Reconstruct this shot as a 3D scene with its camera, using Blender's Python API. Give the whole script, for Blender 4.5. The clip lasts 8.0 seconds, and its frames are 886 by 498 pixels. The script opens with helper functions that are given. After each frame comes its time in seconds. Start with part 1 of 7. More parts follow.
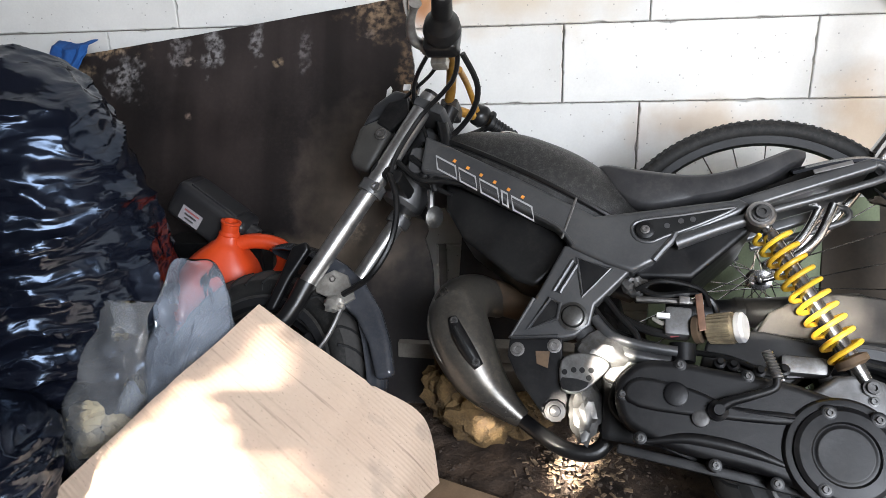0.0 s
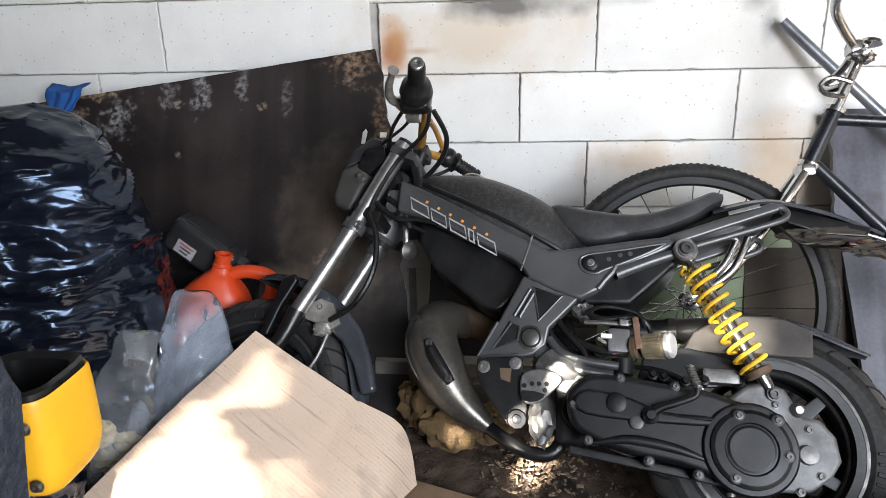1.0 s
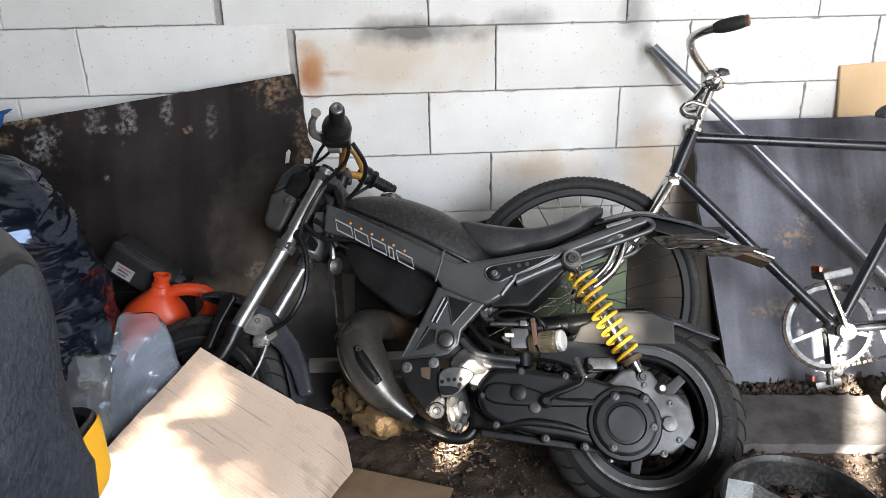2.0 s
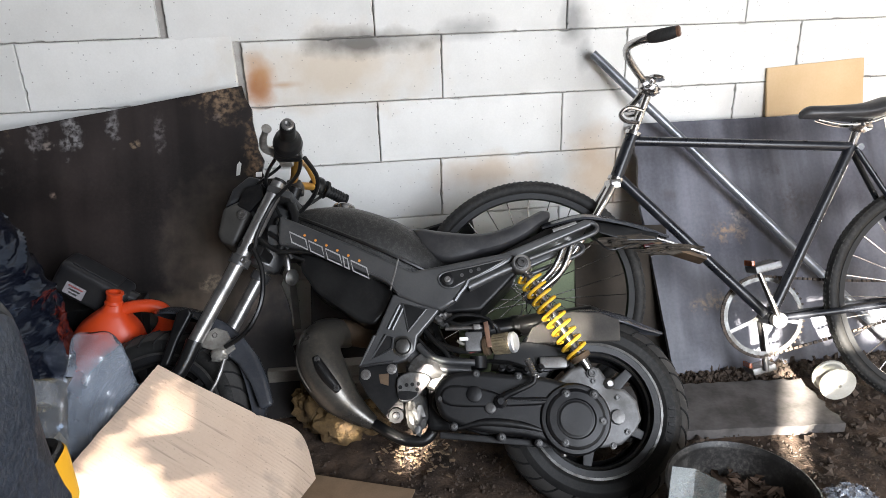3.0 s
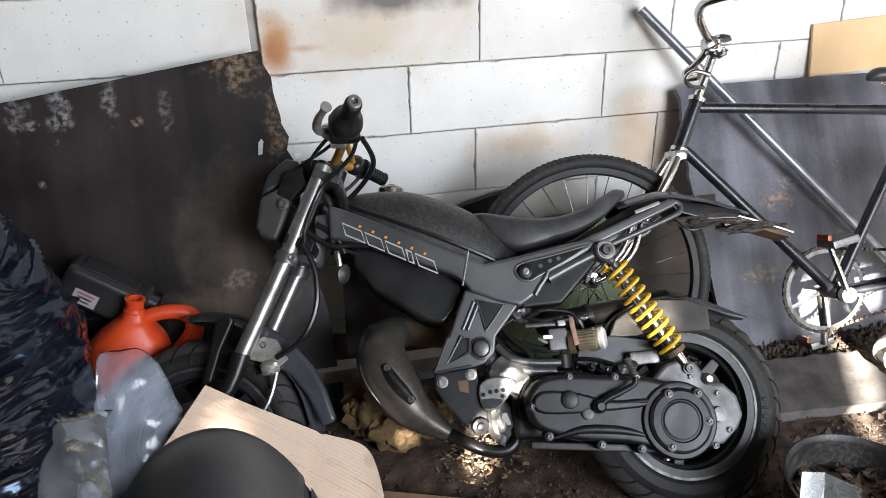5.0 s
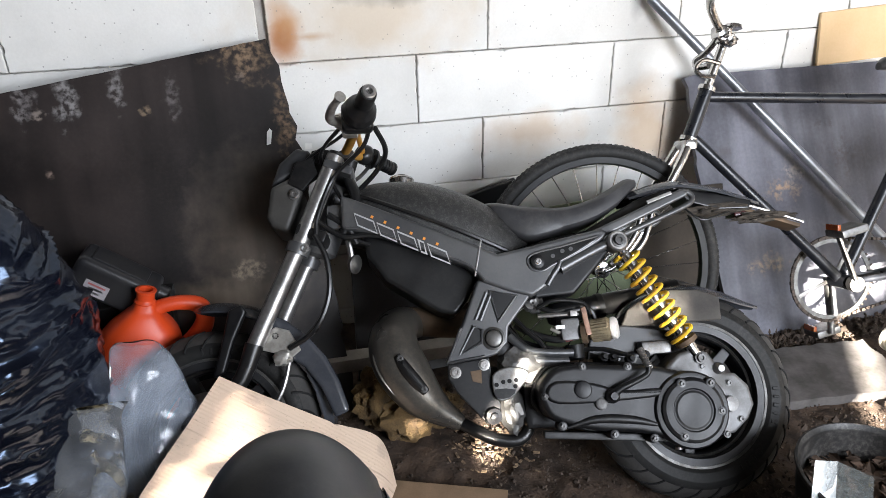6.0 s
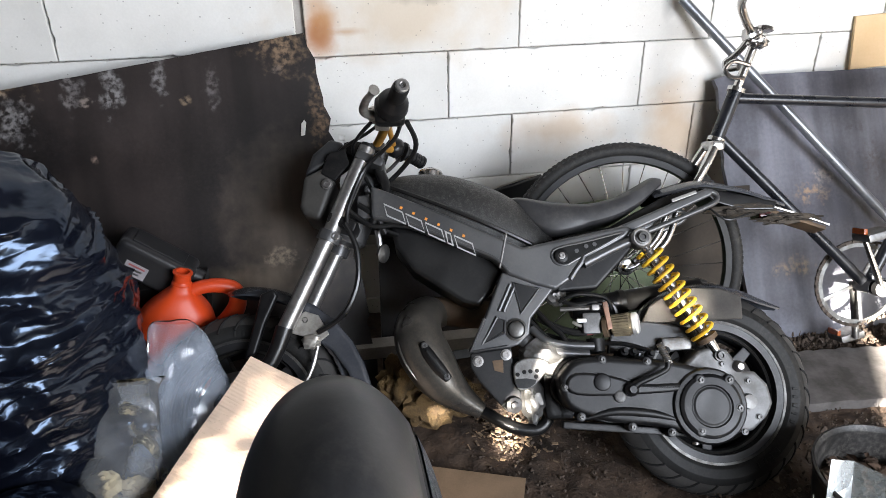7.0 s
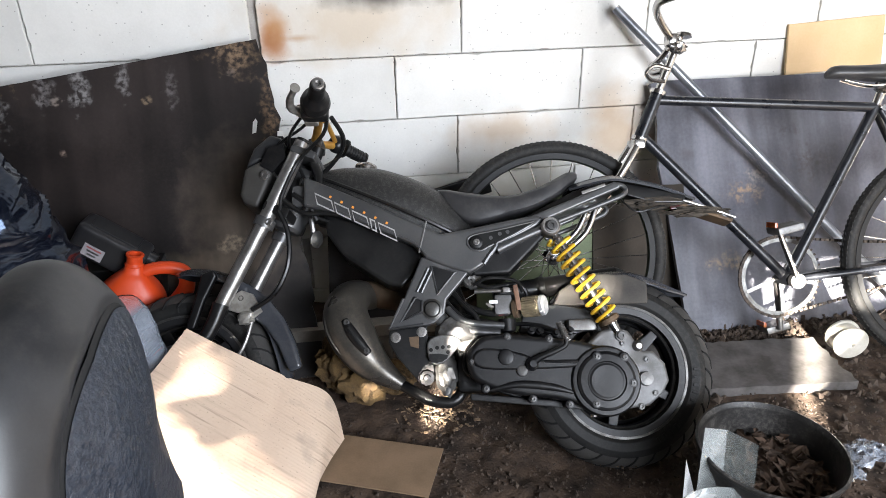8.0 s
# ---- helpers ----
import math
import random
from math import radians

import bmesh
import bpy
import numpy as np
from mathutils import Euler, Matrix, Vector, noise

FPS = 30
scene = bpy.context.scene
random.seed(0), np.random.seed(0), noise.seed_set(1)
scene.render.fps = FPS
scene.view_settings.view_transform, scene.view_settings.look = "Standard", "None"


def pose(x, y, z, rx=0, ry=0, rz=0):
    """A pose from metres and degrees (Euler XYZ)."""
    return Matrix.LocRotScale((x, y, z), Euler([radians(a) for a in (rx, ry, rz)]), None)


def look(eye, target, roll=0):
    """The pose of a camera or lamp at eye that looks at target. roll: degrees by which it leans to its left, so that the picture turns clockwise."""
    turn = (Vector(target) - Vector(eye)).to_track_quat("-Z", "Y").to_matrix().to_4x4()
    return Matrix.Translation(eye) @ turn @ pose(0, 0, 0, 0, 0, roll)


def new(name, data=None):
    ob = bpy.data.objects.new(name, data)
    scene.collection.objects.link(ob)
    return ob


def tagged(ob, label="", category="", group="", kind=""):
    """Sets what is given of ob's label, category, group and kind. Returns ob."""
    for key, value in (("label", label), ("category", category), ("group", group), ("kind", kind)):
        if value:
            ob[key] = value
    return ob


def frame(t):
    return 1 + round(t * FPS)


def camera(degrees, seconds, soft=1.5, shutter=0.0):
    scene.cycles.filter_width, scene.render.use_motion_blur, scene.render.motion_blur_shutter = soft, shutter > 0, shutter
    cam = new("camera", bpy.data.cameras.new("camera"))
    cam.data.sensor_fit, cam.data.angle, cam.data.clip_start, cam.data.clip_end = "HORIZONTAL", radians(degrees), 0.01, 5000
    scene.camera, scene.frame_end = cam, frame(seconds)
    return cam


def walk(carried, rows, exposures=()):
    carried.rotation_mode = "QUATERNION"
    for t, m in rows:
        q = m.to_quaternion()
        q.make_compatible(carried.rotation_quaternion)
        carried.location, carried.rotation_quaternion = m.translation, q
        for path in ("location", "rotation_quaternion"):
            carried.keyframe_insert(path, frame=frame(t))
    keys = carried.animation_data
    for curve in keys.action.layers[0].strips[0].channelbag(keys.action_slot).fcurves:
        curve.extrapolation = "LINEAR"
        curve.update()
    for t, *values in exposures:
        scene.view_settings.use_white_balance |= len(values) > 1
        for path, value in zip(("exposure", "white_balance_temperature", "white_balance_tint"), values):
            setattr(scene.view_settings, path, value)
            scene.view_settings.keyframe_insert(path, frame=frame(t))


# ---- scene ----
cam = camera(67.1, 8.0, soft=0.8)
PATH = [
    (0, (-0.087, -1.865, 0.865), (-0.34, 0.016, 0.234), -1.9),
    (0.5, (-0.089, -1.936, 0.894), (-0.283, -0.04, 0.287), -1.5),
    (1, (-0.098, -2.033, 0.971), (-0.229, -0.132, 0.363), -1.3),
    (1.5, (-0.089, -2.123, 1.1), (-0.093, -0.247, 0.408), -1.7),
    (2.8, (-0.106, -2.251, 1.171), (0.122, -0.393, 0.467), -1.3),
    (3, (-0.095, -2.23, 1.188), (0.152, -0.378, 0.473), -1.8),
    (3.5, (-0.079, -2.128, 1.184), (0.198, -0.283, 0.461), -2.3),
    (4, (-0.153, -2.066, 1.179), (0.13, -0.232, 0.433), -2.2),
    (4.5, (-0.299, -1.999, 1.198), (0.088, -0.21, 0.391), -1.6),
    (6, (-0.406, -1.95, 1.211), (0.016, -0.206, 0.328), -1.4),
    (6.5, (-0.424, -1.959, 1.214), (-0.038, -0.211, 0.323), -1.2),
    (7, (-0.419, -1.991, 1.216), (-0.07, -0.233, 0.328), -0.8),
    (7.5, (-0.324, -2.066, 1.22), (-0.023, -0.293, 0.344), -0.9),
    (8, (-0.207, -2.185, 1.214), (0.081, -0.399, 0.36), -1.1),
]
walk(cam, [(t, look(eye, target, roll)) for t, eye, target, roll in PATH],
     [(0, 4.70), (1.0, 4.60), (2.0, 4.46), (3.5, 4.39), (4.5, 4.45), (6.0, 4.62), (8.0, 4.66)])


# ---- light ----
world = bpy.data.worlds.new("sky")
scene.world = world
world.use_nodes = True
sky = world.node_tree.nodes.new("ShaderNodeTexSky")
sky.sky_type = "NISHITA"
sky.sun_disc = False
sky.sun_elevation = radians(25)
sky.sun_rotation = radians(197)
world.node_tree.links.new(sky.outputs[0], world.node_tree.nodes["Background"].inputs[0])
world.node_tree.nodes["Background"].inputs[1].default_value = 0.012
SUN_WAY = Vector((0.30, 1.0, -0.48))
sun = new("sun", bpy.data.lights.new("sun", "SUN"))
sun.data.energy, sun.data.angle, sun.data.color = 5.0, radians(0.85), (1.0, 0.93, 0.82)
sun.matrix_world = look((-1.2, -4.0, 2.6), Vector((-1.2, -4.0, 2.6)) + SUN_WAY)
door_light = new("door_daylight", bpy.data.lights.new("door_daylight", "AREA"))
door_light.data.shape, door_light.data.size, door_light.data.size_y = "RECTANGLE", 1.8, 1.5
door_light.data.energy, door_light.data.color = 9.2, (0.85, 0.90, 0.995)
door_light.matrix_world = look((1.15, -3.62, 1.42), (0.3, 0.0, 0.7))


# ---- materials ----
def mat(name, c1, c2=None, rough=0.6, metal=0.0, scale=30.0, bump=0.15, fine=220.0, rvar=0.12, dust=None, dust_amount=0.5, depth=0.002, coat=0.0, spec=0.4):
    """Two colours mixed by coarse and fine noise, with relief and uneven gloss; dust settles in patches."""
    m = bpy.data.materials.new(name)
    m.use_nodes = True
    nt = m.node_tree
    n, l = nt.nodes, nt.links
    b = n["Principled BSDF"]
    c2 = c2 or tuple(v * 0.7 for v in c1)
    tc = n.new("ShaderNodeTexCoord")
    big, small = n.new("ShaderNodeTexNoise"), n.new("ShaderNodeTexNoise")
    big.inputs["Scale"].default_value, big.inputs["Detail"].default_value = scale, 6
    small.inputs["Scale"].default_value, small.inputs["Detail"].default_value = fine, 3
    for t in (big, small):
        l.new(tc.outputs["Object"], t.inputs["Vector"])
    ramp = n.new("ShaderNodeValToRGB")
    ramp.color_ramp.elements[0].position, ramp.color_ramp.elements[1].position = 0.35, 0.68
    ramp.color_ramp.elements[0].color, ramp.color_ramp.elements[1].color = (*c1, 1), (*c2, 1)
    add = n.new("ShaderNodeMath")
    add.operation = "MULTIPLY_ADD"
    add.inputs[1].default_value = 0.25
    l.new(small.outputs["Fac"], add.inputs[0])
    l.new(big.outputs["Fac"], add.inputs[2])
    sub = n.new("ShaderNodeMath")
    sub.operation = "SUBTRACT"
    sub.inputs[1].default_value = 0.125
    l.new(add.outputs[0], sub.inputs[0])
    l.new(sub.outputs[0], ramp.inputs[0])
    colour = ramp.outputs[0]
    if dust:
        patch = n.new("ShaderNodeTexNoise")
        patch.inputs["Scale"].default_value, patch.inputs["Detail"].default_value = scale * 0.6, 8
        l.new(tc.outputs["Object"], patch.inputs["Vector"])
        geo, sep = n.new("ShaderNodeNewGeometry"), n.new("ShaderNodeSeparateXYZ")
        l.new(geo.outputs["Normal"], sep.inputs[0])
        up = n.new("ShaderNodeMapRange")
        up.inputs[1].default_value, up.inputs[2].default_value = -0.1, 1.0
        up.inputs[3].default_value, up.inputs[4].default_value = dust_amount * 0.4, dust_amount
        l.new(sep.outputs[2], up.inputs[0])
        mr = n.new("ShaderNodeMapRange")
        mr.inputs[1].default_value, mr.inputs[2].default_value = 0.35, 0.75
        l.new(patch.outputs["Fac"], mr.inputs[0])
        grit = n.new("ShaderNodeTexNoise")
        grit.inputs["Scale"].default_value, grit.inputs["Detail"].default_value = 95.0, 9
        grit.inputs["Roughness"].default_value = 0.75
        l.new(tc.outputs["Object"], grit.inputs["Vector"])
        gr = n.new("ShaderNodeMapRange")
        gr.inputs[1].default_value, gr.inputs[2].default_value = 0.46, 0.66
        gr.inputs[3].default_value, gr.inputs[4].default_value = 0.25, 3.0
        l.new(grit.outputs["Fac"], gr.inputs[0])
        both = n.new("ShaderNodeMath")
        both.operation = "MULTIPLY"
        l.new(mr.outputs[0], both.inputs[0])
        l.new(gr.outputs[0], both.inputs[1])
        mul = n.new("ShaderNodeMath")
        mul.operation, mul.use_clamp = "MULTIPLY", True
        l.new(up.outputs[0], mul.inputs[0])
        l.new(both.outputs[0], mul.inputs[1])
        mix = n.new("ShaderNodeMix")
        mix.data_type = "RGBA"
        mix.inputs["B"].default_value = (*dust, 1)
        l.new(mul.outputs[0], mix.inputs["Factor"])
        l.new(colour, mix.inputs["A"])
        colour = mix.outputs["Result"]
    l.new(colour, b.inputs["Base Color"])
    rr = n.new("ShaderNodeMapRange")
    rr.inputs[3].default_value, rr.inputs[4].default_value = max(0.02, rough - rvar), min(1, rough + rvar)
    l.new(big.outputs["Fac"], rr.inputs[0])
    l.new(rr.outputs[0], b.inputs["Roughness"])
    b.inputs["Metallic"].default_value = metal
    b.inputs["Coat Weight"].default_value = coat
    b.inputs["Specular IOR Level"].default_value = spec
    if bump:
        bp = n.new("ShaderNodeBump")
        bp.inputs["Strength"].default_value, bp.inputs["Distance"].default_value = bump, depth
        l.new(add.outputs[0], bp.inputs["Height"])
        l.new(bp.outputs[0], b.inputs["Normal"])
    return m


def block_material():
    """Aerated concrete: pale, pitted, with brown tint, rust, soot and one painted shadow at their places on the wall.
    """
    m = mat("aerated_concrete", (0.80, 0.79, 0.76), (0.70, 0.69, 0.66), rough=0.92, scale=5.0, fine=180.0, bump=0.35, depth=0.003)
    n, l = m.node_tree.nodes, m.node_tree.links
    b = n["Principled BSDF"]
    base = b.inputs["Base Color"].links[0].from_socket
    geo = n.new("ShaderNodeNewGeometry")
    rnd = n.new("ShaderNodeObjectInfo")
    vary = n.new("ShaderNodeMix")
    vary.data_type, vary.blend_type = "RGBA", "MULTIPLY"
    vary.inputs["Factor"].default_value = 1.0
    tone = n.new("ShaderNodeMapRange")
    tone.inputs[3].default_value, tone.inputs[4].default_value = 0.90, 1.0
    l.new(rnd.outputs["Random"], tone.inputs[0])
    l.new(base, vary.inputs["A"])
    l.new(tone.outputs[0], vary.inputs["B"])
    base = vary.outputs["Result"]
    warp = n.new("ShaderNodeTexNoise")
    warp.inputs["Scale"].default_value, warp.inputs["Detail"].default_value = 9.0, 6
    l.new(geo.outputs["Position"], warp.inputs["Vector"])
    # (x, z, half width, half height, colour, strength)
    stains_and_shade = [(-0.370, 0.940, 0.058, 0.075, (0.46, 0.17, 0.035), 1.0), (-0.375, 0.925, 0.045, 0.045, (0.34, 0.11, 0.03), 0.9), (-0.30, 0.93, 0.06, 0.012, (0.42, 0.20, 0.07), 0.6), (-0.13, 0.97, 0.34, 0.12, (0.55, 0.42, 0.27), 0.55),
              (-0.05, 1.05, 0.20, 0.045, (0.06, 0.06, 0.06), 0.8), (0.36, 0.60, 0.22, 0.06, (0.50, 0.33, 0.17), 0.55),
              (0.78, 0.58, 0.14, 0.16, (0.48, 0.30, 0.14), 0.6), (0.66, 1.09, 0.05, 0.08, (0.08, 0.08, 0.08), 0.6),
              # first of this row: soft shadow of the steel tube's tip, painted on
              (0.70, 0.97, 0.03, 0.05, (0.12, 0.12, 0.12), 0.55), (0.3, 0.40, 0.35, 0.06, (0.50, 0.44, 0.33), 0.5),
              (0.30, 1.08, 0.09, 0.04, (0.14, 0.14, 0.14), 0.5)]
    for x, z, w, h, c, s in stains_and_shade:
        off = n.new("ShaderNodeVectorMath")
        off.operation = "SUBTRACT"
        off.inputs[1].default_value = (x, 0, z)
        l.new(geo.outputs["Position"], off.inputs[0])
        div = n.new("ShaderNodeVectorMath")
        div.operation = "MULTIPLY"
        div.inputs[1].default_value = (1 / w, 0, 1 / h)
        l.new(off.outputs[0], div.inputs[0])
        ln = n.new("ShaderNodeVectorMath")
        ln.operation = "LENGTH"
        l.new(div.outputs[0], ln.inputs[0])
        a = n.new("ShaderNodeMath")
        a.operation = "MULTIPLY_ADD"
        a.inputs[1].default_value, a.inputs[2].default_value = 1.8, -0.9
        l.new(warp.outputs["Fac"], a.inputs[0])
        d = n.new("ShaderNodeMath")
        l.new(ln.outputs["Value"], d.inputs[0])
        l.new(a.outputs[0], d.inputs[1])
        mr = n.new("ShaderNodeMapRange")
        mr.inputs[1].default_value, mr.inputs[2].default_value = 0.25, 1.25
        mr.inputs[3].default_value, mr.inputs[4].default_value = s, 0.0
        l.new(d.outputs[0], mr.inputs[0])
        mx = n.new("ShaderNodeMix")
        mx.data_type = "RGBA"
        mx.inputs["B"].default_value = (*c, 1)
        l.new(mr.outputs[0], mx.inputs["Factor"])
        l.new(base, mx.inputs["A"])
        base = mx.outputs["Result"]
    # dark pin holes
    vor = n.new("ShaderNodeTexVoronoi")
    vor.inputs["Scale"].default_value = 46.0
    l.new(geo.outputs["Position"], vor.inputs["Vector"])
    vr = n.new("ShaderNodeMapRange")
    vr.inputs[1].default_value, vr.inputs[2].default_value = 0.06, 0.12
    vr.inputs[3].default_value, vr.inputs[4].default_value = 0.7, 0.0
    l.new(vor.outputs["Distance"], vr.inputs[0])
    mx = n.new("ShaderNodeMix")
    mx.data_type = "RGBA"
    mx.inputs["B"].default_value = (0.25, 0.24, 0.22, 1)
    l.new(vr.outputs[0], mx.inputs["Factor"])
    l.new(base, mx.inputs["A"])
    l.new(mx.outputs["Result"], b.inputs["Base Color"])
    return m


def film_board_material(name, c1, c2, wear, patches):
    """Film-faced plywood: dark brown film, scuffed, with bare patches where it has peeled, and soft pools of light
    painted in.
    """
    m = mat(name, c1, c2, rough=0.40, scale=4.0, fine=90.0, bump=0.12, depth=0.001, dust=(0.20, 0.17, 0.15), dust_amount=0.06)
    n, l = m.node_tree.nodes, m.node_tree.links
    b = n["Principled BSDF"]
    base = b.inputs["Base Color"].links[0].from_socket
    tc = n.new("ShaderNodeTexCoord")
    warp = n.new("ShaderNodeTexNoise")
    warp.inputs["Scale"].default_value, warp.inputs["Detail"].default_value = 28.0, 7
    l.new(tc.outputs["Object"], warp.inputs["Vector"])
    speck = n.new("ShaderNodeTexNoise")
    speck.inputs["Scale"].default_value, speck.inputs["Detail"].default_value = 70.0, 6
    l.new(tc.outputs["Object"], speck.inputs["Vector"])
    flake = n.new("ShaderNodeMapRange")
    flake.inputs[1].default_value, flake.inputs[2].default_value = 0.40, 0.60
    l.new(speck.outputs["Fac"], flake.inputs[0])
    for x, z, w, h, c, s in patches:
        off = n.new("ShaderNodeVectorMath")
        off.operation = "SUBTRACT"
        off.inputs[1].default_value = (x, 0, z)
        l.new(tc.outputs["Object"], off.inputs[0])
        div = n.new("ShaderNodeVectorMath")
        div.operation = "MULTIPLY"
        div.inputs[1].default_value = (1 / w, 0, 1 / h)
        l.new(off.outputs[0], div.inputs[0])
        ln = n.new("ShaderNodeVectorMath")
        ln.operation = "LENGTH"
        l.new(div.outputs[0], ln.inputs[0])
        a = n.new("ShaderNodeMath")
        a.operation = "MULTIPLY_ADD"
        a.inputs[1].default_value, a.inputs[2].default_value = 4.0, -2.0
        l.new(warp.outputs["Fac"], a.inputs[0])
        # weak patches blend softly; on the dark board these are painted light
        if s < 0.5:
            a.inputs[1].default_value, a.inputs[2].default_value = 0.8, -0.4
        d = n.new("ShaderNodeMath")
        l.new(ln.outputs["Value"], d.inputs[0])
        l.new(a.outputs[0], d.inputs[1])
        mr = n.new("ShaderNodeMapRange")
        mr.inputs[1].default_value, mr.inputs[2].default_value = 0.75 - wear, 0.75 + wear
        mr.inputs[3].default_value, mr.inputs[4].default_value = s, 0.0
        l.new(d.outputs[0], mr.inputs[0])
        mul = n.new("ShaderNodeMath")
        mul.operation = "MULTIPLY"
        l.new(mr.outputs[0], mul.inputs[0])
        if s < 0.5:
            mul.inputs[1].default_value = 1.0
        else:
            l.new(flake.outputs[0], mul.inputs[1])
        mx = n.new("ShaderNodeMix")
        mx.data_type = "RGBA"
        mx.inputs["B"].default_value = (*c, 1)
        l.new(mul.outputs[0], mx.inputs["Factor"])
        l.new(base, mx.inputs["A"])
        base = mx.outputs["Result"]
    # long run marks down the sheet
    sp = n.new("ShaderNodeMapping")
    sp.inputs["Scale"].default_value = (11.0, 1.0, 0.8)
    l.new(tc.outputs["Object"], sp.inputs["Vector"])
    runs = n.new("ShaderNodeTexNoise")
    runs.inputs["Scale"].default_value, runs.inputs["Detail"].default_value = 1.0, 5
    l.new(sp.outputs[0], runs.inputs["Vector"])
    rm = n.new("ShaderNodeMapRange")
    rm.inputs[1].default_value, rm.inputs[2].default_value = 0.35, 0.65
    rm.inputs[3].default_value, rm.inputs[4].default_value = 0.60, 1.25
    l.new(runs.outputs["Fac"], rm.inputs[0])
    tone = n.new("ShaderNodeMix")
    tone.data_type, tone.blend_type = "RGBA", "MULTIPLY"
    tone.inputs["Factor"].default_value = 1.0
    l.new(base, tone.inputs["A"])
    l.new(rm.outputs[0], tone.inputs["B"])
    l.new(tone.outputs["Result"], b.inputs["Base Color"])
    return m


def clear_material(name, tint, rough=0.12, veil=0.12):
    """Thin clear plastic film: see-through, with a thin pale veil and a sharp gloss."""
    m = bpy.data.materials.new(name)
    m.use_nodes = True
    n, l = m.node_tree.nodes, m.node_tree.links
    n.remove(n["Principled BSDF"])
    out = n["Material Output"]
    tc, t = n.new("ShaderNodeTexCoord"), n.new("ShaderNodeTexNoise")
    t.inputs["Scale"].default_value, t.inputs["Detail"].default_value = 9.0, 4
    l.new(tc.outputs["Object"], t.inputs["Vector"])
    shift = n.new("ShaderNodeVectorMath")
    shift.operation = "MULTIPLY_ADD"
    shift.inputs[1].default_value = (0.06, 0.06, 0.06)
    l.new(t.outputs["Color"], shift.inputs[0])
    l.new(tc.outputs["Object"], shift.inputs[2])
    crease = n.new("ShaderNodeTexVoronoi")
    crease.inputs["Scale"].default_value = 13.0
    l.new(shift.outputs[0], crease.inputs["Vector"])
    bp = n.new("ShaderNodeBump")
    bp.inputs["Strength"].default_value, bp.inputs["Distance"].default_value = 0.6, 0.012
    l.new(crease.outputs["Distance"], bp.inputs["Height"])
    see, gloss, body = n.new("ShaderNodeBsdfTransparent"), n.new("ShaderNodeBsdfGlossy"), n.new("ShaderNodeBsdfDiffuse")
    gloss.inputs["Roughness"].default_value = rough
    body.inputs["Color"].default_value = (*tint, 1)
    l.new(bp.outputs[0], gloss.inputs["Normal"])
    fr = n.new("ShaderNodeFresnel")
    fr.inputs["IOR"].default_value = 1.42
    l.new(bp.outputs[0], fr.inputs["Normal"])
    a, c = n.new("ShaderNodeMixShader"), n.new("ShaderNodeMixShader")
    mr = n.new("ShaderNodeMapRange")
    mr.inputs[1].default_value, mr.inputs[2].default_value = 0.3, 0.7
    mr.inputs[3].default_value, mr.inputs[4].default_value = veil * 0.4, veil * 1.6
    l.new(t.outputs["Fac"], mr.inputs[0])
    l.new(mr.outputs[0], a.inputs["Fac"])
    l.new(see.outputs[0], a.inputs[1])
    l.new(body.outputs[0], a.inputs[2])
    l.new(fr.outputs[0], c.inputs["Fac"])
    l.new(a.outputs[0], c.inputs[1])
    l.new(gloss.outputs[0], c.inputs[2])
    l.new(c.outputs[0], out.inputs["Surface"])
    return m


def liner_material():
    """Thin black bin liner: glossy, with sharp stretched creases at two scales."""
    m = mat("black_bin_liner", (0.003, 0.004, 0.008), (0.005, 0.006, 0.011), rough=0.17, scale=7, bump=0.0, rvar=0.05, spec=0.5)
    n, l = m.node_tree.nodes, m.node_tree.links
    b = n["Principled BSDF"]
    # blue tint in the gloss imitates highlights of bluish daylight
    b.inputs["Specular Tint"].default_value = (0.55, 0.72, 1.0, 1)
    tc = n.new("ShaderNodeTexCoord")
    warp = n.new("ShaderNodeTexNoise")
    warp.inputs["Scale"].default_value, warp.inputs["Detail"].default_value = 7.0, 3
    l.new(tc.outputs["Object"], warp.inputs["Vector"])
    add = n.new("ShaderNodeVectorMath")
    add.operation = "MULTIPLY_ADD"
    add.inputs[1].default_value = (0.09, 0.09, 0.09)
    l.new(warp.outputs["Color"], add.inputs[0])
    l.new(tc.outputs["Object"], add.inputs[2])
    last = None
    for sx, sz, dist, power, seed in ((5.0, 13.0, 0.028, 0.9, 0.0), (9.0, 40.0, 0.010, 0.9, 3.0), (24.0, 95.0, 0.003, 0.8, 7.0)):
        mp = n.new("ShaderNodeMapping")
        mp.inputs["Location"].default_value = (seed, seed, seed)
        mp.inputs["Scale"].default_value = (sx, sx, sz)
        mp.inputs["Rotation"].default_value = (0.12, 0.22, 0.0)
        l.new(add.outputs[0], mp.inputs["Vector"])
        v = n.new("ShaderNodeTexNoise")
        v.noise_type = "RIDGED_MULTIFRACTAL"
        v.inputs["Scale"].default_value, v.inputs["Detail"].default_value = 0.8, 2.0
        l.new(mp.outputs[0], v.inputs["Vector"])
        bp = n.new("ShaderNodeBump")
        bp.inputs["Strength"].default_value, bp.inputs["Distance"].default_value = power, dist
        l.new(v.outputs["Fac"], bp.inputs["Height"])
        if last:
            l.new(last, bp.inputs["Normal"])
        last = bp.outputs[0]
    l.new(last, b.inputs["Normal"])
    return m


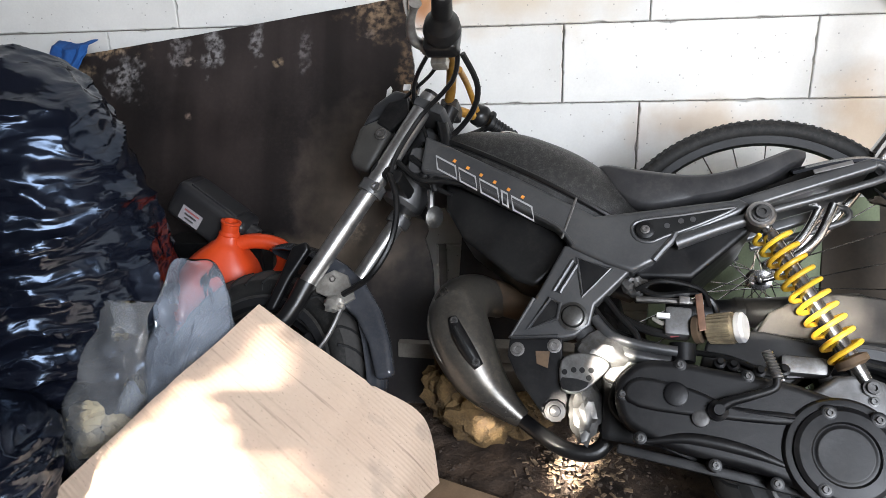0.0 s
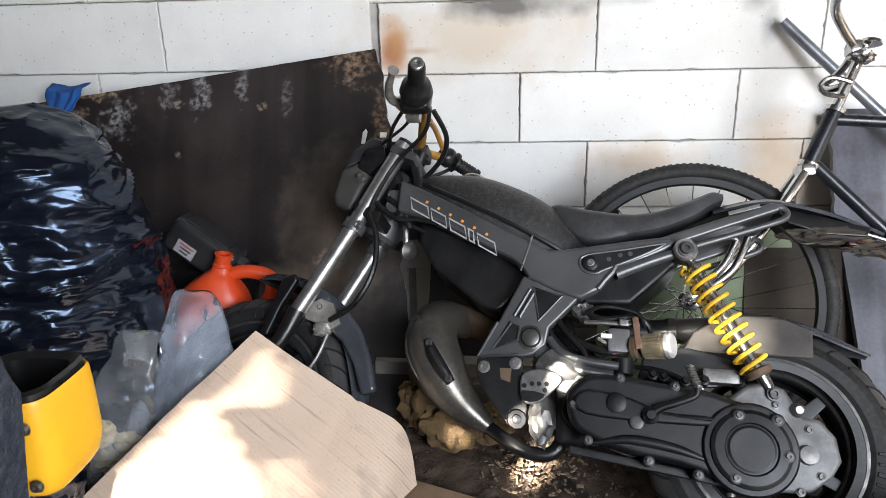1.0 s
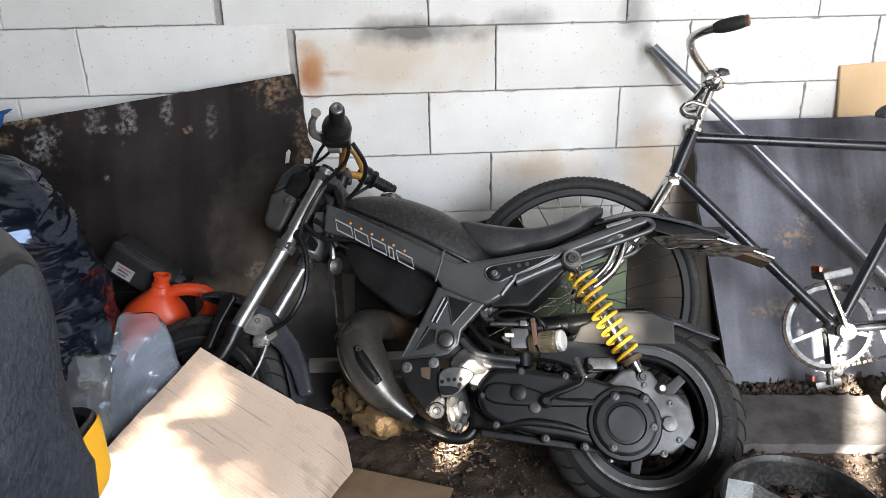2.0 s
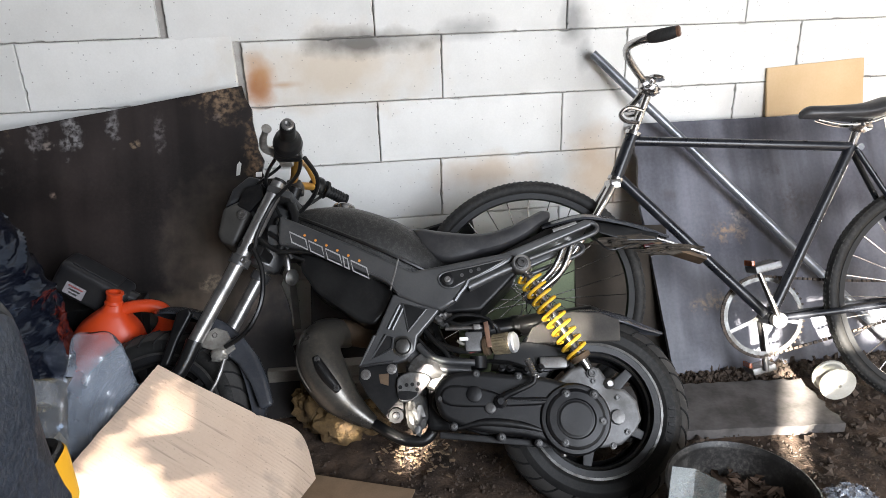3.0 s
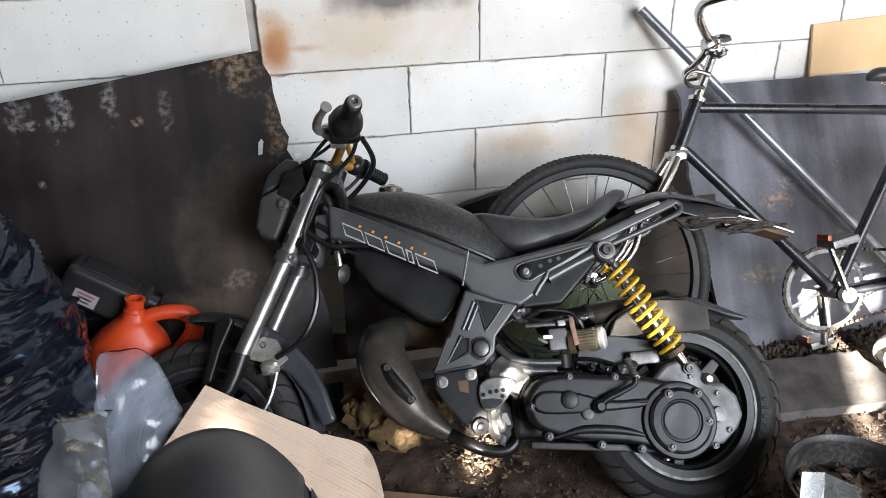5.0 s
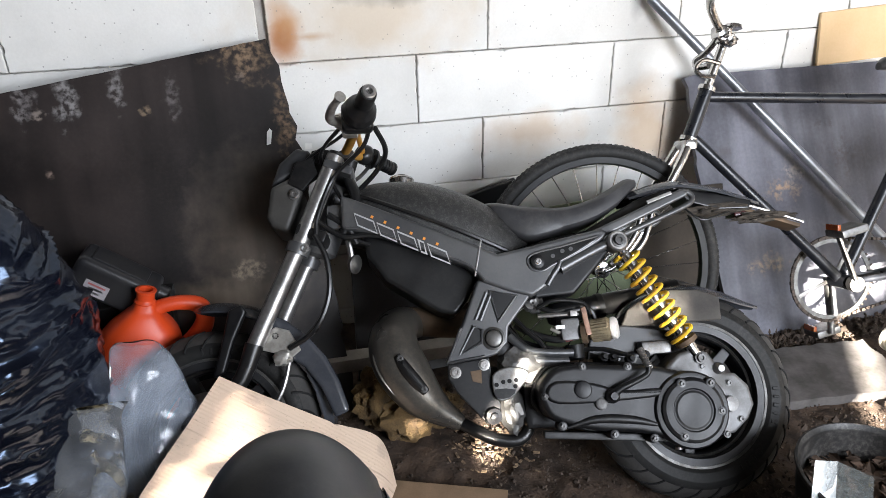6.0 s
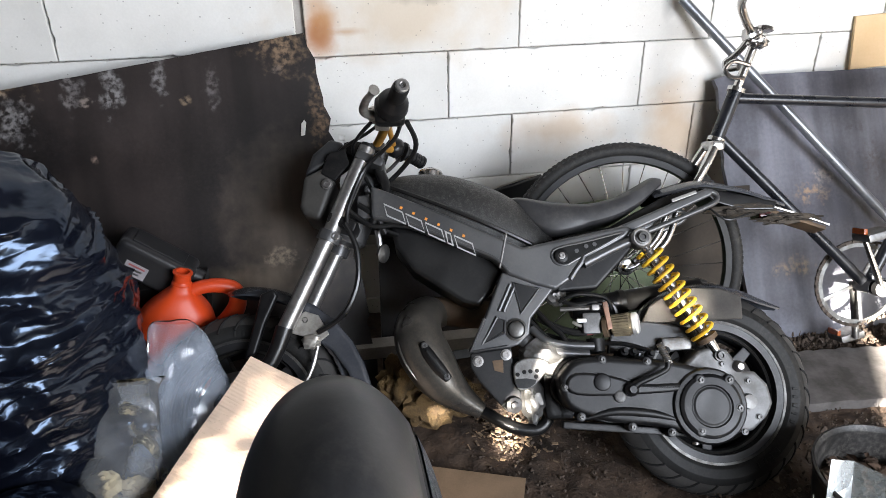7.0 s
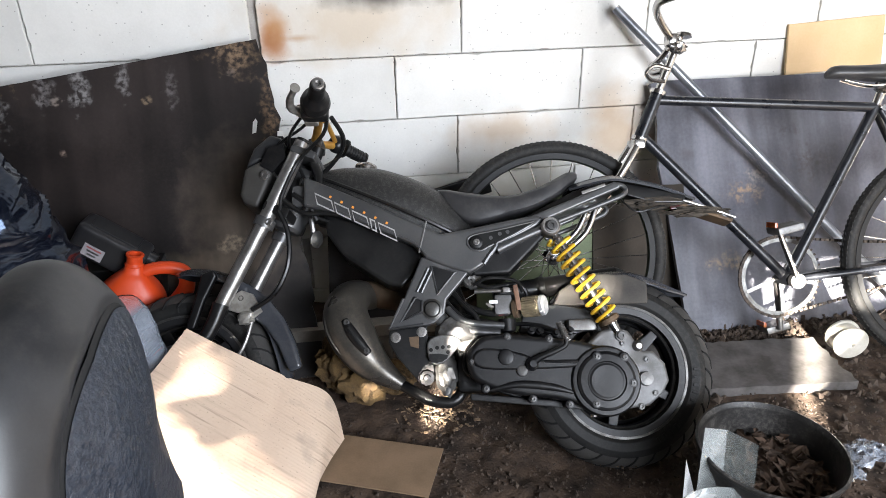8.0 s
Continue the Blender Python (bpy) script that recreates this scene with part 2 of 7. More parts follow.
def card_material():
    """Corrugated cardboard: faint ribs, long scuffs along them and grey smudges."""
    m = mat("cardboard", (0.60, 0.46, 0.35), (0.54, 0.40, 0.30), rough=0.9, scale=5, fine=140, bump=0.2, depth=0.001)
    n, l = m.node_tree.nodes, m.node_tree.links
    b = n["Principled BSDF"]
    base = b.inputs["Base Color"].links[0].from_socket
    tc = n.new("ShaderNodeTexCoord")
    along, across = Vector((0.83, -0.18, -0.52)).normalized(), Vector((-0.55, -0.62, -0.52)).normalized()
    dots = []
    for d in (along, across):
        v = n.new("ShaderNodeVectorMath")
        v.operation = "DOT_PRODUCT"
        v.inputs[1].default_value = d
        l.new(tc.outputs["Object"], v.inputs[0])
        dots.append(v.outputs["Value"])
    for sx, sy, lo, hi, c, k in ((4, 110, 0.62, 0.72, (0.26, 0.19, 0.14), 0.6), (2.5, 60, 0.58, 0.75, (0.36, 0.27, 0.20), 0.6), (9, 14, 0.58, 0.72, (0.26, 0.21, 0.17), 0.6), (120, 260, 0.62, 0.70, (0.16, 0.12, 0.09), 0.45)):
        ms = []
        for v, q in zip(dots, (sx, sy)):
            u = n.new("ShaderNodeMath")
            u.operation = "MULTIPLY"
            u.inputs[1].default_value = q
            l.new(v, u.inputs[0])
            ms.append(u.outputs[0])
        cb = n.new("ShaderNodeCombineXYZ")
        l.new(ms[0], cb.inputs[0])
        l.new(ms[1], cb.inputs[1])
        t = n.new("ShaderNodeTexNoise")
        t.inputs["Scale"].default_value, t.inputs["Detail"].default_value = 1.0, 6
        l.new(cb.outputs[0], t.inputs["Vector"])
        mr = n.new("ShaderNodeMapRange")
        mr.inputs[1].default_value, mr.inputs[2].default_value, mr.inputs[4].default_value = lo, hi, k
        l.new(t.outputs["Fac"], mr.inputs[0])
        mx = n.new("ShaderNodeMix")
        mx.data_type = "RGBA"
        mx.inputs["B"].default_value = (*c, 1)
        l.new(mr.outputs[0], mx.inputs["Factor"])
        l.new(base, mx.inputs["A"])
        base = mx.outputs["Result"]
    l.new(base, b.inputs["Base Color"])
    u = n.new("ShaderNodeMath")
    u.operation = "MULTIPLY"
    u.inputs[1].default_value = 2 * math.pi / 0.0075
    l.new(dots[1], u.inputs[0])
    sn = n.new("ShaderNodeMath")
    sn.operation = "SINE"
    l.new(u.outputs[0], sn.inputs[0])
    bp = n.new("ShaderNodeBump")
    bp.inputs["Strength"].default_value, bp.inputs["Distance"].default_value = 0.35, 0.0006
    l.new(sn.outputs[0], bp.inputs["Height"])
    l.new(b.inputs["Normal"].links[0].from_socket, bp.inputs["Normal"])
    l.new(bp.outputs[0], b.inputs["Normal"])
    return m


DUST = (0.20, 0.18, 0.155)
M_BLOCK = block_material()
M_MORTAR = mat("mortar", (0.42, 0.40, 0.37), (0.30, 0.28, 0.26), rough=0.95, scale=20, bump=0.4)
M_PLASTER = mat("grey_plaster", (0.15, 0.145, 0.14), (0.10, 0.095, 0.09), rough=0.95, scale=6, bump=0.3)
M_RAFTER = mat("old_boards", (0.10, 0.09, 0.08), (0.06, 0.055, 0.05), rough=0.85, scale=6, bump=0.3)
M_DIRT = mat("dirt", (0.080, 0.052, 0.035), (0.020, 0.0135, 0.0095), rough=0.93, scale=16, fine=150, bump=1.0, depth=0.012)
M_STONE = mat("pebbles", (0.085, 0.062, 0.046), (0.035, 0.025, 0.019), rough=0.95, scale=25, bump=0.5)
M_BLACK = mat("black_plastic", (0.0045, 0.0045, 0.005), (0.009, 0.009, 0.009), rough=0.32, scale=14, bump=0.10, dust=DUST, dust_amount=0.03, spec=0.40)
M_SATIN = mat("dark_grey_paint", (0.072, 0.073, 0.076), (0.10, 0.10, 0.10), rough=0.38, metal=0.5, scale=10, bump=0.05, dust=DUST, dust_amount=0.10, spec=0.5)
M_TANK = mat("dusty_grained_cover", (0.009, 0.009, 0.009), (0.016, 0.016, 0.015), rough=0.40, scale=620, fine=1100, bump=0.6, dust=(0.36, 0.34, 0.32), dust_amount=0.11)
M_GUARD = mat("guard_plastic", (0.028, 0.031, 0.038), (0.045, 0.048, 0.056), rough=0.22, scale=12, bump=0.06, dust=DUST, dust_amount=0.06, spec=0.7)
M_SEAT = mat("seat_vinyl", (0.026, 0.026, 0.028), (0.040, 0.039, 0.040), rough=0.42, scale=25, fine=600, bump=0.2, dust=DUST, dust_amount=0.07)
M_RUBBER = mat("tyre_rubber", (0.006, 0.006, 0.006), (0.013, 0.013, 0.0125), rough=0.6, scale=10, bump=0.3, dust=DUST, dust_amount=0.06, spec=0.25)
M_GRIP = mat("grip_rubber", (0.005, 0.005, 0.0055), (0.010, 0.010, 0.010), rough=0.5, scale=40, bump=0.2, spec=0.35)
M_FORK = mat("dull_fork_chrome", (0.36, 0.35, 0.34), (0.18, 0.175, 0.17), rough=0.36, metal=0.85, scale=22, fine=160, bump=0.12, rvar=0.14)
M_TREAD = mat("dusty_tread", (0.050, 0.047, 0.044), (0.022, 0.021, 0.020), rough=0.75, scale=12, bump=0.25)
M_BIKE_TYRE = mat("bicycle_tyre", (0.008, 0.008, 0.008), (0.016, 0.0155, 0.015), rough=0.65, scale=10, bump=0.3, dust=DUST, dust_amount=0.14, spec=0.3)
M_BIKE_RIM = mat("black_rim", (0.007, 0.007, 0.008), (0.012, 0.012, 0.012), rough=0.5, scale=20, bump=0.05, spec=0.3)
M_CHROME = mat("chrome", (0.62, 0.61, 0.60), (0.42, 0.41, 0.40), rough=0.21, metal=1.0, scale=30, bump=0.05, rvar=0.1)
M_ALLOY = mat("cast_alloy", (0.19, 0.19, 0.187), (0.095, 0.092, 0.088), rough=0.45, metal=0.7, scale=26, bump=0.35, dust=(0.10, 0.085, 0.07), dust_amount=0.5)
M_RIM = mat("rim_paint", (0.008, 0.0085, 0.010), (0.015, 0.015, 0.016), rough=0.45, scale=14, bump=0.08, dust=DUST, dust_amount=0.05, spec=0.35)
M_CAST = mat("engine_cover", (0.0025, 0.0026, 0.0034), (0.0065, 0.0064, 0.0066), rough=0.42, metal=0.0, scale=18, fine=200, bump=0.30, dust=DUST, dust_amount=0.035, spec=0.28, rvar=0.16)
M_YELLOW = mat("spring_yellow", (0.80, 0.52, 0.035), (0.62, 0.35, 0.025), rough=0.38, scale=20, bump=0.1)
M_GOLD = mat("ochre_bar", (0.50, 0.27, 0.05), (0.34, 0.17, 0.04), rough=0.4, metal=0.4, scale=30, bump=0.15)
M_ZINC = mat("dull_zinc", (0.13, 0.13, 0.125), (0.07, 0.065, 0.06), rough=0.42, metal=0.8, scale=40, bump=0.2)
M_STEEL = mat("dull_steel", (0.33, 0.32, 0.31), (0.17, 0.16, 0.15), rough=0.40, metal=0.9, scale=30, bump=0.2)
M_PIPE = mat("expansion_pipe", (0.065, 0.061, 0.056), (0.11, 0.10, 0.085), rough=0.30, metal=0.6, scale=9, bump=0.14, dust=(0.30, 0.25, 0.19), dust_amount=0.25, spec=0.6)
M_RUSTPIPE = mat("rusty_pipe", (0.13, 0.085, 0.05), (0.07, 0.05, 0.035), rough=0.7, metal=0.3, scale=18, bump=0.3)
M_FILTER = mat("filter_pleats", (0.25, 0.20, 0.12), (0.12, 0.095, 0.06), rough=0.75, scale=40, bump=0.3)
M_COPPER = mat("brown_metal", (0.20, 0.11, 0.07), (0.12, 0.065, 0.045), rough=0.4, metal=0.4, scale=60, bump=0.1)
M_GEARCASE = mat("dirty_alloy_case", (0.16, 0.16, 0.162), (0.085, 0.083, 0.08), rough=0.55, metal=0.5, scale=22, bump=0.3, dust=(0.08, 0.07, 0.06), dust_amount=0.4)
M_TORN = mat("torn_dirty_liner", (0.075, 0.062, 0.048), (0.025, 0.021, 0.018), rough=0.9, scale=30, bump=0.7, depth=0.004)
M_CHIP = mat("wood_chips", (0.22, 0.15, 0.09), (0.06, 0.042, 0.028), rough=0.85, scale=60, bump=0.2)
M_CHAIN = mat("dry_chain", (0.060, 0.042, 0.030), (0.022, 0.018, 0.015), rough=0.6, metal=0.4, scale=80, bump=0.2)
M_CHALK = mat("white_paint", (0.82, 0.81, 0.78), (0.74, 0.73, 0.70), rough=0.6, scale=40, bump=0.05)
M_LEVER = mat("worn_alloy", (0.50, 0.48, 0.44), (0.30, 0.28, 0.25), rough=0.38, metal=0.7, scale=40, bump=0.2)
M_SHELL = mat("faded_shell", (0.034, 0.032, 0.029), (0.056, 0.053, 0.048), rough=0.5, scale=16, bump=0.15)
M_BOLT = mat("dull_bolt", (0.10, 0.10, 0.098), (0.045, 0.042, 0.04), rough=0.45, metal=0.6, scale=60, bump=0.15)
M_DUSTGUARD = mat("dust_caked_plastic", (0.062, 0.055, 0.047), (0.034, 0.031, 0.028), rough=0.75, scale=16, bump=0.25)
M_SILVER = mat("silver_print", (0.55, 0.55, 0.55), (0.45, 0.45, 0.45), rough=0.35, metal=0.4, scale=60, bump=0.0)
M_ORANGE_PRINT = mat("orange_print", (0.75, 0.30, 0.05), (0.65, 0.25, 0.05), rough=0.45, scale=60, bump=0.0)
M_FRAME = mat("bicycle_black", (0.008, 0.009, 0.012), (0.016, 0.017, 0.021), rough=0.30, scale=25, bump=0.06)
M_CARD = card_material()
M_CARD_DARK = mat("damp_cardboard", (0.27, 0.18, 0.11), (0.18, 0.12, 0.07), rough=0.92, scale=9, bump=0.3)
M_BAG = liner_material()
M_ORANGE = mat("orange_plastic", (0.60, 0.060, 0.012), (0.50, 0.045, 0.010), rough=0.42, scale=9, bump=0.06)
M_SMOKE = mat("smoky_canister", (0.014, 0.014, 0.016), (0.028, 0.027, 0.027), rough=0.32, scale=8, bump=0.1)
M_LABEL = mat("pale_label", (0.34, 0.32, 0.33), (0.24, 0.22, 0.24), rough=0.6, scale=20, bump=0.0)
M_BARS = mat("faded_red_print", (0.35, 0.10, 0.10), rough=0.6, bump=0.0)
M_BLUE = mat("blue_cloth", (0.015, 0.09, 0.30), (0.01, 0.05, 0.18), rough=0.9, scale=20, bump=0.6, depth=0.006)
M_CLEAR = clear_material("clear_film", (0.88, 0.91, 0.94), 0.08, 0.15)
M_MILKY = clear_material("milky_film", (0.74, 0.83, 0.97), 0.12, 0.20)
M_SHEET = clear_material("stiff_clear_sheet", (0.50, 0.55, 0.53), 0.45, 0.24)
M_FOAM = mat("yellow_foam", (0.55, 0.46, 0.28), (0.42, 0.33, 0.18), rough=0.95, scale=14, bump=0.8, depth=0.01)
M_WOOL = mat("dirty_foam", (0.17, 0.105, 0.042), (0.045, 0.028, 0.014), rough=0.95, scale=14, bump=0.9, depth=0.012)
M_PLY = mat("plywood", (0.62, 0.45, 0.27), (0.54, 0.38, 0.21), rough=0.8, scale=5, fine=120, bump=0.15)
M_PLANK = mat("weathered_plank", (0.105, 0.096, 0.092), (0.045, 0.040, 0.037), rough=0.75, scale=14, fine=90, bump=0.6, depth=0.004)
M_GREYBAR = mat("grey_timber", (0.26, 0.24, 0.21), (0.16, 0.14, 0.12), rough=0.85, scale=12, bump=0.3)
M_BROWN = mat("dirty_brown_board", (0.036, 0.026, 0.017), (0.014, 0.011, 0.008), rough=0.8, scale=6, fine=90, bump=0.3)
M_GREEN = mat("green_panel", (0.13, 0.165, 0.085), (0.06, 0.075, 0.04), rough=0.6, scale=5, bump=0.1)
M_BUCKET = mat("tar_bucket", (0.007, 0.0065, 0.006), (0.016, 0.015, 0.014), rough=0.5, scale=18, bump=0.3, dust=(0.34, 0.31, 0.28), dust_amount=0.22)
M_LEAF = mat("dry_leaves", (0.075, 0.045, 0.028), (0.030, 0.020, 0.014), rough=0.9, scale=40, bump=0.3)
M_WHITE = mat("white_plastic", (0.50, 0.48, 0.43), (0.38, 0.36, 0.31), rough=0.5, scale=14, bump=0.1)
M_TUBE = mat("grey_tube", (0.17, 0.18, 0.20), (0.25, 0.26, 0.28), rough=0.35, metal=0.6, scale=18, bump=0.1)
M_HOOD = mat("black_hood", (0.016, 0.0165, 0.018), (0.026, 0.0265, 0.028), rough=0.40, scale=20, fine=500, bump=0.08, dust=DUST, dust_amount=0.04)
# grained black plastic; the blue daylight on the cheek is put into its colour
M_GRAIN = mat("blue_lit_grained_black", (0.013, 0.017, 0.025), (0.024, 0.030, 0.041), rough=0.34, scale=160, fine=520, bump=1.0, depth=0.0022)
M_HOUSING = mat("yellow_housing", (0.80, 0.42, 0.02), (0.74, 0.37, 0.02), rough=0.38, scale=12, bump=0.04)
M_AMBER = mat("amber_reflector", (0.34, 0.075, 0.01), (0.26, 0.05, 0.01), rough=0.2, scale=60, bump=0.1)
M_RED = mat("red_lens", (0.06, 0.008, 0.008), rough=0.25, bump=0.05)
M_GAP = mat("groove_black", (0.008, 0.008, 0.008), rough=0.9, bump=0.0)
M_BOARD_L = film_board_material("film_board", (0.0065, 0.0050, 0.0052), (0.022, 0.0160, 0.0145), 0.4, [
    (-0.47, 0.985, 0.075, 0.060, (0.34, 0.23, 0.14), 0.9), (-1.25, 0.92, 0.13, 0.035, (0.36, 0.25, 0.15), 0.95), (-1.34, 0.86, 0.07, 0.05, (0.26, 0.19, 0.12), 0.9), (-1.17, 0.84, 0.045, 0.06, (0.30, 0.29, 0.29), 0.8),
    (-0.92, 0.915, 0.028, 0.08, (0.42, 0.41, 0.41), 0.9), (-0.80, 0.93, 0.020, 0.06, (0.34, 0.33, 0.33), 0.8), (-1.02, 0.91, 0.026, 0.05, (0.32, 0.30, 0.30), 0.75), (-0.99, 0.87, 0.012, 0.016, (0.38, 0.32, 0.28), 0.9),
    (-0.67, 0.90, 0.02, 0.05, (0.26, 0.24, 0.24), 0.65), (-0.74, 0.855, 0.014, 0.014, (0.46, 0.34, 0.22), 1.0), (-0.50, 0.93, 0.012, 0.013, (0.30, 0.24, 0.2), 0.8), (-0.98, 0.72, 0.010, 0.014, (0.30, 0.22, 0.18), 0.8),
    # strengths under 0.5: light from the right, painted into the board's colour
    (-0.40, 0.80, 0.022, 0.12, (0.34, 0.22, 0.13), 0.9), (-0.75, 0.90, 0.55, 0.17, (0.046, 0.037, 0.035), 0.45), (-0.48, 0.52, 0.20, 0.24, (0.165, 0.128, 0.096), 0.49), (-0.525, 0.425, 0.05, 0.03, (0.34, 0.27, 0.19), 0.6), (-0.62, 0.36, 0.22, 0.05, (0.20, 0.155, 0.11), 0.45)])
M_BOARD_R = film_board_material("worn_film_board", (0.064, 0.065, 0.082), (0.145, 0.147, 0.172), 0.5, [
    (0.30, 0.46, 0.06, 0.03, (0.30, 0.20, 0.12), 0.7), (0.34, 0.50, 0.03, 0.05, (0.32, 0.28, 0.25), 0.6), (0.20, 0.22, 0.06, 0.03, (0.36, 0.27, 0.18), 0.6),
    (0.55, 0.55, 0.10, 0.06, (0.07, 0.06, 0.06), 0.6), (0.48, 0.66, 0.05, 0.02, (0.06, 0.05, 0.05), 0.5), (0.10, 0.60, 0.03, 0.02, (0.06, 0.05, 0.05), 0.4)])


# ---- mesh helpers ----
def part(name, bm, material, parent=None, label="", smooth=True):
    me = bpy.data.meshes.new(name)
    bm.normal_update()
    bm.to_mesh(me)
    bm.free()
    if smooth:
        me.polygons.foreach_set("use_smooth", [True] * len(me.polygons))
        me.set_sharp_from_angle(angle=radians(38))
    me.materials.append(material)
    ob = new(name, me)
    if smooth and len(me.polygons) < 8000:
        w = ob.modifiers.new("even_faces", "WEIGHTED_NORMAL")
        w.keep_sharp, w.weight = True, 70
    if parent:
        ob.parent = parent
    if label:
        ob["label"] = label
    return ob


def empty(name, m=None):
    e = new(name)
    e.empty_display_size = 0.05
    if m:
        e.matrix_world = m
    return e


def spline(pts, n=6, closed=False):
    """A smooth run through points of any size."""
    p = [np.array(q, float) for q in pts]
    k = len(p)
    out = []
    for i in range(k if closed else k - 1):
        a, b = p[i], p[(i + 1) % k]
        z = p[(i - 1) % k] if closed or i > 0 else a
        d = p[(i + 2) % k] if closed or i < k - 2 else b
        for j in range(n):
            t = j / n
            out.append(0.5 * (2 * a + (b - z) * t + (2 * z - 5 * a + 4 * b - d) * t * t + (3 * a - z - 3 * b + d) * t ** 3))
    if not closed:
        out.append(p[-1])
    return out


def prism(pts, y0, y1, bevel=0.004, n=1, seg=2, bm=None):
    """A plate of outline (x, z), from y0 to y1, with rounded edges."""
    own = bm is None
    bm = bmesh.new() if own else bm
    if n > 1:
        pts = [tuple(q) for q in spline(pts, n, True)]
    f = bm.faces.new([bm.verts.new((x, y0, z)) for x, z in pts])
    r = bmesh.ops.extrude_face_region(bm, geom=[f])
    vs = [v for v in r["geom"] if isinstance(v, bmesh.types.BMVert)]
    bmesh.ops.translate(bm, verts=vs, vec=(0, y1 - y0, 0))
    if own:
        bmesh.ops.recalc_face_normals(bm, faces=bm.faces)
        if bevel:
            es = [e for e in bm.edges if len(e.link_faces) == 2 and e.calc_face_angle(0) > 0.9]
            bmesh.ops.bevel(bm, geom=es, offset=bevel, segments=seg, affect="EDGES", profile=0.6)
    return bm


def ring_skin(bm, rings, cap=True, closed=False):
    vs = [[bm.verts.new(p) for p in r] for r in rings]
    k = len(rings[0])
    for i in range(len(vs) if closed else len(vs) - 1):
        a, b = vs[i], vs[(i + 1) % len(vs)]
        for j in range(k):
            bm.faces.new((a[j], a[(j + 1) % k], b[(j + 1) % k], b[j]))
    if cap and not closed:
        bm.faces.new(vs[0][::-1])
        bm.faces.new(vs[-1])


def tube(path, r, seg=12, n=5, bm=None, closed=False):
    """A round bar along a smooth path; r may be a list, one for each point of the path."""
    bm = bm or bmesh.new()
    rs = list(r) if isinstance(r, (list, tuple)) else [r] * len(path)
    pts = spline([(*p, q) for p, q in zip(path, rs)], n, closed) if n > 1 else [np.array((*p, q)) for p, q in zip(path, rs)]
    rings, prev = [], None
    for i, p in enumerate(pts):
        a, b = pts[i - 1 if i or closed else 0], pts[(i + 1) % len(pts) if i < len(pts) - 1 or closed else i]
        d = Vector(b[:3] - a[:3]).normalized()
        if prev is None:
            prev = d.orthogonal().normalized()
        u = (prev - d * prev.dot(d)).normalized()
        prev = u
        v = d.cross(u)
        c = Vector(p[:3])
        rings.append([c + (u * math.cos(w) + v * math.sin(w)) * p[3] for w in [2 * math.pi * j / seg for j in range(seg)]])
    ring_skin(bm, rings, closed=closed)
    return bm


def lathe(profile, at=(0, 0, 0), axis=(0, 1, 0), seg=32, bm=None, cap=True):
    """A turned body: profile of (distance along the axis, radius)."""
    bm = bm or bmesh.new()
    ax = Vector(axis).normalized()
    u = ax.orthogonal().normalized()
    v = ax.cross(u)
    full = [profile[0]]
    for a, b in zip(profile, profile[1:]):
        if math.dist(a, b) > 0.015:
            full += [(a[0] + (b[0] - a[0]) * k, a[1] + (b[1] - a[1]) * k) for k in (0.06, 0.94)]
        full.append(b)
    profile = full
    rings = [[Vector(at) + ax * h + (u * math.cos(w) + v * math.sin(w)) * max(r, 1e-4) for w in [2 * math.pi * j / seg for j in range(seg)]] for h, r in profile]
    ring_skin(bm, rings, cap)
    return bm


def box(c, s, bevel=0.003, seg=2, m=None, bm=None):
    own = bm is None
    bm = bm or bmesh.new()
    r = bmesh.ops.create_cube(bm, size=1, matrix=(m or Matrix()) @ Matrix.Translation(c) @ Matrix.Diagonal((*s, 1)))
    if bevel:
        es = list({e for v in r["verts"] for e in v.link_edges})
        bmesh.ops.bevel(bm, geom=es, offset=bevel, segments=seg, affect="EDGES", profile=0.6)
    return bm


def loft(sections, cap=True, bm=None):
    bm = bm or bmesh.new()
    ring_skin(bm, sections, cap)
    bmesh.ops.recalc_face_normals(bm, faces=bm.faces)
    return bm


def blob(size, freq=3.0, amp=0.25, sub=4, seed=0.0, ridged=False, bm=None, at=(0, 0, 0)):
    bm = bm or bmesh.new()
    r = bmesh.ops.create_icosphere(bm, subdivisions=sub, radius=1)
    for v in r["verts"]:
        p = v.co * freq + Vector((seed, seed * 1.7, -seed))
        d = (1 - abs(noise.noise(p))) * 2 - 1.4 if ridged else noise.noise(p)
        d += 0.5 * noise.noise(p * 2.3)
        k = 1 + amp * d
        v.co = Vector((v.co.x * size[0] * k, v.co.y * size[1] * k, v.co.z * size[2] * k)) + Vector(at)
    return bm


def bolt(parent, at, axis=(0, -1, 0), r=0.008, h=0.006, material=None, name="bolt"):
    bm = lathe([(0, r * 1.35), (h * 0.25, r * 1.35), (h * 0.3, r), (h, r * 0.92), (h, r * 0.5), (h * 0.6, r * 0.45)], at, axis, 12)
    return part(name, bm, material or M_BOLT, parent)


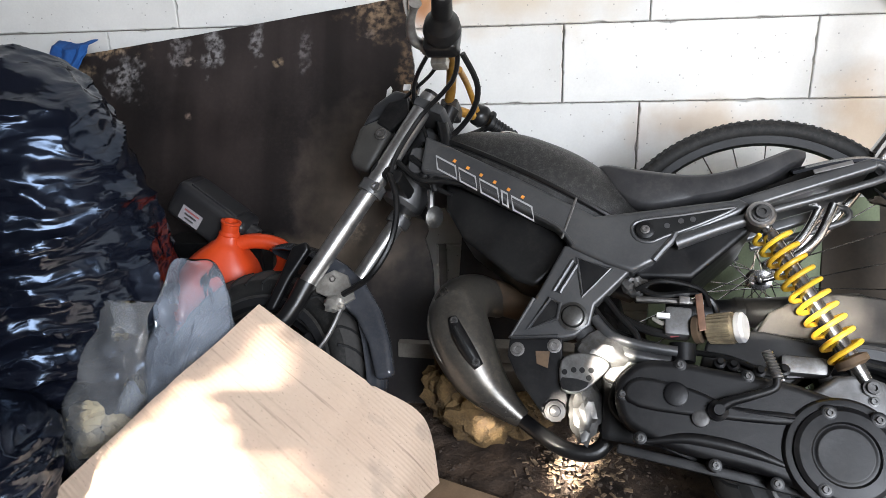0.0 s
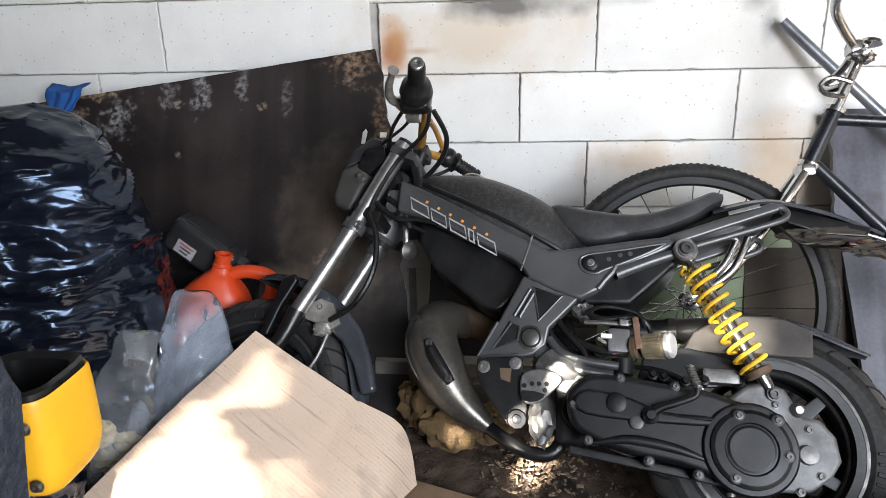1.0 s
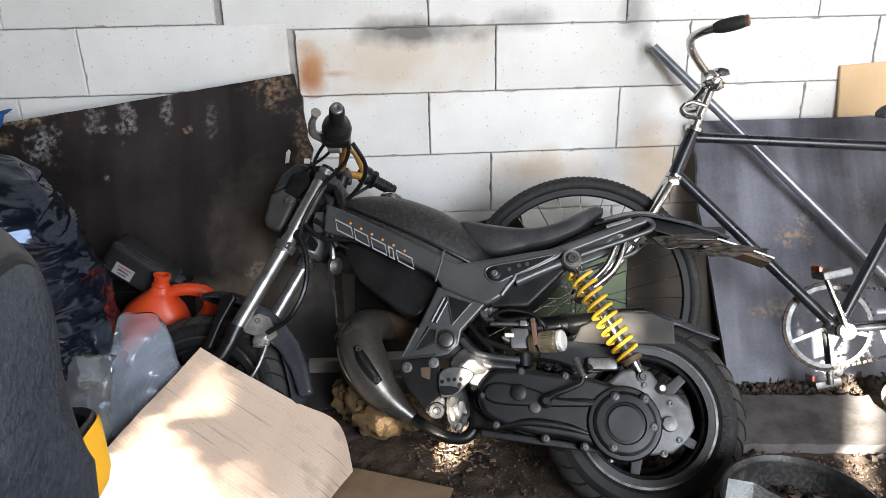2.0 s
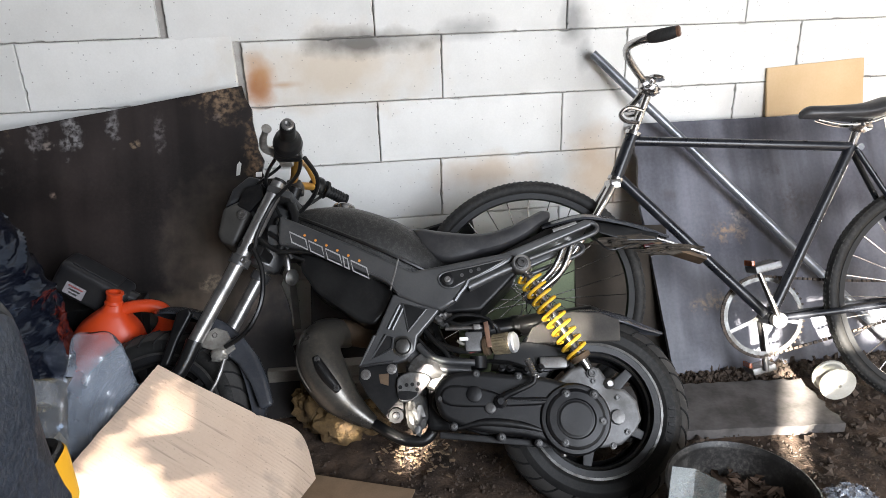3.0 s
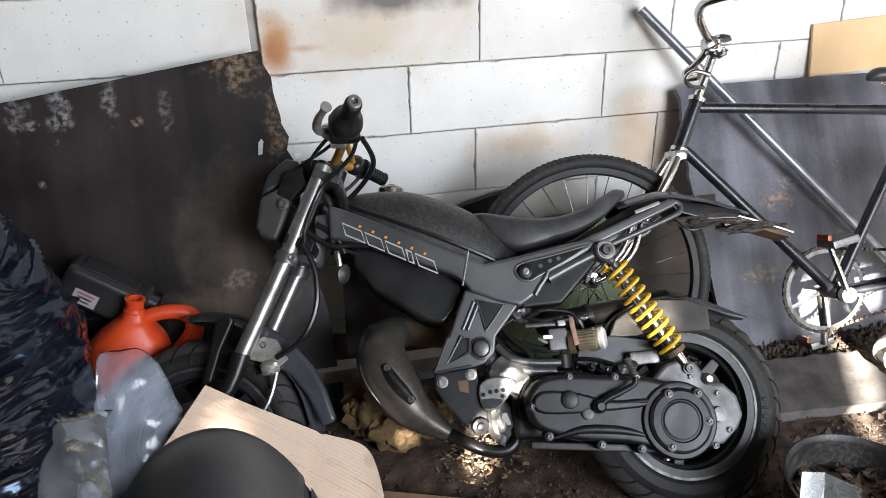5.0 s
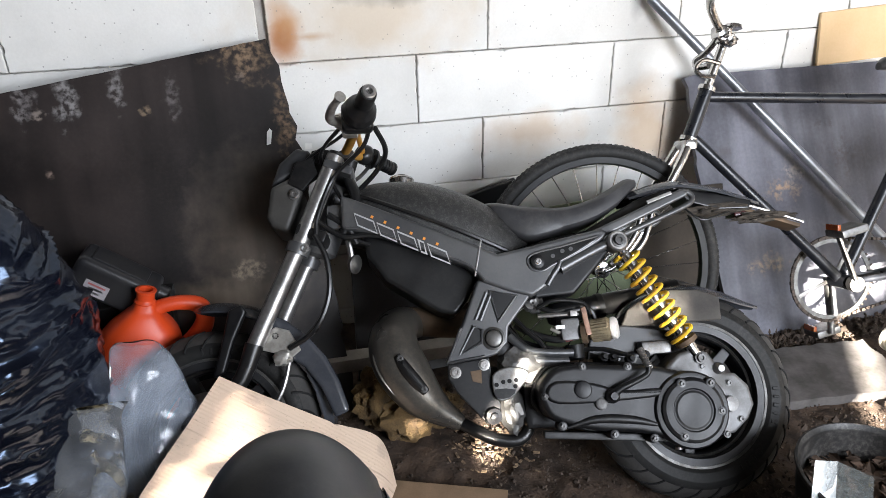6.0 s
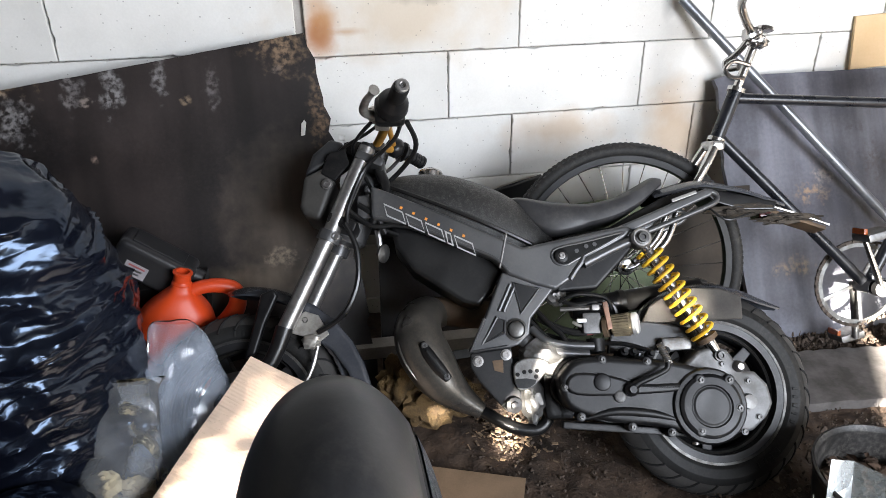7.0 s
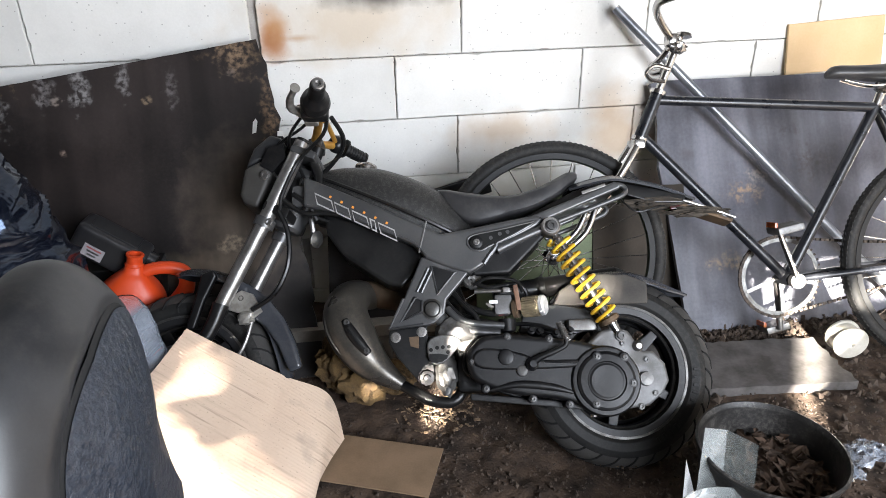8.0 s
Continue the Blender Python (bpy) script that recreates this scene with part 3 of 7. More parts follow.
# ---- structure ----
def ground():
    bm = bmesh.new()
    nx, ny = 420, 320
    x0, x1, y0, y1 = -2.05, 3.05, -3.85, 0.05
    grid = []
    for j in range(ny + 1):
        row = []
        for i in range(nx + 1):
            x, y = x0 + (x1 - x0) * i / nx, y0 + (y1 - y0) * j / ny
            p = Vector((x, y, 0))
            z = 0.018 * noise.noise(p * 3) + 0.010 * noise.noise(p * 11) + 0.007 * noise.noise(p * 34) + 0.003 * noise.noise(p * 75) - 0.004
            z -= 0.028 * math.exp(-((x - 0.52) ** 2 + (y + 0.98) ** 2) / 0.05)
            z -= 0.012 * math.exp(-((x - 0.9) ** 2 + (y + 0.68) ** 2) / 0.12)
            row.append(bm.verts.new((x, y, z)))
        grid.append(row)
    for j in range(ny):
        for i in range(nx):
            bm.faces.new((grid[j][i], grid[j][i + 1], grid[j + 1][i + 1], grid[j + 1][i]))
    return tagged(part("ground", bm, M_DIRT), "bare brown earth floor with small stones and grit", "floor", kind="structure")


def far_ground():
    bm = bmesh.new()
    rim = [(-400, -400), (400, -400), (400, 400), (-400, 400)]
    hole = [(-2.0, -3.8), (3.0, -3.8), (3.0, 0.25), (-2.0, 0.25)]
    a = [bm.verts.new((x, y, -0.03)) for x, y in rim]
    b = [bm.verts.new((x, y, -0.03)) for x, y in hole]
    for i in range(4):
        bm.faces.new((a[i], a[(i + 1) % 4], b[(i + 1) % 4], b[i]))
    return tagged(part("ground_outside", bm, M_PLASTER), "bare grey yard outside the shed", "ground", kind="structure")


def plain_wall(name, x0, x1, y0, y1, z0, z1, label):
    bm = box(((x0 + x1) / 2, (y0 + y1) / 2, (z0 + z1) / 2), (x1 - x0, y1 - y0, z1 - z0), 0.0)
    return tagged(part(name, bm, M_PLASTER, smooth=False), label, "wall", kind="structure")


def back_wall():
    """A thin unseen wall added behind the walker: a wide doorway, and openings cut to shape the sun patches."""
    bm = bmesh.new()
    edges = []
    for ring in [[(-2.15, -0.05), (3.15, -0.05), (3.15, 2.45), (-2.15, 2.45)], [(0.75, 0.0), (2.75, 0.0), (2.75, 2.2), (0.75, 2.2)]] + GAPS:
        vs = [bm.verts.new((x, -3.706, z)) for x, z in ring]
        edges += [bm.edges.new((vs[i], vs[(i + 1) % len(vs)])) for i in range(len(vs))]
    bmesh.ops.triangle_fill(bm, edges=edges, use_beauty=True, normal=(0, -1, 0))
    r = bmesh.ops.extrude_face_region(bm, geom=bm.faces[:])
    bmesh.ops.translate(bm, verts=[v for v in r["geom"] if isinstance(v, bmesh.types.BMVert)], vec=(0, 0.012, 0))
    bmesh.ops.recalc_face_normals(bm, faces=bm.faces)
    return tagged(part("unseen_wall_south", bm, M_PLASTER, smooth=False), "unseen grey wall added to mask the sun, with a wide doorway and cut slits", "wall", kind="structure")


def gap_for(x, y, z):
    """Where the sun's ray to a lit place passes the added wall."""
    k = (y + 3.7) / SUN_WAY.y
    return x - SUN_WAY.x * k, z - SUN_WAY.z * k


def gap(x, y, z, w, h, slant=0.0):
    """An opening of width w and height h, cut to put sun on the place (x, y, z)."""
    gx, gz = gap_for(x, y, z)
    return [(gx - w / 2 - slant, gz - h / 2), (gx + w * 0.35 - slant, gz - h / 2 - 0.006), (gx + w / 2, gz), (gx + w * 0.42 + slant, gz + h / 2), (gx - w * 0.3 + slant, gz + h / 2 + 0.007), (gx - w / 2, gz + 0.004)]


def slit(x0, x1, z, h):
    return [(x0, z - h / 2), (x1, z - h / 2 + 0.001), (x1, z + h / 2), (x0, z + h / 2 - 0.001)]


# openings worked back from the wanted sun patches
GAPS = [[(-0.905, 1.503), (-0.856, 1.486), (-0.856, 1.445), (-0.888, 1.410), (-0.934, 1.435)], gap(-0.168, -0.635, 0.078, 0.020, 0.072, -0.004), gap(-0.020, -0.84, 0.212, 0.048, 0.060, 0.010),
        gap(0.075, -0.76, 0.285, 0.030, 0.045, 0.008), gap(1.088, -0.657, 0.279, 0.040, 0.060, 0.0), [(0.40, 1.768), (0.455, 1.768), (0.495, 1.71), (0.48, 1.622), (0.372, 1.635)], [(0.60, 1.753), (0.70, 1.755), (0.70, 1.622), (0.603, 1.610)], gap(1.225, -0.42, 0.10, 0.085, 0.17),
        [(0.292, 1.552), (0.388, 1.546), (0.255, 1.42), (0.197, 1.318), (0.158, 1.335), (0.162, 1.390), (0.210, 1.458)]]
# rows of narrow slits that pass only part of the sun, thinner towards the top
for k in range(10):
    z = 1.25 + 0.04 * k
    x1 = -1.245 - 0.20 * max(0.0, z - 1.36) / 0.2
    GAPS.append(slit(-1.66 + 0.10 * max(0.0, z - 1.40) / 0.2, x1, z, 0.0125 if k < 8 else 0.0105))
    if z < 1.50:
        GAPS.append(slit(x1 + 0.012, x1 + 0.085, z, 0.0088))
# two thin slits for a weak sun patch on the rear mudguard
for cz in (0.355, 0.388):
    gx, gz = gap_for(0.375, -0.745, cz)
    GAPS.append(slit(gx - 0.10, gx + 0.10, gz, 0.0115))
GAPS += [slit(-1.50, -1.385, 1.645, 0.0098), slit(-1.475, -1.395, 1.685, 0.0092), slit(-1.472, -1.415, 1.725, 0.0088)]
ground()
far_ground()
plain_wall("wall_west", -2.15, -2.0, -3.68, 0.0, -0.05, 2.45, "plain grey side wall of the shed")
plain_wall("wall_east", 3.0, 3.15, -3.68, 0.0, -0.05, 2.45, "plain grey side wall of the shed")
back_wall()
ceiling = tagged(part("ceiling", box((0.5, -1.75, 2.5), (5.3, 4.1, 0.1), 0.0), M_RAFTER, smooth=False), "dark old board ceiling of the shed", "ceiling", kind="structure")


def lean_frame(origin, yaw, lean):
    """Axes of a two-wheeler that leans to its right: x to its rear, y to its right, z up along its own plane."""
    return Matrix.Translation(origin) @ Matrix.Rotation(radians(yaw), 4, "Z") @ Matrix.Rotation(radians(-lean), 4, "X")


# ---- moped ----
def crown(v):
    """How far the tread lies below the crown at a share v of the tyre's width."""
    return 0.162 * v * v


def tyre_mesh(R, w, rim_r):
    side = [(0.36, rim_r), (0.46, rim_r + (R - rim_r) * 0.22), (0.485, R - 0.045)]
    tread = [(v, R - crown(v)) for v in (0.44, 0.38, 0.30, 0.20, 0.10)]
    prof = [(-w * v, r) for v, r in side + tread] + [(0, R)] + [(w * v, r) for v, r in (side + tread)[::-1]]
    return lathe(prof, seg=64, cap=False)


def moped_wheel(bike, name, at, R=0.242, w=0.114, rim_r=0.158):
    e = empty(name)
    e.parent, e.location = bike, at
    part("tyre", tyre_mesh(R, w, rim_r), M_RUBBER, e, "dusty black tyre with slanted grooves")
    bm = bmesh.new()
    for side in (-1, 1):
        for k in range(30):
            a0 = 2 * math.pi * (k + (0.5 if side > 0 else 0)) / 30
            path = []
            for q in range(5):
                s = q / 4
                y = side * (0.006 + 0.044 * s)
                rr = R - crown(abs(y) / w) + 0.0008
                aa = a0 + 0.30 * s * (1 - 0.3 * s)
                path.append((rr * math.cos(aa), y, rr * math.sin(aa)))
            tube(path, 0.0030, 5, 1, bm)
    part("tread_groove", bm, M_GAP, e)["kind"] = "stuff"
    part("tread_band", lathe([(w * v, R + 0.0009 - crown(abs(v))) for v in (-0.43, -0.38, -0.30, -0.20, -0.10, 0.0, 0.10, 0.20, 0.30, 0.38, 0.43)], seg=64, cap=False), M_TREAD, e, "dusty worn tread")
    part("rim", lathe([(-w * 0.40, rim_r - 0.012), (-w * 0.42, rim_r + 0.008), (-w * 0.37, rim_r + 0.010), (-w * 0.30, rim_r - 0.006), (-w * 0.12, rim_r - 0.022), (w * 0.12, rim_r - 0.022),
                       (w * 0.30, rim_r - 0.006), (w * 0.37, rim_r + 0.010), (w * 0.42, rim_r + 0.008), (w * 0.40, rim_r - 0.012), (w * 0.1, rim_r - 0.034), (-w * 0.1, rim_r - 0.034)],
                      seg=64, cap=False), M_RIM, e, "dusty dark grey cast rim")
    for side in (-1, 1):
        part("rim_lip", lathe([(side * w * 0.37, rim_r + 0.011), (side * w * 0.425, rim_r + 0.010), (side * w * 0.43, rim_r + 0.004), (side * w * 0.37, rim_r + 0.003)], seg=64, cap=False), M_ZINC, e, "worn bright rim lip")
    part("rim_step", lathe([(-w * 0.20, rim_r - 0.012), (-w * 0.235, rim_r - 0.016), (-w * 0.20, rim_r - 0.020)], seg=64, cap=False), M_ZINC, e)
    rg = random.Random(7)
    for k in range(26):
        if k % 13 in (5, 6, 7, 12):
            continue
        m = Matrix.Rotation(2 * math.pi * k / 60 + (2.4 if k > 12 else 0.0), 4, "Y") @ Matrix.Translation((rim_r + (R - rim_r) * 0.34, -w * 0.474, 0))
        part("sidewall_mark", box((0, 0, 0), (0.014, 0.003, rg.uniform(0.005, 0.011)), 0.001, 1, m=m), M_RUBBER, e)
    for k in range(5):
        a = 2 * math.pi * k / 5 + 0.5
        bm = prism([(0.03, -0.018), (rim_r - 0.02, -0.012), (rim_r - 0.02, 0.012), (0.03, 0.018)], -0.018, 0.018, 0.004)
        bmesh.ops.rotate(bm, verts=bm.verts, matrix=Matrix.Rotation(a, 3, "Y"))
        part("spoke", bm, M_RIM, e)
    part("hub", lathe([(-0.045, 0.02), (-0.04, 0.045), (0.04, 0.045), (0.045, 0.02)]), M_RIM, e)
    return e


def curved_guard(pts, widths, thick=0.004, arch=0.25, n=4):
    """A mudguard: arched strip along (x, z) with a half width at each point."""
    run = spline([(x, z, w) for (x, z), w in zip(pts, widths)], n)
    secs = []
    for i, (x, z, w) in enumerate(run):
        a, b = run[max(i - 1, 0)], run[min(i + 1, len(run) - 1)]
        d = Vector((b[0] - a[0], 0, b[1] - a[1])).normalized()
        nrm = Vector((-d.z, 0, d.x))
        if nrm.z < 0 and abs(d.x) > 0.3:
            nrm = -nrm
        ring = []
        for side, off in ((1, 0.0), (-1, -thick)):
            js = range(9) if side > 0 else range(8, -1, -1)
            for j in js:
                u = j / 4 - 1
                ring.append(Vector((x, u * w, z)) + nrm * (off - arch * w * abs(u) ** 2.5))
        secs.append(ring)
    return loft(secs)


def moped():
    b = empty("moped", lean_frame((0.463, -0.840, 0.175), -8.5, 36.5))
    tagged(b, "dusty black and grey moped with yellow spring, propped against the wall", "moped")
    moped_wheel(b, "rear_wheel", (0, 0, 0))
    fw = moped_wheel(b, "front_wheel", (-1.105, -0.015, 0.0), 0.230, 0.100)
    bm = lathe([(0, 0.045), (-0.004, 0.045), (-0.004, 0.095), (0, 0.095)], (0, -0.065, 0), seg=40, cap=False)
    part("brake_disc", bm, M_STEEL, fw)

    # frame
    spar = [(-0.80, 0.512), (-0.75, 0.491), (-0.60, 0.423), (-0.451, 0.352), (-0.37, 0.366), (-0.28, 0.383), (-0.205, 0.396), (-0.186, 0.386), (-0.200, 0.370), (-0.312, 0.310), (-0.328, 0.296),
            (-0.345, 0.270), (-0.379, 0.249), (-0.425, 0.262), (-0.488, 0.288), (-0.504, 0.310), (-0.524, 0.328), (-0.577, 0.352), (-0.721, 0.415), (-0.80, 0.432)]
    for y0, y1 in ((-0.118, -0.075), (0.075, 0.118)):
        part("frame_spar", prism(spar, y0, y1, 0.009, seg=3), M_SATIN, b, "dark grey painted frame spar")
    part("spar_edge", tube([(-0.79, -0.116, 0.434), (-0.721, -0.117, 0.420), (-0.577, -0.117, 0.357), (-0.524, -0.117, 0.333), (-0.500, -0.117, 0.312), (-0.486, -0.117, 0.293)], 0.0035, 8, 4), M_SATIN, b)
    part("neck", lathe([(-0.10, 0.04), (-0.09, 0.048), (0.07, 0.048), (0.08, 0.04)], (-0.835, 0, 0.49), (0.38, 0, 0.92)), M_SATIN, b)
    part("cross_member", box((-0.80, 0, 0.465), (0.07, 0.20, 0.06), 0.012), M_SATIN, b)
    # joint line, and a black plate for the dark of the round opening in the spar
    part("joint", box((0, 0, 0), (0.004, 0.003, 0.085), 0.001, m=Matrix.Translation((-0.497, -0.1185, 0.345)) @ Matrix.Rotation(radians(14), 4, "Y")), M_STEEL, b)
    hole = [(-0.385, 0.331), (-0.368, 0.347), (-0.30, 0.360), (-0.226, 0.376), (-0.212, 0.376), (-0.27, 0.344), (-0.329, 0.317), (-0.352, 0.306), (-0.376, 0.311)]
    part("frame_opening_dark", prism(hole, -0.1195, -0.112, 0.001, n=2), M_GAP, b)
    part("opening_rim", tube([(x, -0.118, z) for x, z in hole], 0.0032, 8, 3, closed=True), M_SATIN, b)
    part("opening_boss", lathe([(0, 0.016), (0.004, 0.016), (0.006, 0.012), (0.006, 0.002)], (-0.362, -0.1195, 0.327), (0, -1, 0), 20), M_CAST, b)
    bolt(b, (-0.362, -0.125, 0.327), r=0.006, material=M_STEEL)
    for x, z in ((-0.325, 0.338), (-0.302, 0.348), (-0.282, 0.352)):
        part("drilled_spot", lathe([(0, 0.005), (0.001, 0.005)], (x, -0.1197, z), (0, -1, 0), 10), M_SATIN, b)
    part("frame_step", tube([(-0.345, -0.119, 0.272), (-0.331, -0.119, 0.292), (-0.316, -0.119, 0.311), (-0.31, -0.119, 0.326)], 0.006, 8, 4), M_SATIN, b)
    # printed mark on the spar: plain shapes
    ang = math.atan2(-0.111, 0.221)
    base = Vector((-0.762, -0.1195, 0.462))
    for k in range(5):
        w, h = (0.050, 0.042, 0.044, 0.016, 0.048)[k], 0.025
        x = (0.0, 0.056, 0.106, 0.156, 0.180)[k]
        m = Matrix.Translation(base) @ Matrix.Rotation(-ang, 4, "Y") @ Matrix.Translation((x + w / 2, 0, -0.012))
        bm = bmesh.new()
        sl = 0.010
        outer = [(-w / 2 + sl, -h / 2), (w / 2 + sl, -h / 2), (w / 2 - sl, h / 2), (-w / 2 - sl, h / 2)]
        inner = [(q[0] * (0.90 if w > 0.03 else 0.6), q[1] * 0.74) for q in outer]
        vo = [bm.verts.new(m @ Vector((q[0], 0, q[1]))) for q in outer]
        vi = [bm.verts.new(m @ Vector((q[0], 0, q[1]))) for q in inner]
        for i in range(4):
            bm.faces.new((vo[i], vo[(i + 1) % 4], vi[(i + 1) % 4], vi[i]))
        r = bmesh.ops.extrude_face_region(bm, geom=bm.faces[:])
        bmesh.ops.translate(bm, verts=[v for v in r["geom"] if isinstance(v, bmesh.types.BMVert)], vec=(0, -0.0012, 0))
        part("printed_mark", bm, M_SILVER, b, "silver outlined mark", smooth=False)
    for k in range(6):
        m = Matrix.Translation(base) @ Matrix.Rotation(-ang, 4, "Y") @ Matrix.Translation((0.032 + 0.032 * k, -0.0006, 0.0075))
        part("printed_bar", box((0, 0, 0), (0.006, 0.0016, 0.006), 0.0, m=m), M_ORANGE_PRINT, b, "small orange mark", smooth=False)

    # tank cover with a filler cap
    secs = []
    top = spline([(-0.790, 0.520, 0.045), (-0.770, 0.541, 0.075), (-0.717, 0.557, 0.095), (-0.628, 0.557, 0.108), (-0.556, 0.538, 0.110), (-0.482, 0.507, 0.100), (-0.412, 0.458, 0.078), (-0.362, 0.402, 0.05)], 4)
    for x, z, w in top:
        zs = 0.517 - (x + 0.79) * 0.455 + 0.012
        ring = []
        for j in range(21):
            a = math.pi * j / 20
            c, s = math.cos(a), math.sin(a)
            ring.append(Vector((x, -w * math.copysign(abs(c) ** 0.75, c), min(zs, z - 0.004) + (z - min(zs, z - 0.004)) * s ** 0.8)))
        ring += [Vector((x, w * 0.9, zs - 0.05)), Vector((x, -w * 0.9, zs - 0.05))]
        secs.append(ring)
    tank = part("tank_cover", loft(secs), M_TANK, b, "dusty black grained tank cover")
    rim = [(x, -w - 0.002, 0.529 - (x + 0.79) * 0.455) for x, z, w in top]
    part("tank_trim", tube(rim[::3], 0.006, 8, 3), M_BLACK, b)
    part("filler_cap", lathe([(-0.03, 0.028), (0.006, 0.032), (0.010, 0.030), (0.011, 0.022), (0.015, 0.021), (0.015, 0.002)], (-0.655, 0.030, 0.574), (0.05, 0.05, 1)), M_CHROME, b, "chrome filler cap")

    # seat
    secs = []
    seat = spline([(-0.462, 0.486, 0.478, 0.03), (-0.435, 0.484, 0.440, 0.062), (-0.37, 0.470, 0.386, 0.078), (-0.274, 0.460, 0.405, 0.082), (-0.204, 0.475, 0.424, 0.082),
                   (-0.145, 0.503, 0.455, 0.076), (-0.107, 0.523, 0.488, 0.066), (-0.082, 0.524, 0.508, 0.05)], 4)
    for x, zt, zb, w in seat:
        ring = []
        for j in range(20):
            a = 2 * math.pi * j / 20
            c, s = math.cos(a), math.sin(a)
            ring.append(Vector((x, w * math.copysign(abs(c) ** 0.42, c), (zt + zb) / 2 + (zt - zb) / 2 * math.copysign(abs(s) ** 0.40, s) + (0.010 * (1 - abs(c)) if s > 0 else 0))))
        secs.append(ring)
    part("seat", loft(secs), M_SEAT, b, "black vinyl saddle with a raised rear end")
    part("seat_base", prism([(-0.40, 0.366), (-0.33, 0.385), (-0.23, 0.402), (-0.10, 0.468), (-0.02, 0.492), (0.02, 0.478), (-0.12, 0.425), (-0.20, 0.385), (-0.33, 0.352)], -0.075, 0.075, 0.006), M_BLACK, b)
    # tail
    part("tail_guard", curved_guard([(-0.11, 0.498), (-0.03, 0.520), (0.03, 0.524), (0.12, 0.505), (0.19, 0.482), (0.245, 0.462)], [0.05, 0.068, 0.068, 0.058, 0.044, 0.02], 0.006, 0.35), M_GUARD, b, "dusty black rear mudguard")
    part("tail_under", prism([(0.02, 0.500), (0.12, 0.480), (0.21, 0.458), (0.20, 0.438), (0.12, 0.440), (0.05, 0.462)], -0.045, 0.045, 0.005), M_BLACK, b)
    part("plate_holder", box((0, 0, 0), (0.15, 0.055, 0.010), 0.003, m=Matrix.Translation((0.262, -0.005, 0.414)) @ Matrix.Rotation(radians(20), 4, "Y")), M_RUSTPIPE, b, "bent dirty plate holder")
    part("torn_liner", blob((0.085, 0.030, 0.016), 2.6, 0.5, 4, 14.0, at=(0.13, -0.02, 0.446)), M_TORN, b, "torn dirty underside of the tail")
    part("torn_liner", blob((0.075, 0.026, 0.012), 3.1, 0.6, 4, 17.0, at=(0.245, -0.02, 0.418)), M_TORN, b, "torn dirty underside of the tail")
    part("plate_edge", tube([(0.20, -0.034, 0.448), (0.27, -0.034, 0.424), (0.340, -0.034, 0.396)], 0.0035, 6), M_STEEL, b)
    part("rear_lamp", box((0.185, -0.005, 0.436), (0.035, 0.05, 0.026), 0.006), M_RED, b, "small dark red rear lamp")
    part("cable", tube([(0.03, -0.04, 0.455), (0.07, -0.05, 0.415), (0.12, -0.045, 0.425), (0.17, -0.03, 0.44)], 0.0025, 6), M_BLACK, b)
    # rails
    for s in (-1, 1):
        part("rail", prism([(-0.245, 0.372), (-0.225, 0.392), (-0.10, 0.441), (0.0, 0.480), (0.018, 0.474), (0.012, 0.462), (-0.09, 0.421), (-0.21, 0.372)], s * 0.104 - 0.010, s * 0.104 + 0.010, 0.006, seg=3), M_SATIN, b, "flat dark grey subframe strut")
        part("grab_loop", tube([(-0.150, s * 0.106, 0.380), (-0.06, s * 0.106, 0.413), (0.004, s * 0.104, 0.438), (0.026, s * 0.102, 0.450), (0.030, s * 0.10, 0.464), (0.014, s * 0.10, 0.474), (-0.03, s * 0.102, 0.463), (-0.075, s * 0.104, 0.444)], 0.0068, 10, 5), M_SATIN, b, "bent dark grey grab rail")
        part("lower_stay", tube([(-0.31, s * 0.112, 0.308), (-0.24, s * 0.112, 0.340), (-0.175, s * 0.112, 0.366)], [0.013, 0.012, 0.011], 10, 4), M_SATIN, b)
    part("rail_slot", box((0, 0, 0), (0.065, 0.004, 0.008), 0.001, m=Matrix.Translation((-0.055, -0.112, 0.462)) @ Matrix.Rotation(radians(-18), 4, "Y")), M_STEEL, b)
    part("side_panel", prism([(-0.385, 0.262), (-0.33, 0.31), (-0.20, 0.378), (-0.172, 0.362), (-0.187, 0.340), (-0.235, 0.292), (-0.278, 0.250), (-0.368, 0.244)], -0.098, 0.098, 0.010, seg=3), M_CAST, b, "black panel below the seat")
    part("chrome_stay", tube([(-0.13, 0.075, 0.335), (-0.10, 0.078, 0.358), (-0.06, 0.075, 0.40), (-0.03, 0.07, 0.46)], 0.009, 10), M_CHROME, b)
    part("chrome_stay", tube([(-0.115, 0.055, 0.325), (-0.08, 0.058, 0.35), (-0.04, 0.055, 0.39), (-0.01, 0.05, 0.46)], 0.009, 10), M_CHROME, b)

    # pocketed bracket
    part("bracket", prism([(-0.502, 0.296), (-0.42, 0.276), (-0.383, 0.252), (-0.405, 0.226), (-0.440, 0.186), (-0.446, 0.150), (-0.470, 0.128), (-0.500, 0.119), (-0.576, 0.108), (-0.587, 0.118), (-0.545, 0.196)], -0.110, -0.076, 0.006, seg=3), M_SATIN, b, "dark grey cast bracket with triangular pockets")
    for tri in ([(-0.477, 0.270), (-0.416, 0.254), (-0.463, 0.200)], [(-0.484, 0.266), (-0.476, 0.258), (-0.503, 0.204), (-0.514, 0.206)], [(-0.520, 0.192), (-0.501, 0.184), (-0.504, 0.156), (-0.554, 0.132)]):
        # uncut: a dark plate stands in for the shade inside each recess
        part("pocket_shade", prism(tri, -0.1108, -0.108, 0.0005), M_CAST, b)
        part("pocket_rim", tube([(x, -0.1105, z) for x, z in tri], 0.0042, 8, 1, closed=True), M_SATIN, b)
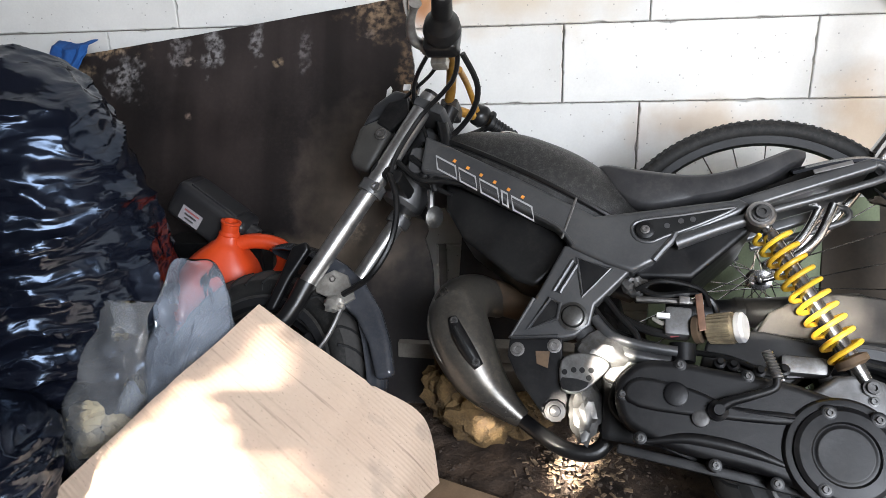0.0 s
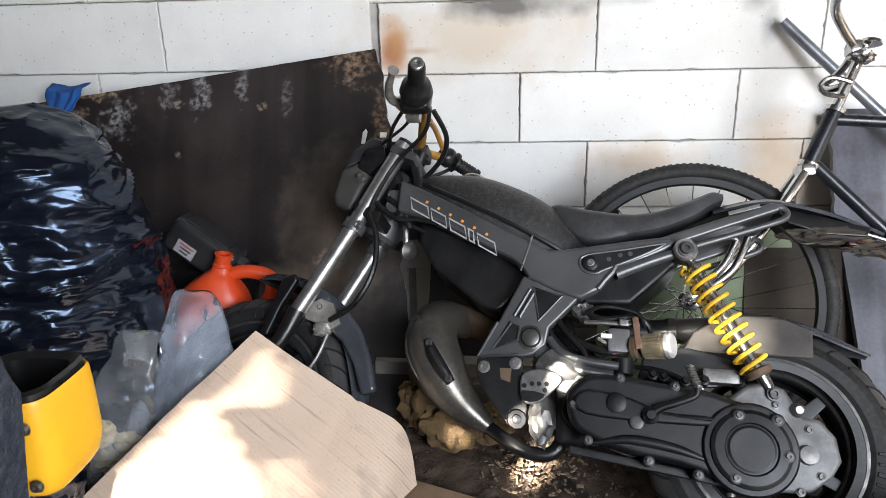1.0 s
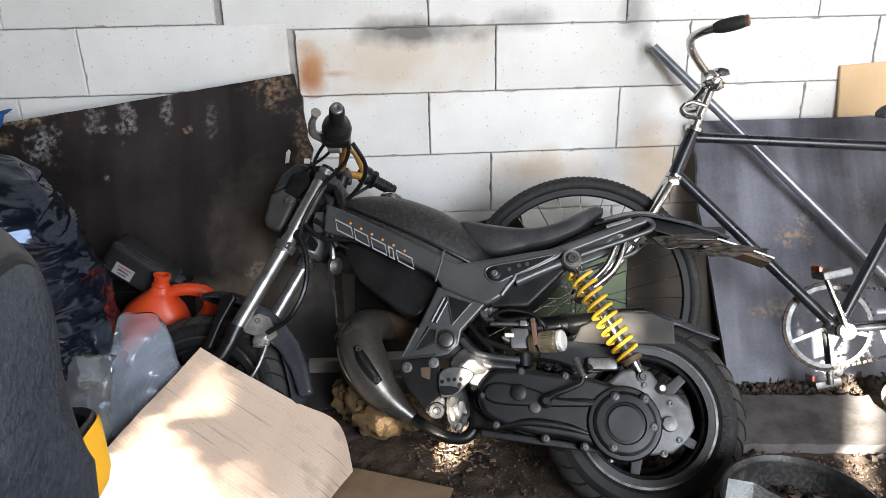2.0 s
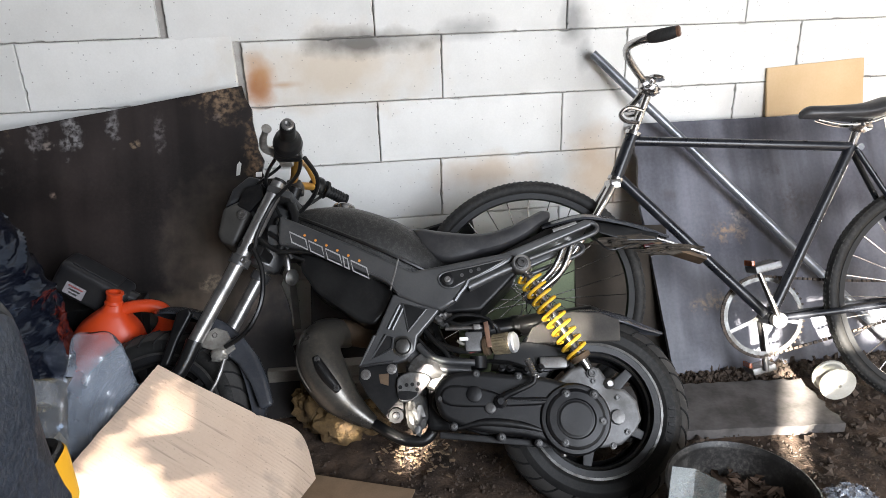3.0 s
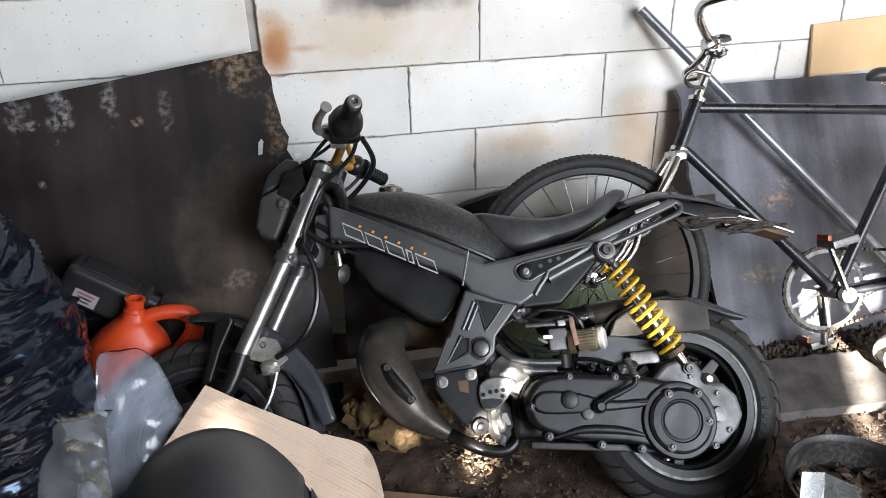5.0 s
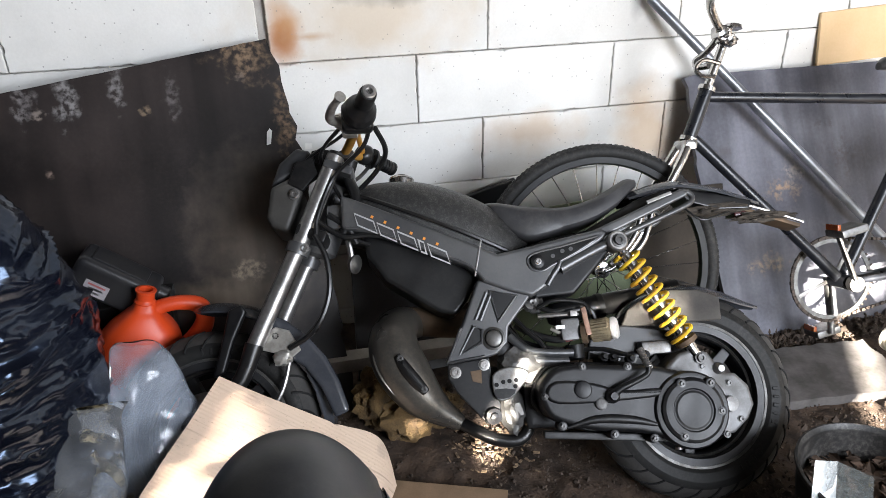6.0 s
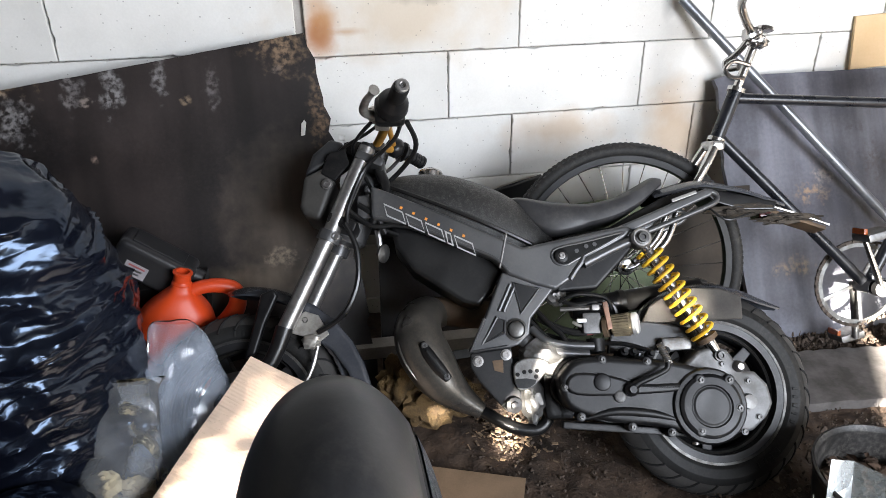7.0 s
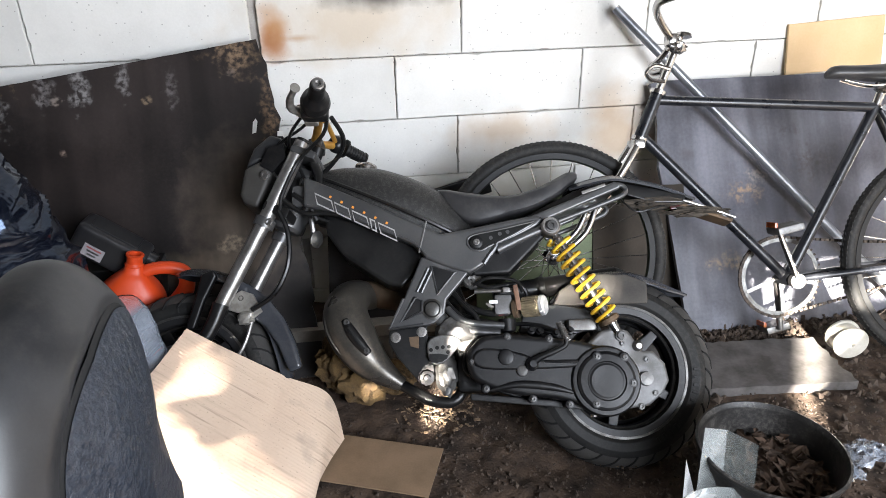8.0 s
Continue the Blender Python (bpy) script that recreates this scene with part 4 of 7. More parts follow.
    part("bracket_rib", tube([(-0.548, -0.1105, 0.190), (-0.584, -0.1105, 0.116), (-0.500, -0.1105, 0.124)], 0.004, 8, 1), M_SATIN, b)
    part("pivot_cap", lathe([(0, 0.026), (0.004, 0.026), (0.006, 0.021), (0.002, 0.0195), (0.003, 0.0185), (0.009, 0.018), (0.011, 0.015), (0.011, 0.002)], (-0.477, -0.108, 0.162), (0, -1, 0)), M_ZINC, b, "round steel pivot cap")
    part("peg_bracket", prism([(-0.584, 0.112), (-0.491, 0.122), (-0.488, 0.075), (-0.474, 0.016), (-0.482, -0.022), (-0.508, -0.020), (-0.566, 0.048), (-0.585, 0.082)], -0.116, -0.106, 0.004), M_CAST, b)
    part("peg_opening", prism([(-0.536, 0.094), (-0.511, 0.096), (-0.512, 0.066), (-0.532, 0.072)], -0.1175, -0.112, 0.001), M_RUSTPIPE, b)
    bolt(b, (-0.568, -0.116, 0.094), r=0.0095, material=M_STEEL)
    bolt(b, (-0.504, -0.116, 0.106), r=0.0095, material=M_STEEL)
    part("peg_mount", lathe([(0, 0.020), (0.012, 0.018), (0.014, 0.010), (0.020, 0.009), (0.022, 0.003)], (-0.494, -0.116, -0.004), (0.1, -1, -0.15), 10), M_CAST, b)
    # heat plate with a row of holes
    part("heat_plate", prism([(-0.490, 0.080), (-0.460, 0.097), (-0.424, 0.094), (-0.408, 0.079), (-0.424, 0.056), (-0.452, 0.030), (-0.484, 0.030)], -0.128, -0.120, 0.004, n=3, seg=3), M_ALLOY, b, "small alloy plate with round holes")
    part("plate_patch", prism([(-0.486, 0.052), (-0.440, 0.048), (-0.455, 0.032), (-0.483, 0.032)], -0.1286, -0.126, 0.001, n=2), M_CAST, b, "black lower half of the plate")
    # black discs laid on the plate for the dark inside the holes
    for x, z in ((-0.482, 0.061), (-0.467, 0.066), (-0.453, 0.067), (-0.438, 0.068), (-0.441, 0.055)):
        part("hole", lathe([(0, 0.0048), (0.001, 0.0048)], (x, -0.1287, z), (0, -1, 0), 12), M_GAP, b)
    # castings behind the brackets
    part("engine_casting", prism([(-0.425, 0.128), (-0.345, 0.128), (-0.330, 0.112), (-0.375, 0.082), (-0.398, 0.052), (-0.420, 0.060)], -0.104, -0.060, 0.008, seg=3), M_ALLOY, b, "bright dirty cast lug of the engine")
    part("casting_ring", lathe([(0, 0.014), (0.004, 0.014), (0.005, 0.008), (0.002, 0.006)], (-0.388, -0.104, 0.104), (0, -1, 0), 16), M_ALLOY, b)
    part("engine_mount", blob((0.045, 0.03, 0.035), 3, 0.3, 3, 7.0, at=(-0.425, -0.095, 0.105)), M_ALLOY, b)
    part("engine_mount", blob((0.03, 0.03, 0.05), 3, 0.3, 3, 9.0, at=(-0.445, -0.08, 0.005)), M_ALLOY, b)
    part("swing_arm", tube([(-0.47, -0.085, 0.155), (-0.43, -0.09, 0.115), (-0.37, -0.095, 0.105), (-0.31, -0.09, 0.10)], [0.02, 0.018, 0.016, 0.014], 10), M_SATIN, b)
    # box below the spar
    part("belly_box", prism([(-0.757, 0.430), (-0.748, 0.372), (-0.706, 0.311), (-0.590, 0.232), (-0.552, 0.222), (-0.522, 0.254), (-0.497, 0.305), (-0.509, 0.336), (-0.577, 0.368)], -0.070, 0.070, 0.012, seg=4), M_BLACK, b, "black storage box below the frame")
    # engine
    cover = [(-0.397, 0.045), (-0.382, 0.070), (-0.355, 0.088), (-0.304, 0.092), (-0.226, 0.084), (-0.143, 0.076), (-0.090, 0.062), (-0.025, 0.045), (0.004, 0.010), (0.006, -0.040), (-0.020, -0.080), (-0.060, -0.092),
             (-0.115, -0.082), (-0.190, -0.062), (-0.290, -0.048), (-0.361, -0.026), (-0.390, 0.000)]
    part("engine_cover", prism(cover, -0.168, -0.085, 0.014, n=3, seg=4), M_CAST, b, "scuffed black belt-drive cover")
    part("cover_ridge", prism([(-0.36, 0.060), (-0.28, 0.050), (-0.22, 0.030), (-0.13, 0.028), (-0.13, 0.012), (-0.25, 0.008), (-0.36, 0.012), (-0.385, 0.035)], -0.174, -0.160, 0.007, n=3, seg=3), M_CAST, b)
    part("cover_ridge", tube([(-0.345, -0.164, -0.038), (-0.28, -0.164, -0.026), (-0.20, -0.164, -0.034), (-0.135, -0.164, -0.052)], [0.004, 0.010, 0.010, 0.004], 10), M_CAST, b)
    part("cover_rim", tube([(x, -0.112, z) for x, z in cover[::2]], 0.006, 8, 4, closed=True), M_CAST, b)
    part("inspection_plug", lathe([(0, 0.019), (0.006, 0.019), (0.008, 0.016), (0.008, 0.002)], (-0.305, -0.170, 0.038), (0, -1, 0)), M_CAST, b)
    part("lid_ring", lathe([(0, 0.083), (0.008, 0.082), (0.012, 0.078), (0.013, 0.068)], (-0.072, -0.162, -0.023), (0, -1, 0), 48), M_CAST, b)
    part("clutch_lid", lathe([(0, 0.070), (0.008, 0.068), (0.011, 0.062), (0.012, 0.046), (0.009, 0.043), (0.009, 0.040), (0.0105, 0.038), (0.0105, 0.002)], (-0.072, -0.172, -0.023), (0, -1, 0), 48), M_CAST, b, "round black clutch lid with a sunk centre")
    for x, z in ((-0.092, 0.034), (-0.013, -0.029), (-0.100, -0.074), (-0.028, 0.031)):
        part("lid_lug", lathe([(0, 0.013), (0.020, 0.012), (0.022, 0.009)], (x, -0.162, z), (0, -1, 0), 14), M_CAST, b)
        bolt(b, (x, -0.183, z), r=0.0055)
    for x, z in ((-0.355, -0.034), (-0.300, 0.086), (-0.385, 0.030), (-0.245, -0.060), (-0.16, -0.075), (-0.20, 0.078)):
        part("cover_lug", lathe([(0, 0.011), (0.030, 0.010), (0.031, 0.007)], (x, -0.138, z), (0, -1, 0), 12), M_CAST, b)
        bolt(b, (x, -0.169, z), r=0.005)
    part("cover_boss", lathe([(0, 0.014), (0.006, 0.013), (0.008, 0.008)], (-0.268, -0.168, 0.006), (0, -1, 0), 14), M_BOLT, b)
    part("lower_flange", box((0, 0, 0), (0.30, 0.03, 0.016), 0.004, m=Matrix.Translation((-0.24, -0.120, -0.068)) @ Matrix.Rotation(radians(6), 4, "Y")), M_CAST, b)
    part("gear_case", prism([(-0.065, 0.098), (-0.030, 0.106), (0.002, 0.096), (0.033, 0.048), (0.060, 0.045), (0.086, 0.016), (0.093, -0.026), (0.076, -0.055), (0.041, -0.084), (-0.007, -0.090), (-0.10, -0.05), (-0.11, 0.06)], -0.125, -0.055, 0.009, seg=3), M_GEARCASE, b, "dirty cast alloy gear case")
    part("gear_boss", lathe([(0, 0.018), (0.012, 0.016), (0.014, 0.004)], (0.035, -0.125, -0.020), (0, -1, 0), 16), M_ALLOY, b)
    part("axle_nut", lathe([(0, 0.014), (0.010, 0.013), (0.020, 0.007), (0.020, 0.001)], (0.022, -0.120, 0.058), (0, -1, 0), 12), M_STEEL, b)
    for x, z in ((0.056, -0.055), (0.02, -0.085), (0.04, 0.025), (-0.015, 0.065)):
        bolt(b, (x, -0.125, z), r=0.006)
    part("crankcase", box((-0.30, -0.03, 0.02), (0.24, 0.13, 0.13), 0.02), M_CAST, b)
    part("cylinder", box((-0.45, -0.01, 0.055), (0.11, 0.10, 0.09), 0.012), M_CAST, b)
    part("drain_bolt", lathe([(0, 0.008), (0.006, 0.008), (0.007, 0.003)], (-0.10, -0.14, -0.10), (0, 0, -1), 10), M_STEEL, b)
    # starter lever with a ribbed end
    part("kick_lever", tube([(-0.244, -0.180, 0.022), (-0.228, -0.186, 0.034), (-0.200, -0.190, 0.045), (-0.168, -0.192, 0.060), (-0.164, -0.193, 0.075)], [0.011, 0.008, 0.0065, 0.006, 0.006], 10), M_CAST, b)
    part("kick_hub", lathe([(0, 0.016), (0.012, 0.015), (0.016, 0.009), (0.022, 0.008)], (-0.244, -0.172, 0.020), (0, -1, 0), 16), M_CAST, b)
    bm = bmesh.new()
    pts = []
    for k in range(9 * 10 + 1):
        t = k / 90
        pts.append((-0.162 - 0.016 * t + 0.0068 * math.cos(2 * math.pi * 9 * t), -0.193 + 0.0068 * math.sin(2 * math.pi * 9 * t), 0.074 + 0.040 * t))
    tube(pts, 0.0022, 6, 1, bm)
    tube([(-0.162, -0.193, 0.070), (-0.178, -0.193, 0.116)], 0.005, 8, 1, bm)
    part("kick_pedal", bm, M_STEEL, b, "ribbed steel pedal of the kick lever")
    # shock absorber
    st, sb = Vector((-0.174, -0.118, 0.361)), Vector((-0.018, -0.118, 0.084))
    d = sb - st
    part("shock_body", lathe([(0.0, 0.010), (0.03, 0.010), (0.035, 0.014), (0.20, 0.014), (0.27, 0.016), (d.length, 0.011)], st, d, 20), M_CHROME, b)
    u = d.normalized().orthogonal()
    v = d.normalized().cross(u)
    pts = []
    turns = 10.5
    for k in range(int(turns * 16) + 1):
        t = k / (turns * 16)
        a = 2 * math.pi * turns * t
        pts.append(st + d * (0.10 + 0.74 * t) + (u * math.cos(a) + v * math.sin(a)) * 0.0212)
    part("spring", tube(pts, 0.0042, 8, 1), M_YELLOW, b, "yellow coil spring")
    part("spring_cup", lathe([(0, 0.014), (0.004, 0.026), (0.014, 0.026), (0.018, 0.016)], st + d * 0.825, d, 20), M_RUSTPIPE, b)
    part("shock_eye", lathe([(-0.02, 0.020), (-0.016, 0.024), (0.016, 0.024), (0.02, 0.020)], st, (0, 1, 0), 20), M_STEEL, b)
    part("shock_eye", lathe([(-0.012, 0.013), (0.012, 0.013)], sb, (0, 1, 0), 16), M_STEEL, b)
    bolt(b, st + Vector((0, -0.02, 0)), r=0.012, h=0.010)
    bolt(b, sb + Vector((0, -0.012, 0)), r=0.010, h=0.008)
    part("shock_lug", prism([(-0.055, 0.098), (-0.030, 0.088), (0.0, 0.055), (0.012, 0.020), (-0.03, 0.03), (-0.05, 0.07)], -0.122, -0.108, 0.004), M_ALLOY, b)
    # hugger
    part("rear_hugger", curved_guard([(-0.205, 0.10), (-0.175, 0.175), (-0.12, 0.228), (-0.05, 0.256), (0.02, 0.262), (0.09, 0.246), (0.145, 0.222), (0.20, 0.198)], [0.055, 0.062, 0.064, 0.064, 0.062, 0.055, 0.04, 0.012], 0.004, 0.45), M_GUARD, b, "dusty black mudguard over the rear tyre")
    part("hugger_side", prism([(-0.172, 0.166), (-0.150, 0.206), (-0.105, 0.234), (-0.047, 0.247), (0.025, 0.243), (0.075, 0.222), (0.073, 0.168), (-0.05, 0.168)], -0.072, -0.060, 0.005, seg=3), M_DUSTGUARD, b, "side of the rear mudguard caked with pale dust")
    part("inner_guard", prism([(-0.26, 0.10), (-0.245, 0.165), (-0.16, 0.172), (-0.04, 0.150), (-0.06, 0.105), (-0.12, 0.095)], -0.074, -0.060, 0.005), M_BLACK, b)
    part("silencer", lathe([(0, 0.022), (0.01, 0.028), (0.12, 0.028), (0.125, 0.031), (0.14, 0.031), (0.145, 0.028), (0.34, 0.03), (0.36, 0.02)], (-0.31, 0.055, 0.215), (1, 0, 0.12), 24), M_BLACK, b, "black silencer")
    # carburettor and air filter
    part("filter_pleats", lathe([(0, 0.024), (0.012, 0.025), (0.048, 0.023), (0.052, 0.018)], (-0.205, -0.118, 0.165), (-1, 0.50, -0.05), 40), M_FILTER, b, "brown pleated air filter")
    bm = bmesh.new()
    ax = Vector((-1, 0.50, -0.05)).normalized()
    pu = ax.orthogonal().normalized()
    pv = ax.cross(pu)
    for k in range(22):
        w = 2 * math.pi * k / 22
        q = pu * math.cos(w) + pv * math.sin(w)
        tube([Vector((-0.205, -0.118, 0.165)) + ax * 0.01 + q * 0.025, Vector((-0.205, -0.118, 0.165)) + ax * 0.048 + q * 0.0235], 0.0022, 5, 1, bm)
    part("pleat", bm, M_FILTER, b)
    part("filter_cap", lathe([(-0.008, 0.002), (-0.008, 0.021), (-0.004, 0.0255), (0.004, 0.026), (0.008, 0.022)], (-0.203, -0.1185, 0.165), ax, 32), M_SILVER, b, "bright metal end cap of the air filter")
    part("carburettor", box((-0.300, -0.085, 0.170), (0.045, 0.055, 0.050), 0.008), M_GEARCASE, b)
    part("clamp_ring", lathe([(0, 0.024), (0.010, 0.024)], (-0.262, -0.104, 0.160), ax, 20), M_RUSTPIPE, b)
    part("carb_bowl", lathe([(0, 0.022), (0.03, 0.022), (0.035, 0.012)], (-0.29, -0.085, 0.135), (0, 0, -1), 16), M_CAST, b)
    part("fuel_tap", blob((0.022, 0.016, 0.02), 3, 0.35, 3, 12.0, at=(-0.375, -0.085, 0.232)), M_ALLOY, b)
    for pth, r, mt in ([[(-0.39, -0.09, 0.245), (-0.34, -0.10, 0.215), (-0.27, -0.10, 0.222), (-0.24, -0.09, 0.205), (-0.235, -0.09, 0.16)], 0.006, M_BLACK],
                       [[(-0.42, -0.08, 0.19), (-0.38, -0.09, 0.165), (-0.33, -0.09, 0.15), (-0.28, -0.09, 0.155)], 0.008, M_BLACK],
                       [[(-0.37, -0.10, 0.205), (-0.32, -0.105, 0.205), (-0.26, -0.105, 0.205)], 0.0055, M_STEEL],
                       [[(-0.40, -0.07, 0.15), (-0.36, -0.085, 0.135), (-0.30, -0.08, 0.125), (-0.22, -0.08, 0.12), (-0.16, -0.085, 0.10)], 0.005, M_BLACK],
                       [[(-0.44, -0.09, 0.26), (-0.45, -0.095, 0.20), (-0.40, -0.09, 0.14), (-0.36, -0.09, 0.12)], 0.005, M_BLACK],
                       [[(-0.34, -0.09, 0.175), (-0.325, -0.10, 0.165), (-0.31, -0.10, 0.17)], 0.004, M_WHITE],
                       [[(-0.31, -0.095, 0.145), (-0.29, -0.105, 0.15), (-0.275, -0.10, 0.165)], 0.003, M_BARS]):
        part("hose", tube(pth, r, 8), mt, b)
    part("hose", tube([(-0.44, -0.10, 0.165), (-0.41, -0.108, 0.135), (-0.36, -0.108, 0.122), (-0.30, -0.105, 0.118)], 0.009, 10), M_SATIN, b)
    part("hose", tube([(-0.43, -0.09, 0.215), (-0.40, -0.10, 0.175), (-0.37, -0.10, 0.145), (-0.36, -0.10, 0.12)], 0.006, 8), M_BLACK, b)
    part("plug_lead", tube([(-0.372, -0.10, 0.222), (-0.34, -0.112, 0.236), (-0.30, -0.112, 0.236), (-0.262, -0.108, 0.226), (-0.25, -0.105, 0.20)], 0.0045, 8), M_BLACK, b)
    part("connector", box((-0.325, -0.112, 0.176), (0.022, 0.012, 0.009), 0.002), M_CHALK, b, "white cable connector")
    part("throttle_lever", prism([(-0.276, 0.215), (-0.264, 0.219), (-0.256, 0.155), (-0.268, 0.152)], -0.122, -0.116, 0.002), M_COPPER, b, "bent brown metal bracket")
    part("small_clip", box((-0.292, -0.115, 0.205), (0.018, 0.010, 0.014), 0.003), M_STEEL, b)
    for x, z in ((-0.215, 0.098), (-0.175, 0.092), (-0.14, 0.098), (-0.235, 0.10)):
        part("stud", lathe([(0, 0.010), (0.02, 0.010), (0.022, 0.006), (0.03, 0.005)], (x, -0.105, z), (0, -1, 0.15), 10), M_CAST, b)
    part("lug_plate", box((-0.105, -0.085, 0.115), (0.07, 0.04, 0.03), 0.008), M_ALLOY, b)
    # exhaust
    body = [(-0.640, 0.060, 0.218), (-0.676, 0.012, 0.216), (-0.697, -0.030, 0.190), (-0.698, -0.055, 0.148), (-0.677, -0.060, 0.098), (-0.645, -0.052, 0.050), (-0.605, -0.042, 0.012), (-0.558, -0.034, -0.020)]
    girth = [0.034, 0.043, 0.053, 0.059, 0.059, 0.050, 0.034, 0.018]
    part("expansion_chamber", tube(body, girth, 32, 6), M_PIPE, b, "fat dusty exhaust expansion chamber")
    part("weld_seam", tube([(x - 0.80 * r, y - 0.62 * r, z - 0.25 * r) for (x, y, z), r in zip(body[1:], girth[1:])], 0.0028, 6, 5), M_PIPE, b)
    part("exhaust_pipe", tube([(-0.565, -0.034, -0.016), (-0.514, -0.055, -0.046), (-0.475, -0.06, -0.063), (-0.430, -0.06, -0.064), (-0.405, -0.058, -0.035), (-0.402, -0.055, 0.027)], 0.0145, 14), M_BLACK, b)
    part("exhaust_rear", tube([(-0.660, 0.03, 0.225), (-0.62, 0.06, 0.222), (-0.56, 0.07, 0.215), (-0.48, 0.07, 0.21)], [0.034, 0.036, 0.036, 0.034], 18), M_RUSTPIPE, b, "rusty pipe behind the expansion chamber")
    part("chamber_plate", tube([(-0.694, -0.112, 0.140), (-0.678, -0.117, 0.112), (-0.656, -0.114, 0.082), (-0.636, -0.104, 0.058)], [0.010, 0.014, 0.014, 0.010], 12, 4), M_CAST, b)
    part("plate_bridge", tube([(-0.683, -0.129, 0.122), (-0.662, -0.128, 0.090), (-0.645, -0.119, 0.070)], 0.004, 8, 4), M_GAP, b)
    bolt(b, (-0.688, -0.124, 0.134), r=0.006)
    bolt(b, (-0.640, -0.116, 0.064), r=0.006)
    # fork
    for y in (-0.108, 0.078):
        leg = "fork_leg"
        part(leg, tube([(-0.806, y, 0.606), (-0.905, y, 0.380)], 0.0198, 20, 1), M_FORK, b, "chrome fork tube")
        part("fork_slider", tube([(-0.897, y, 0.400), (-1.003, y, 0.180)], [0.0185, 0.0185], 20, 1), M_FORK, b, "scratched chrome fork slider")
        part("fork_foot", tube([(-1.001, y, 0.188), (-1.029, y, 0.117), (-1.085, y, 0.045), (-1.100, y, 0.0)], [0.021, 0.018, 0.020, 0.022], 14, 3), M_BLACK, b)
        part("fork_clamp", lathe([(-0.012, 0.022), (-0.012, 0.027), (0.012, 0.027), (0.012, 0.022)], (-0.899, y, 0.393), (0.41, 0, 0.91), 20), M_SATIN, b)
        part("fork_cap", lathe([(0, 0.018), (0.006, 0.018), (0.008, 0.012)], (-0.805, y, 0.608), (0.39, 0, 0.92), 16), M_BLACK, b)
    bolt(b, (-0.884, -0.126, 0.390), r=0.009, h=0.008, material=M_STEEL)
    part("upper_yoke", box((0, 0, 0), (0.07, 0.23, 0.022), 0.008, m=Matrix.Translation((-0.80, -0.015, 0.575)) @ Matrix.Rotation(radians(22), 4, "Y")), M_SATIN, b)
    part("lower_yoke", box((0, 0, 0), (0.07, 0.22, 0.028), 0.008, m=Matrix.Translation((-0.868, -0.015, 0.425)) @ Matrix.Rotation(radians(22), 4, "Y")), M_BLACK, b)
    # front mudguard and its stays
    part("front_guard", curved_guard([(-1.160, 0.285), (-1.135, 0.292), (-1.09, 0.296), (-1.02, 0.282), (-0.955, 0.245), (-0.905, 0.190), (-0.868, 0.125), (-0.845, 0.050), (-0.838, -0.005)], [0.012, 0.045, 0.06, 0.062, 0.062, 0.062, 0.06, 0.055, 0.045], 0.004, 0.4), M_GUARD, b, "black front mudguard")
    part("guard_fin", prism([(-1.061, 0.268), (-1.031, 0.280), (-1.022, 0.262), (-1.050, 0.200), (-1.071, 0.130), (-1.097, 0.122), (-1.075, 0.203)], -0.092, -0.072, 0.008, seg=4), M_CAST, b)
    part("guard_flank", prism([(-0.985, 0.262), (-0.940, 0.240), (-0.895, 0.205), (-0.852, 0.152), (-0.826, 0.098), (-0.805, 0.029), (-0.838, 0.016), (-0.866, 0.083), (-0.900, 0.131), (-0.943, 0.162), (-0.990, 0.190)], -0.076, -0.046, 0.012, seg=4), M_GUARD, b, "smooth dark flank of the front mudguard")
    part("guard_stay", prism([(-0.96, 0.225), (-0.93, 0.215), (-0.905, 0.17), (-0.925, 0.155), (-0.99, 0.175), (-1.00, 0.20)], -0.084, -0.074, 0.003), M_LEVER, b)
    part("caliper", blob((0.022, 0.016, 0.018), 3, 0.3, 3, 5.0, at=(-0.945, -0.082, 0.155)), M_LEVER, b)
    bolt(b, (-0.960, -0.078, 0.205), r=0.008)
    bolt(b, (-0.873, -0.066, 0.125), r=0.007)
    part("brake_hose", tube([(-0.86, -0.13, 0.42), (-0.835, -0.125, 0.36), (-0.835, -0.12, 0.28), (-0.87, -0.11, 0.21), (-0.93, -0.085, 0.175)], 0.0065, 8), M_BLACK, b)
    part("wheel_cable", tube([(-0.93, -0.08, 0.15), (-0.95, -0.085, 0.08), (-1.0, -0.08, 0.02), (-1.06, -0.07, 0.0)], 0.005, 8), M_STEEL, b)
    # headlight
    part("headlight_shell", prism([(-0.960, 0.545), (-0.970, 0.474), (-0.960, 0.452), (-0.921, 0.436), (-0.904, 0.48), (-0.886, 0.53), (-0.906, 0.570)], -0.095, 0.075, 0.014, seg=3), M_SHELL, b, "faded dark headlight shell")
    part("headlight_visor", prism([(-0.961, 0.548), (-0.940, 0.603), (-0.898, 0.641), (-0.870, 0.632), (-0.855, 0.612), (-0.909, 0.573)], -0.085, 0.065, 0.012, seg=3), M_HOOD, b, "black curved visor")
    part("headlight_bracket", prism([(-0.92, 0.55), (-0.90, 0.60), (-0.86, 0.61), (-0.85, 0.57), (-0.885, 0.53)], -0.100, -0.085, 0.005), M_CAST, b)
    bolt(b, (-0.904, -0.098, 0.523), r=0.010, h=0.008, material=M_STEEL)
    # handlebar
    part("handlebar", tube([(-0.740, -0.285, 0.638), (-0.752, -0.17, 0.650), (-0.775, -0.07, 0.645), (-0.790, -0.01, 0.640), (-0.765, 0.06, 0.660), (-0.735, 0.100, 0.668), (-0.70, 0.130, 0.658)], 0.011, 12), M_GOLD, b, "ochre painted handlebar")
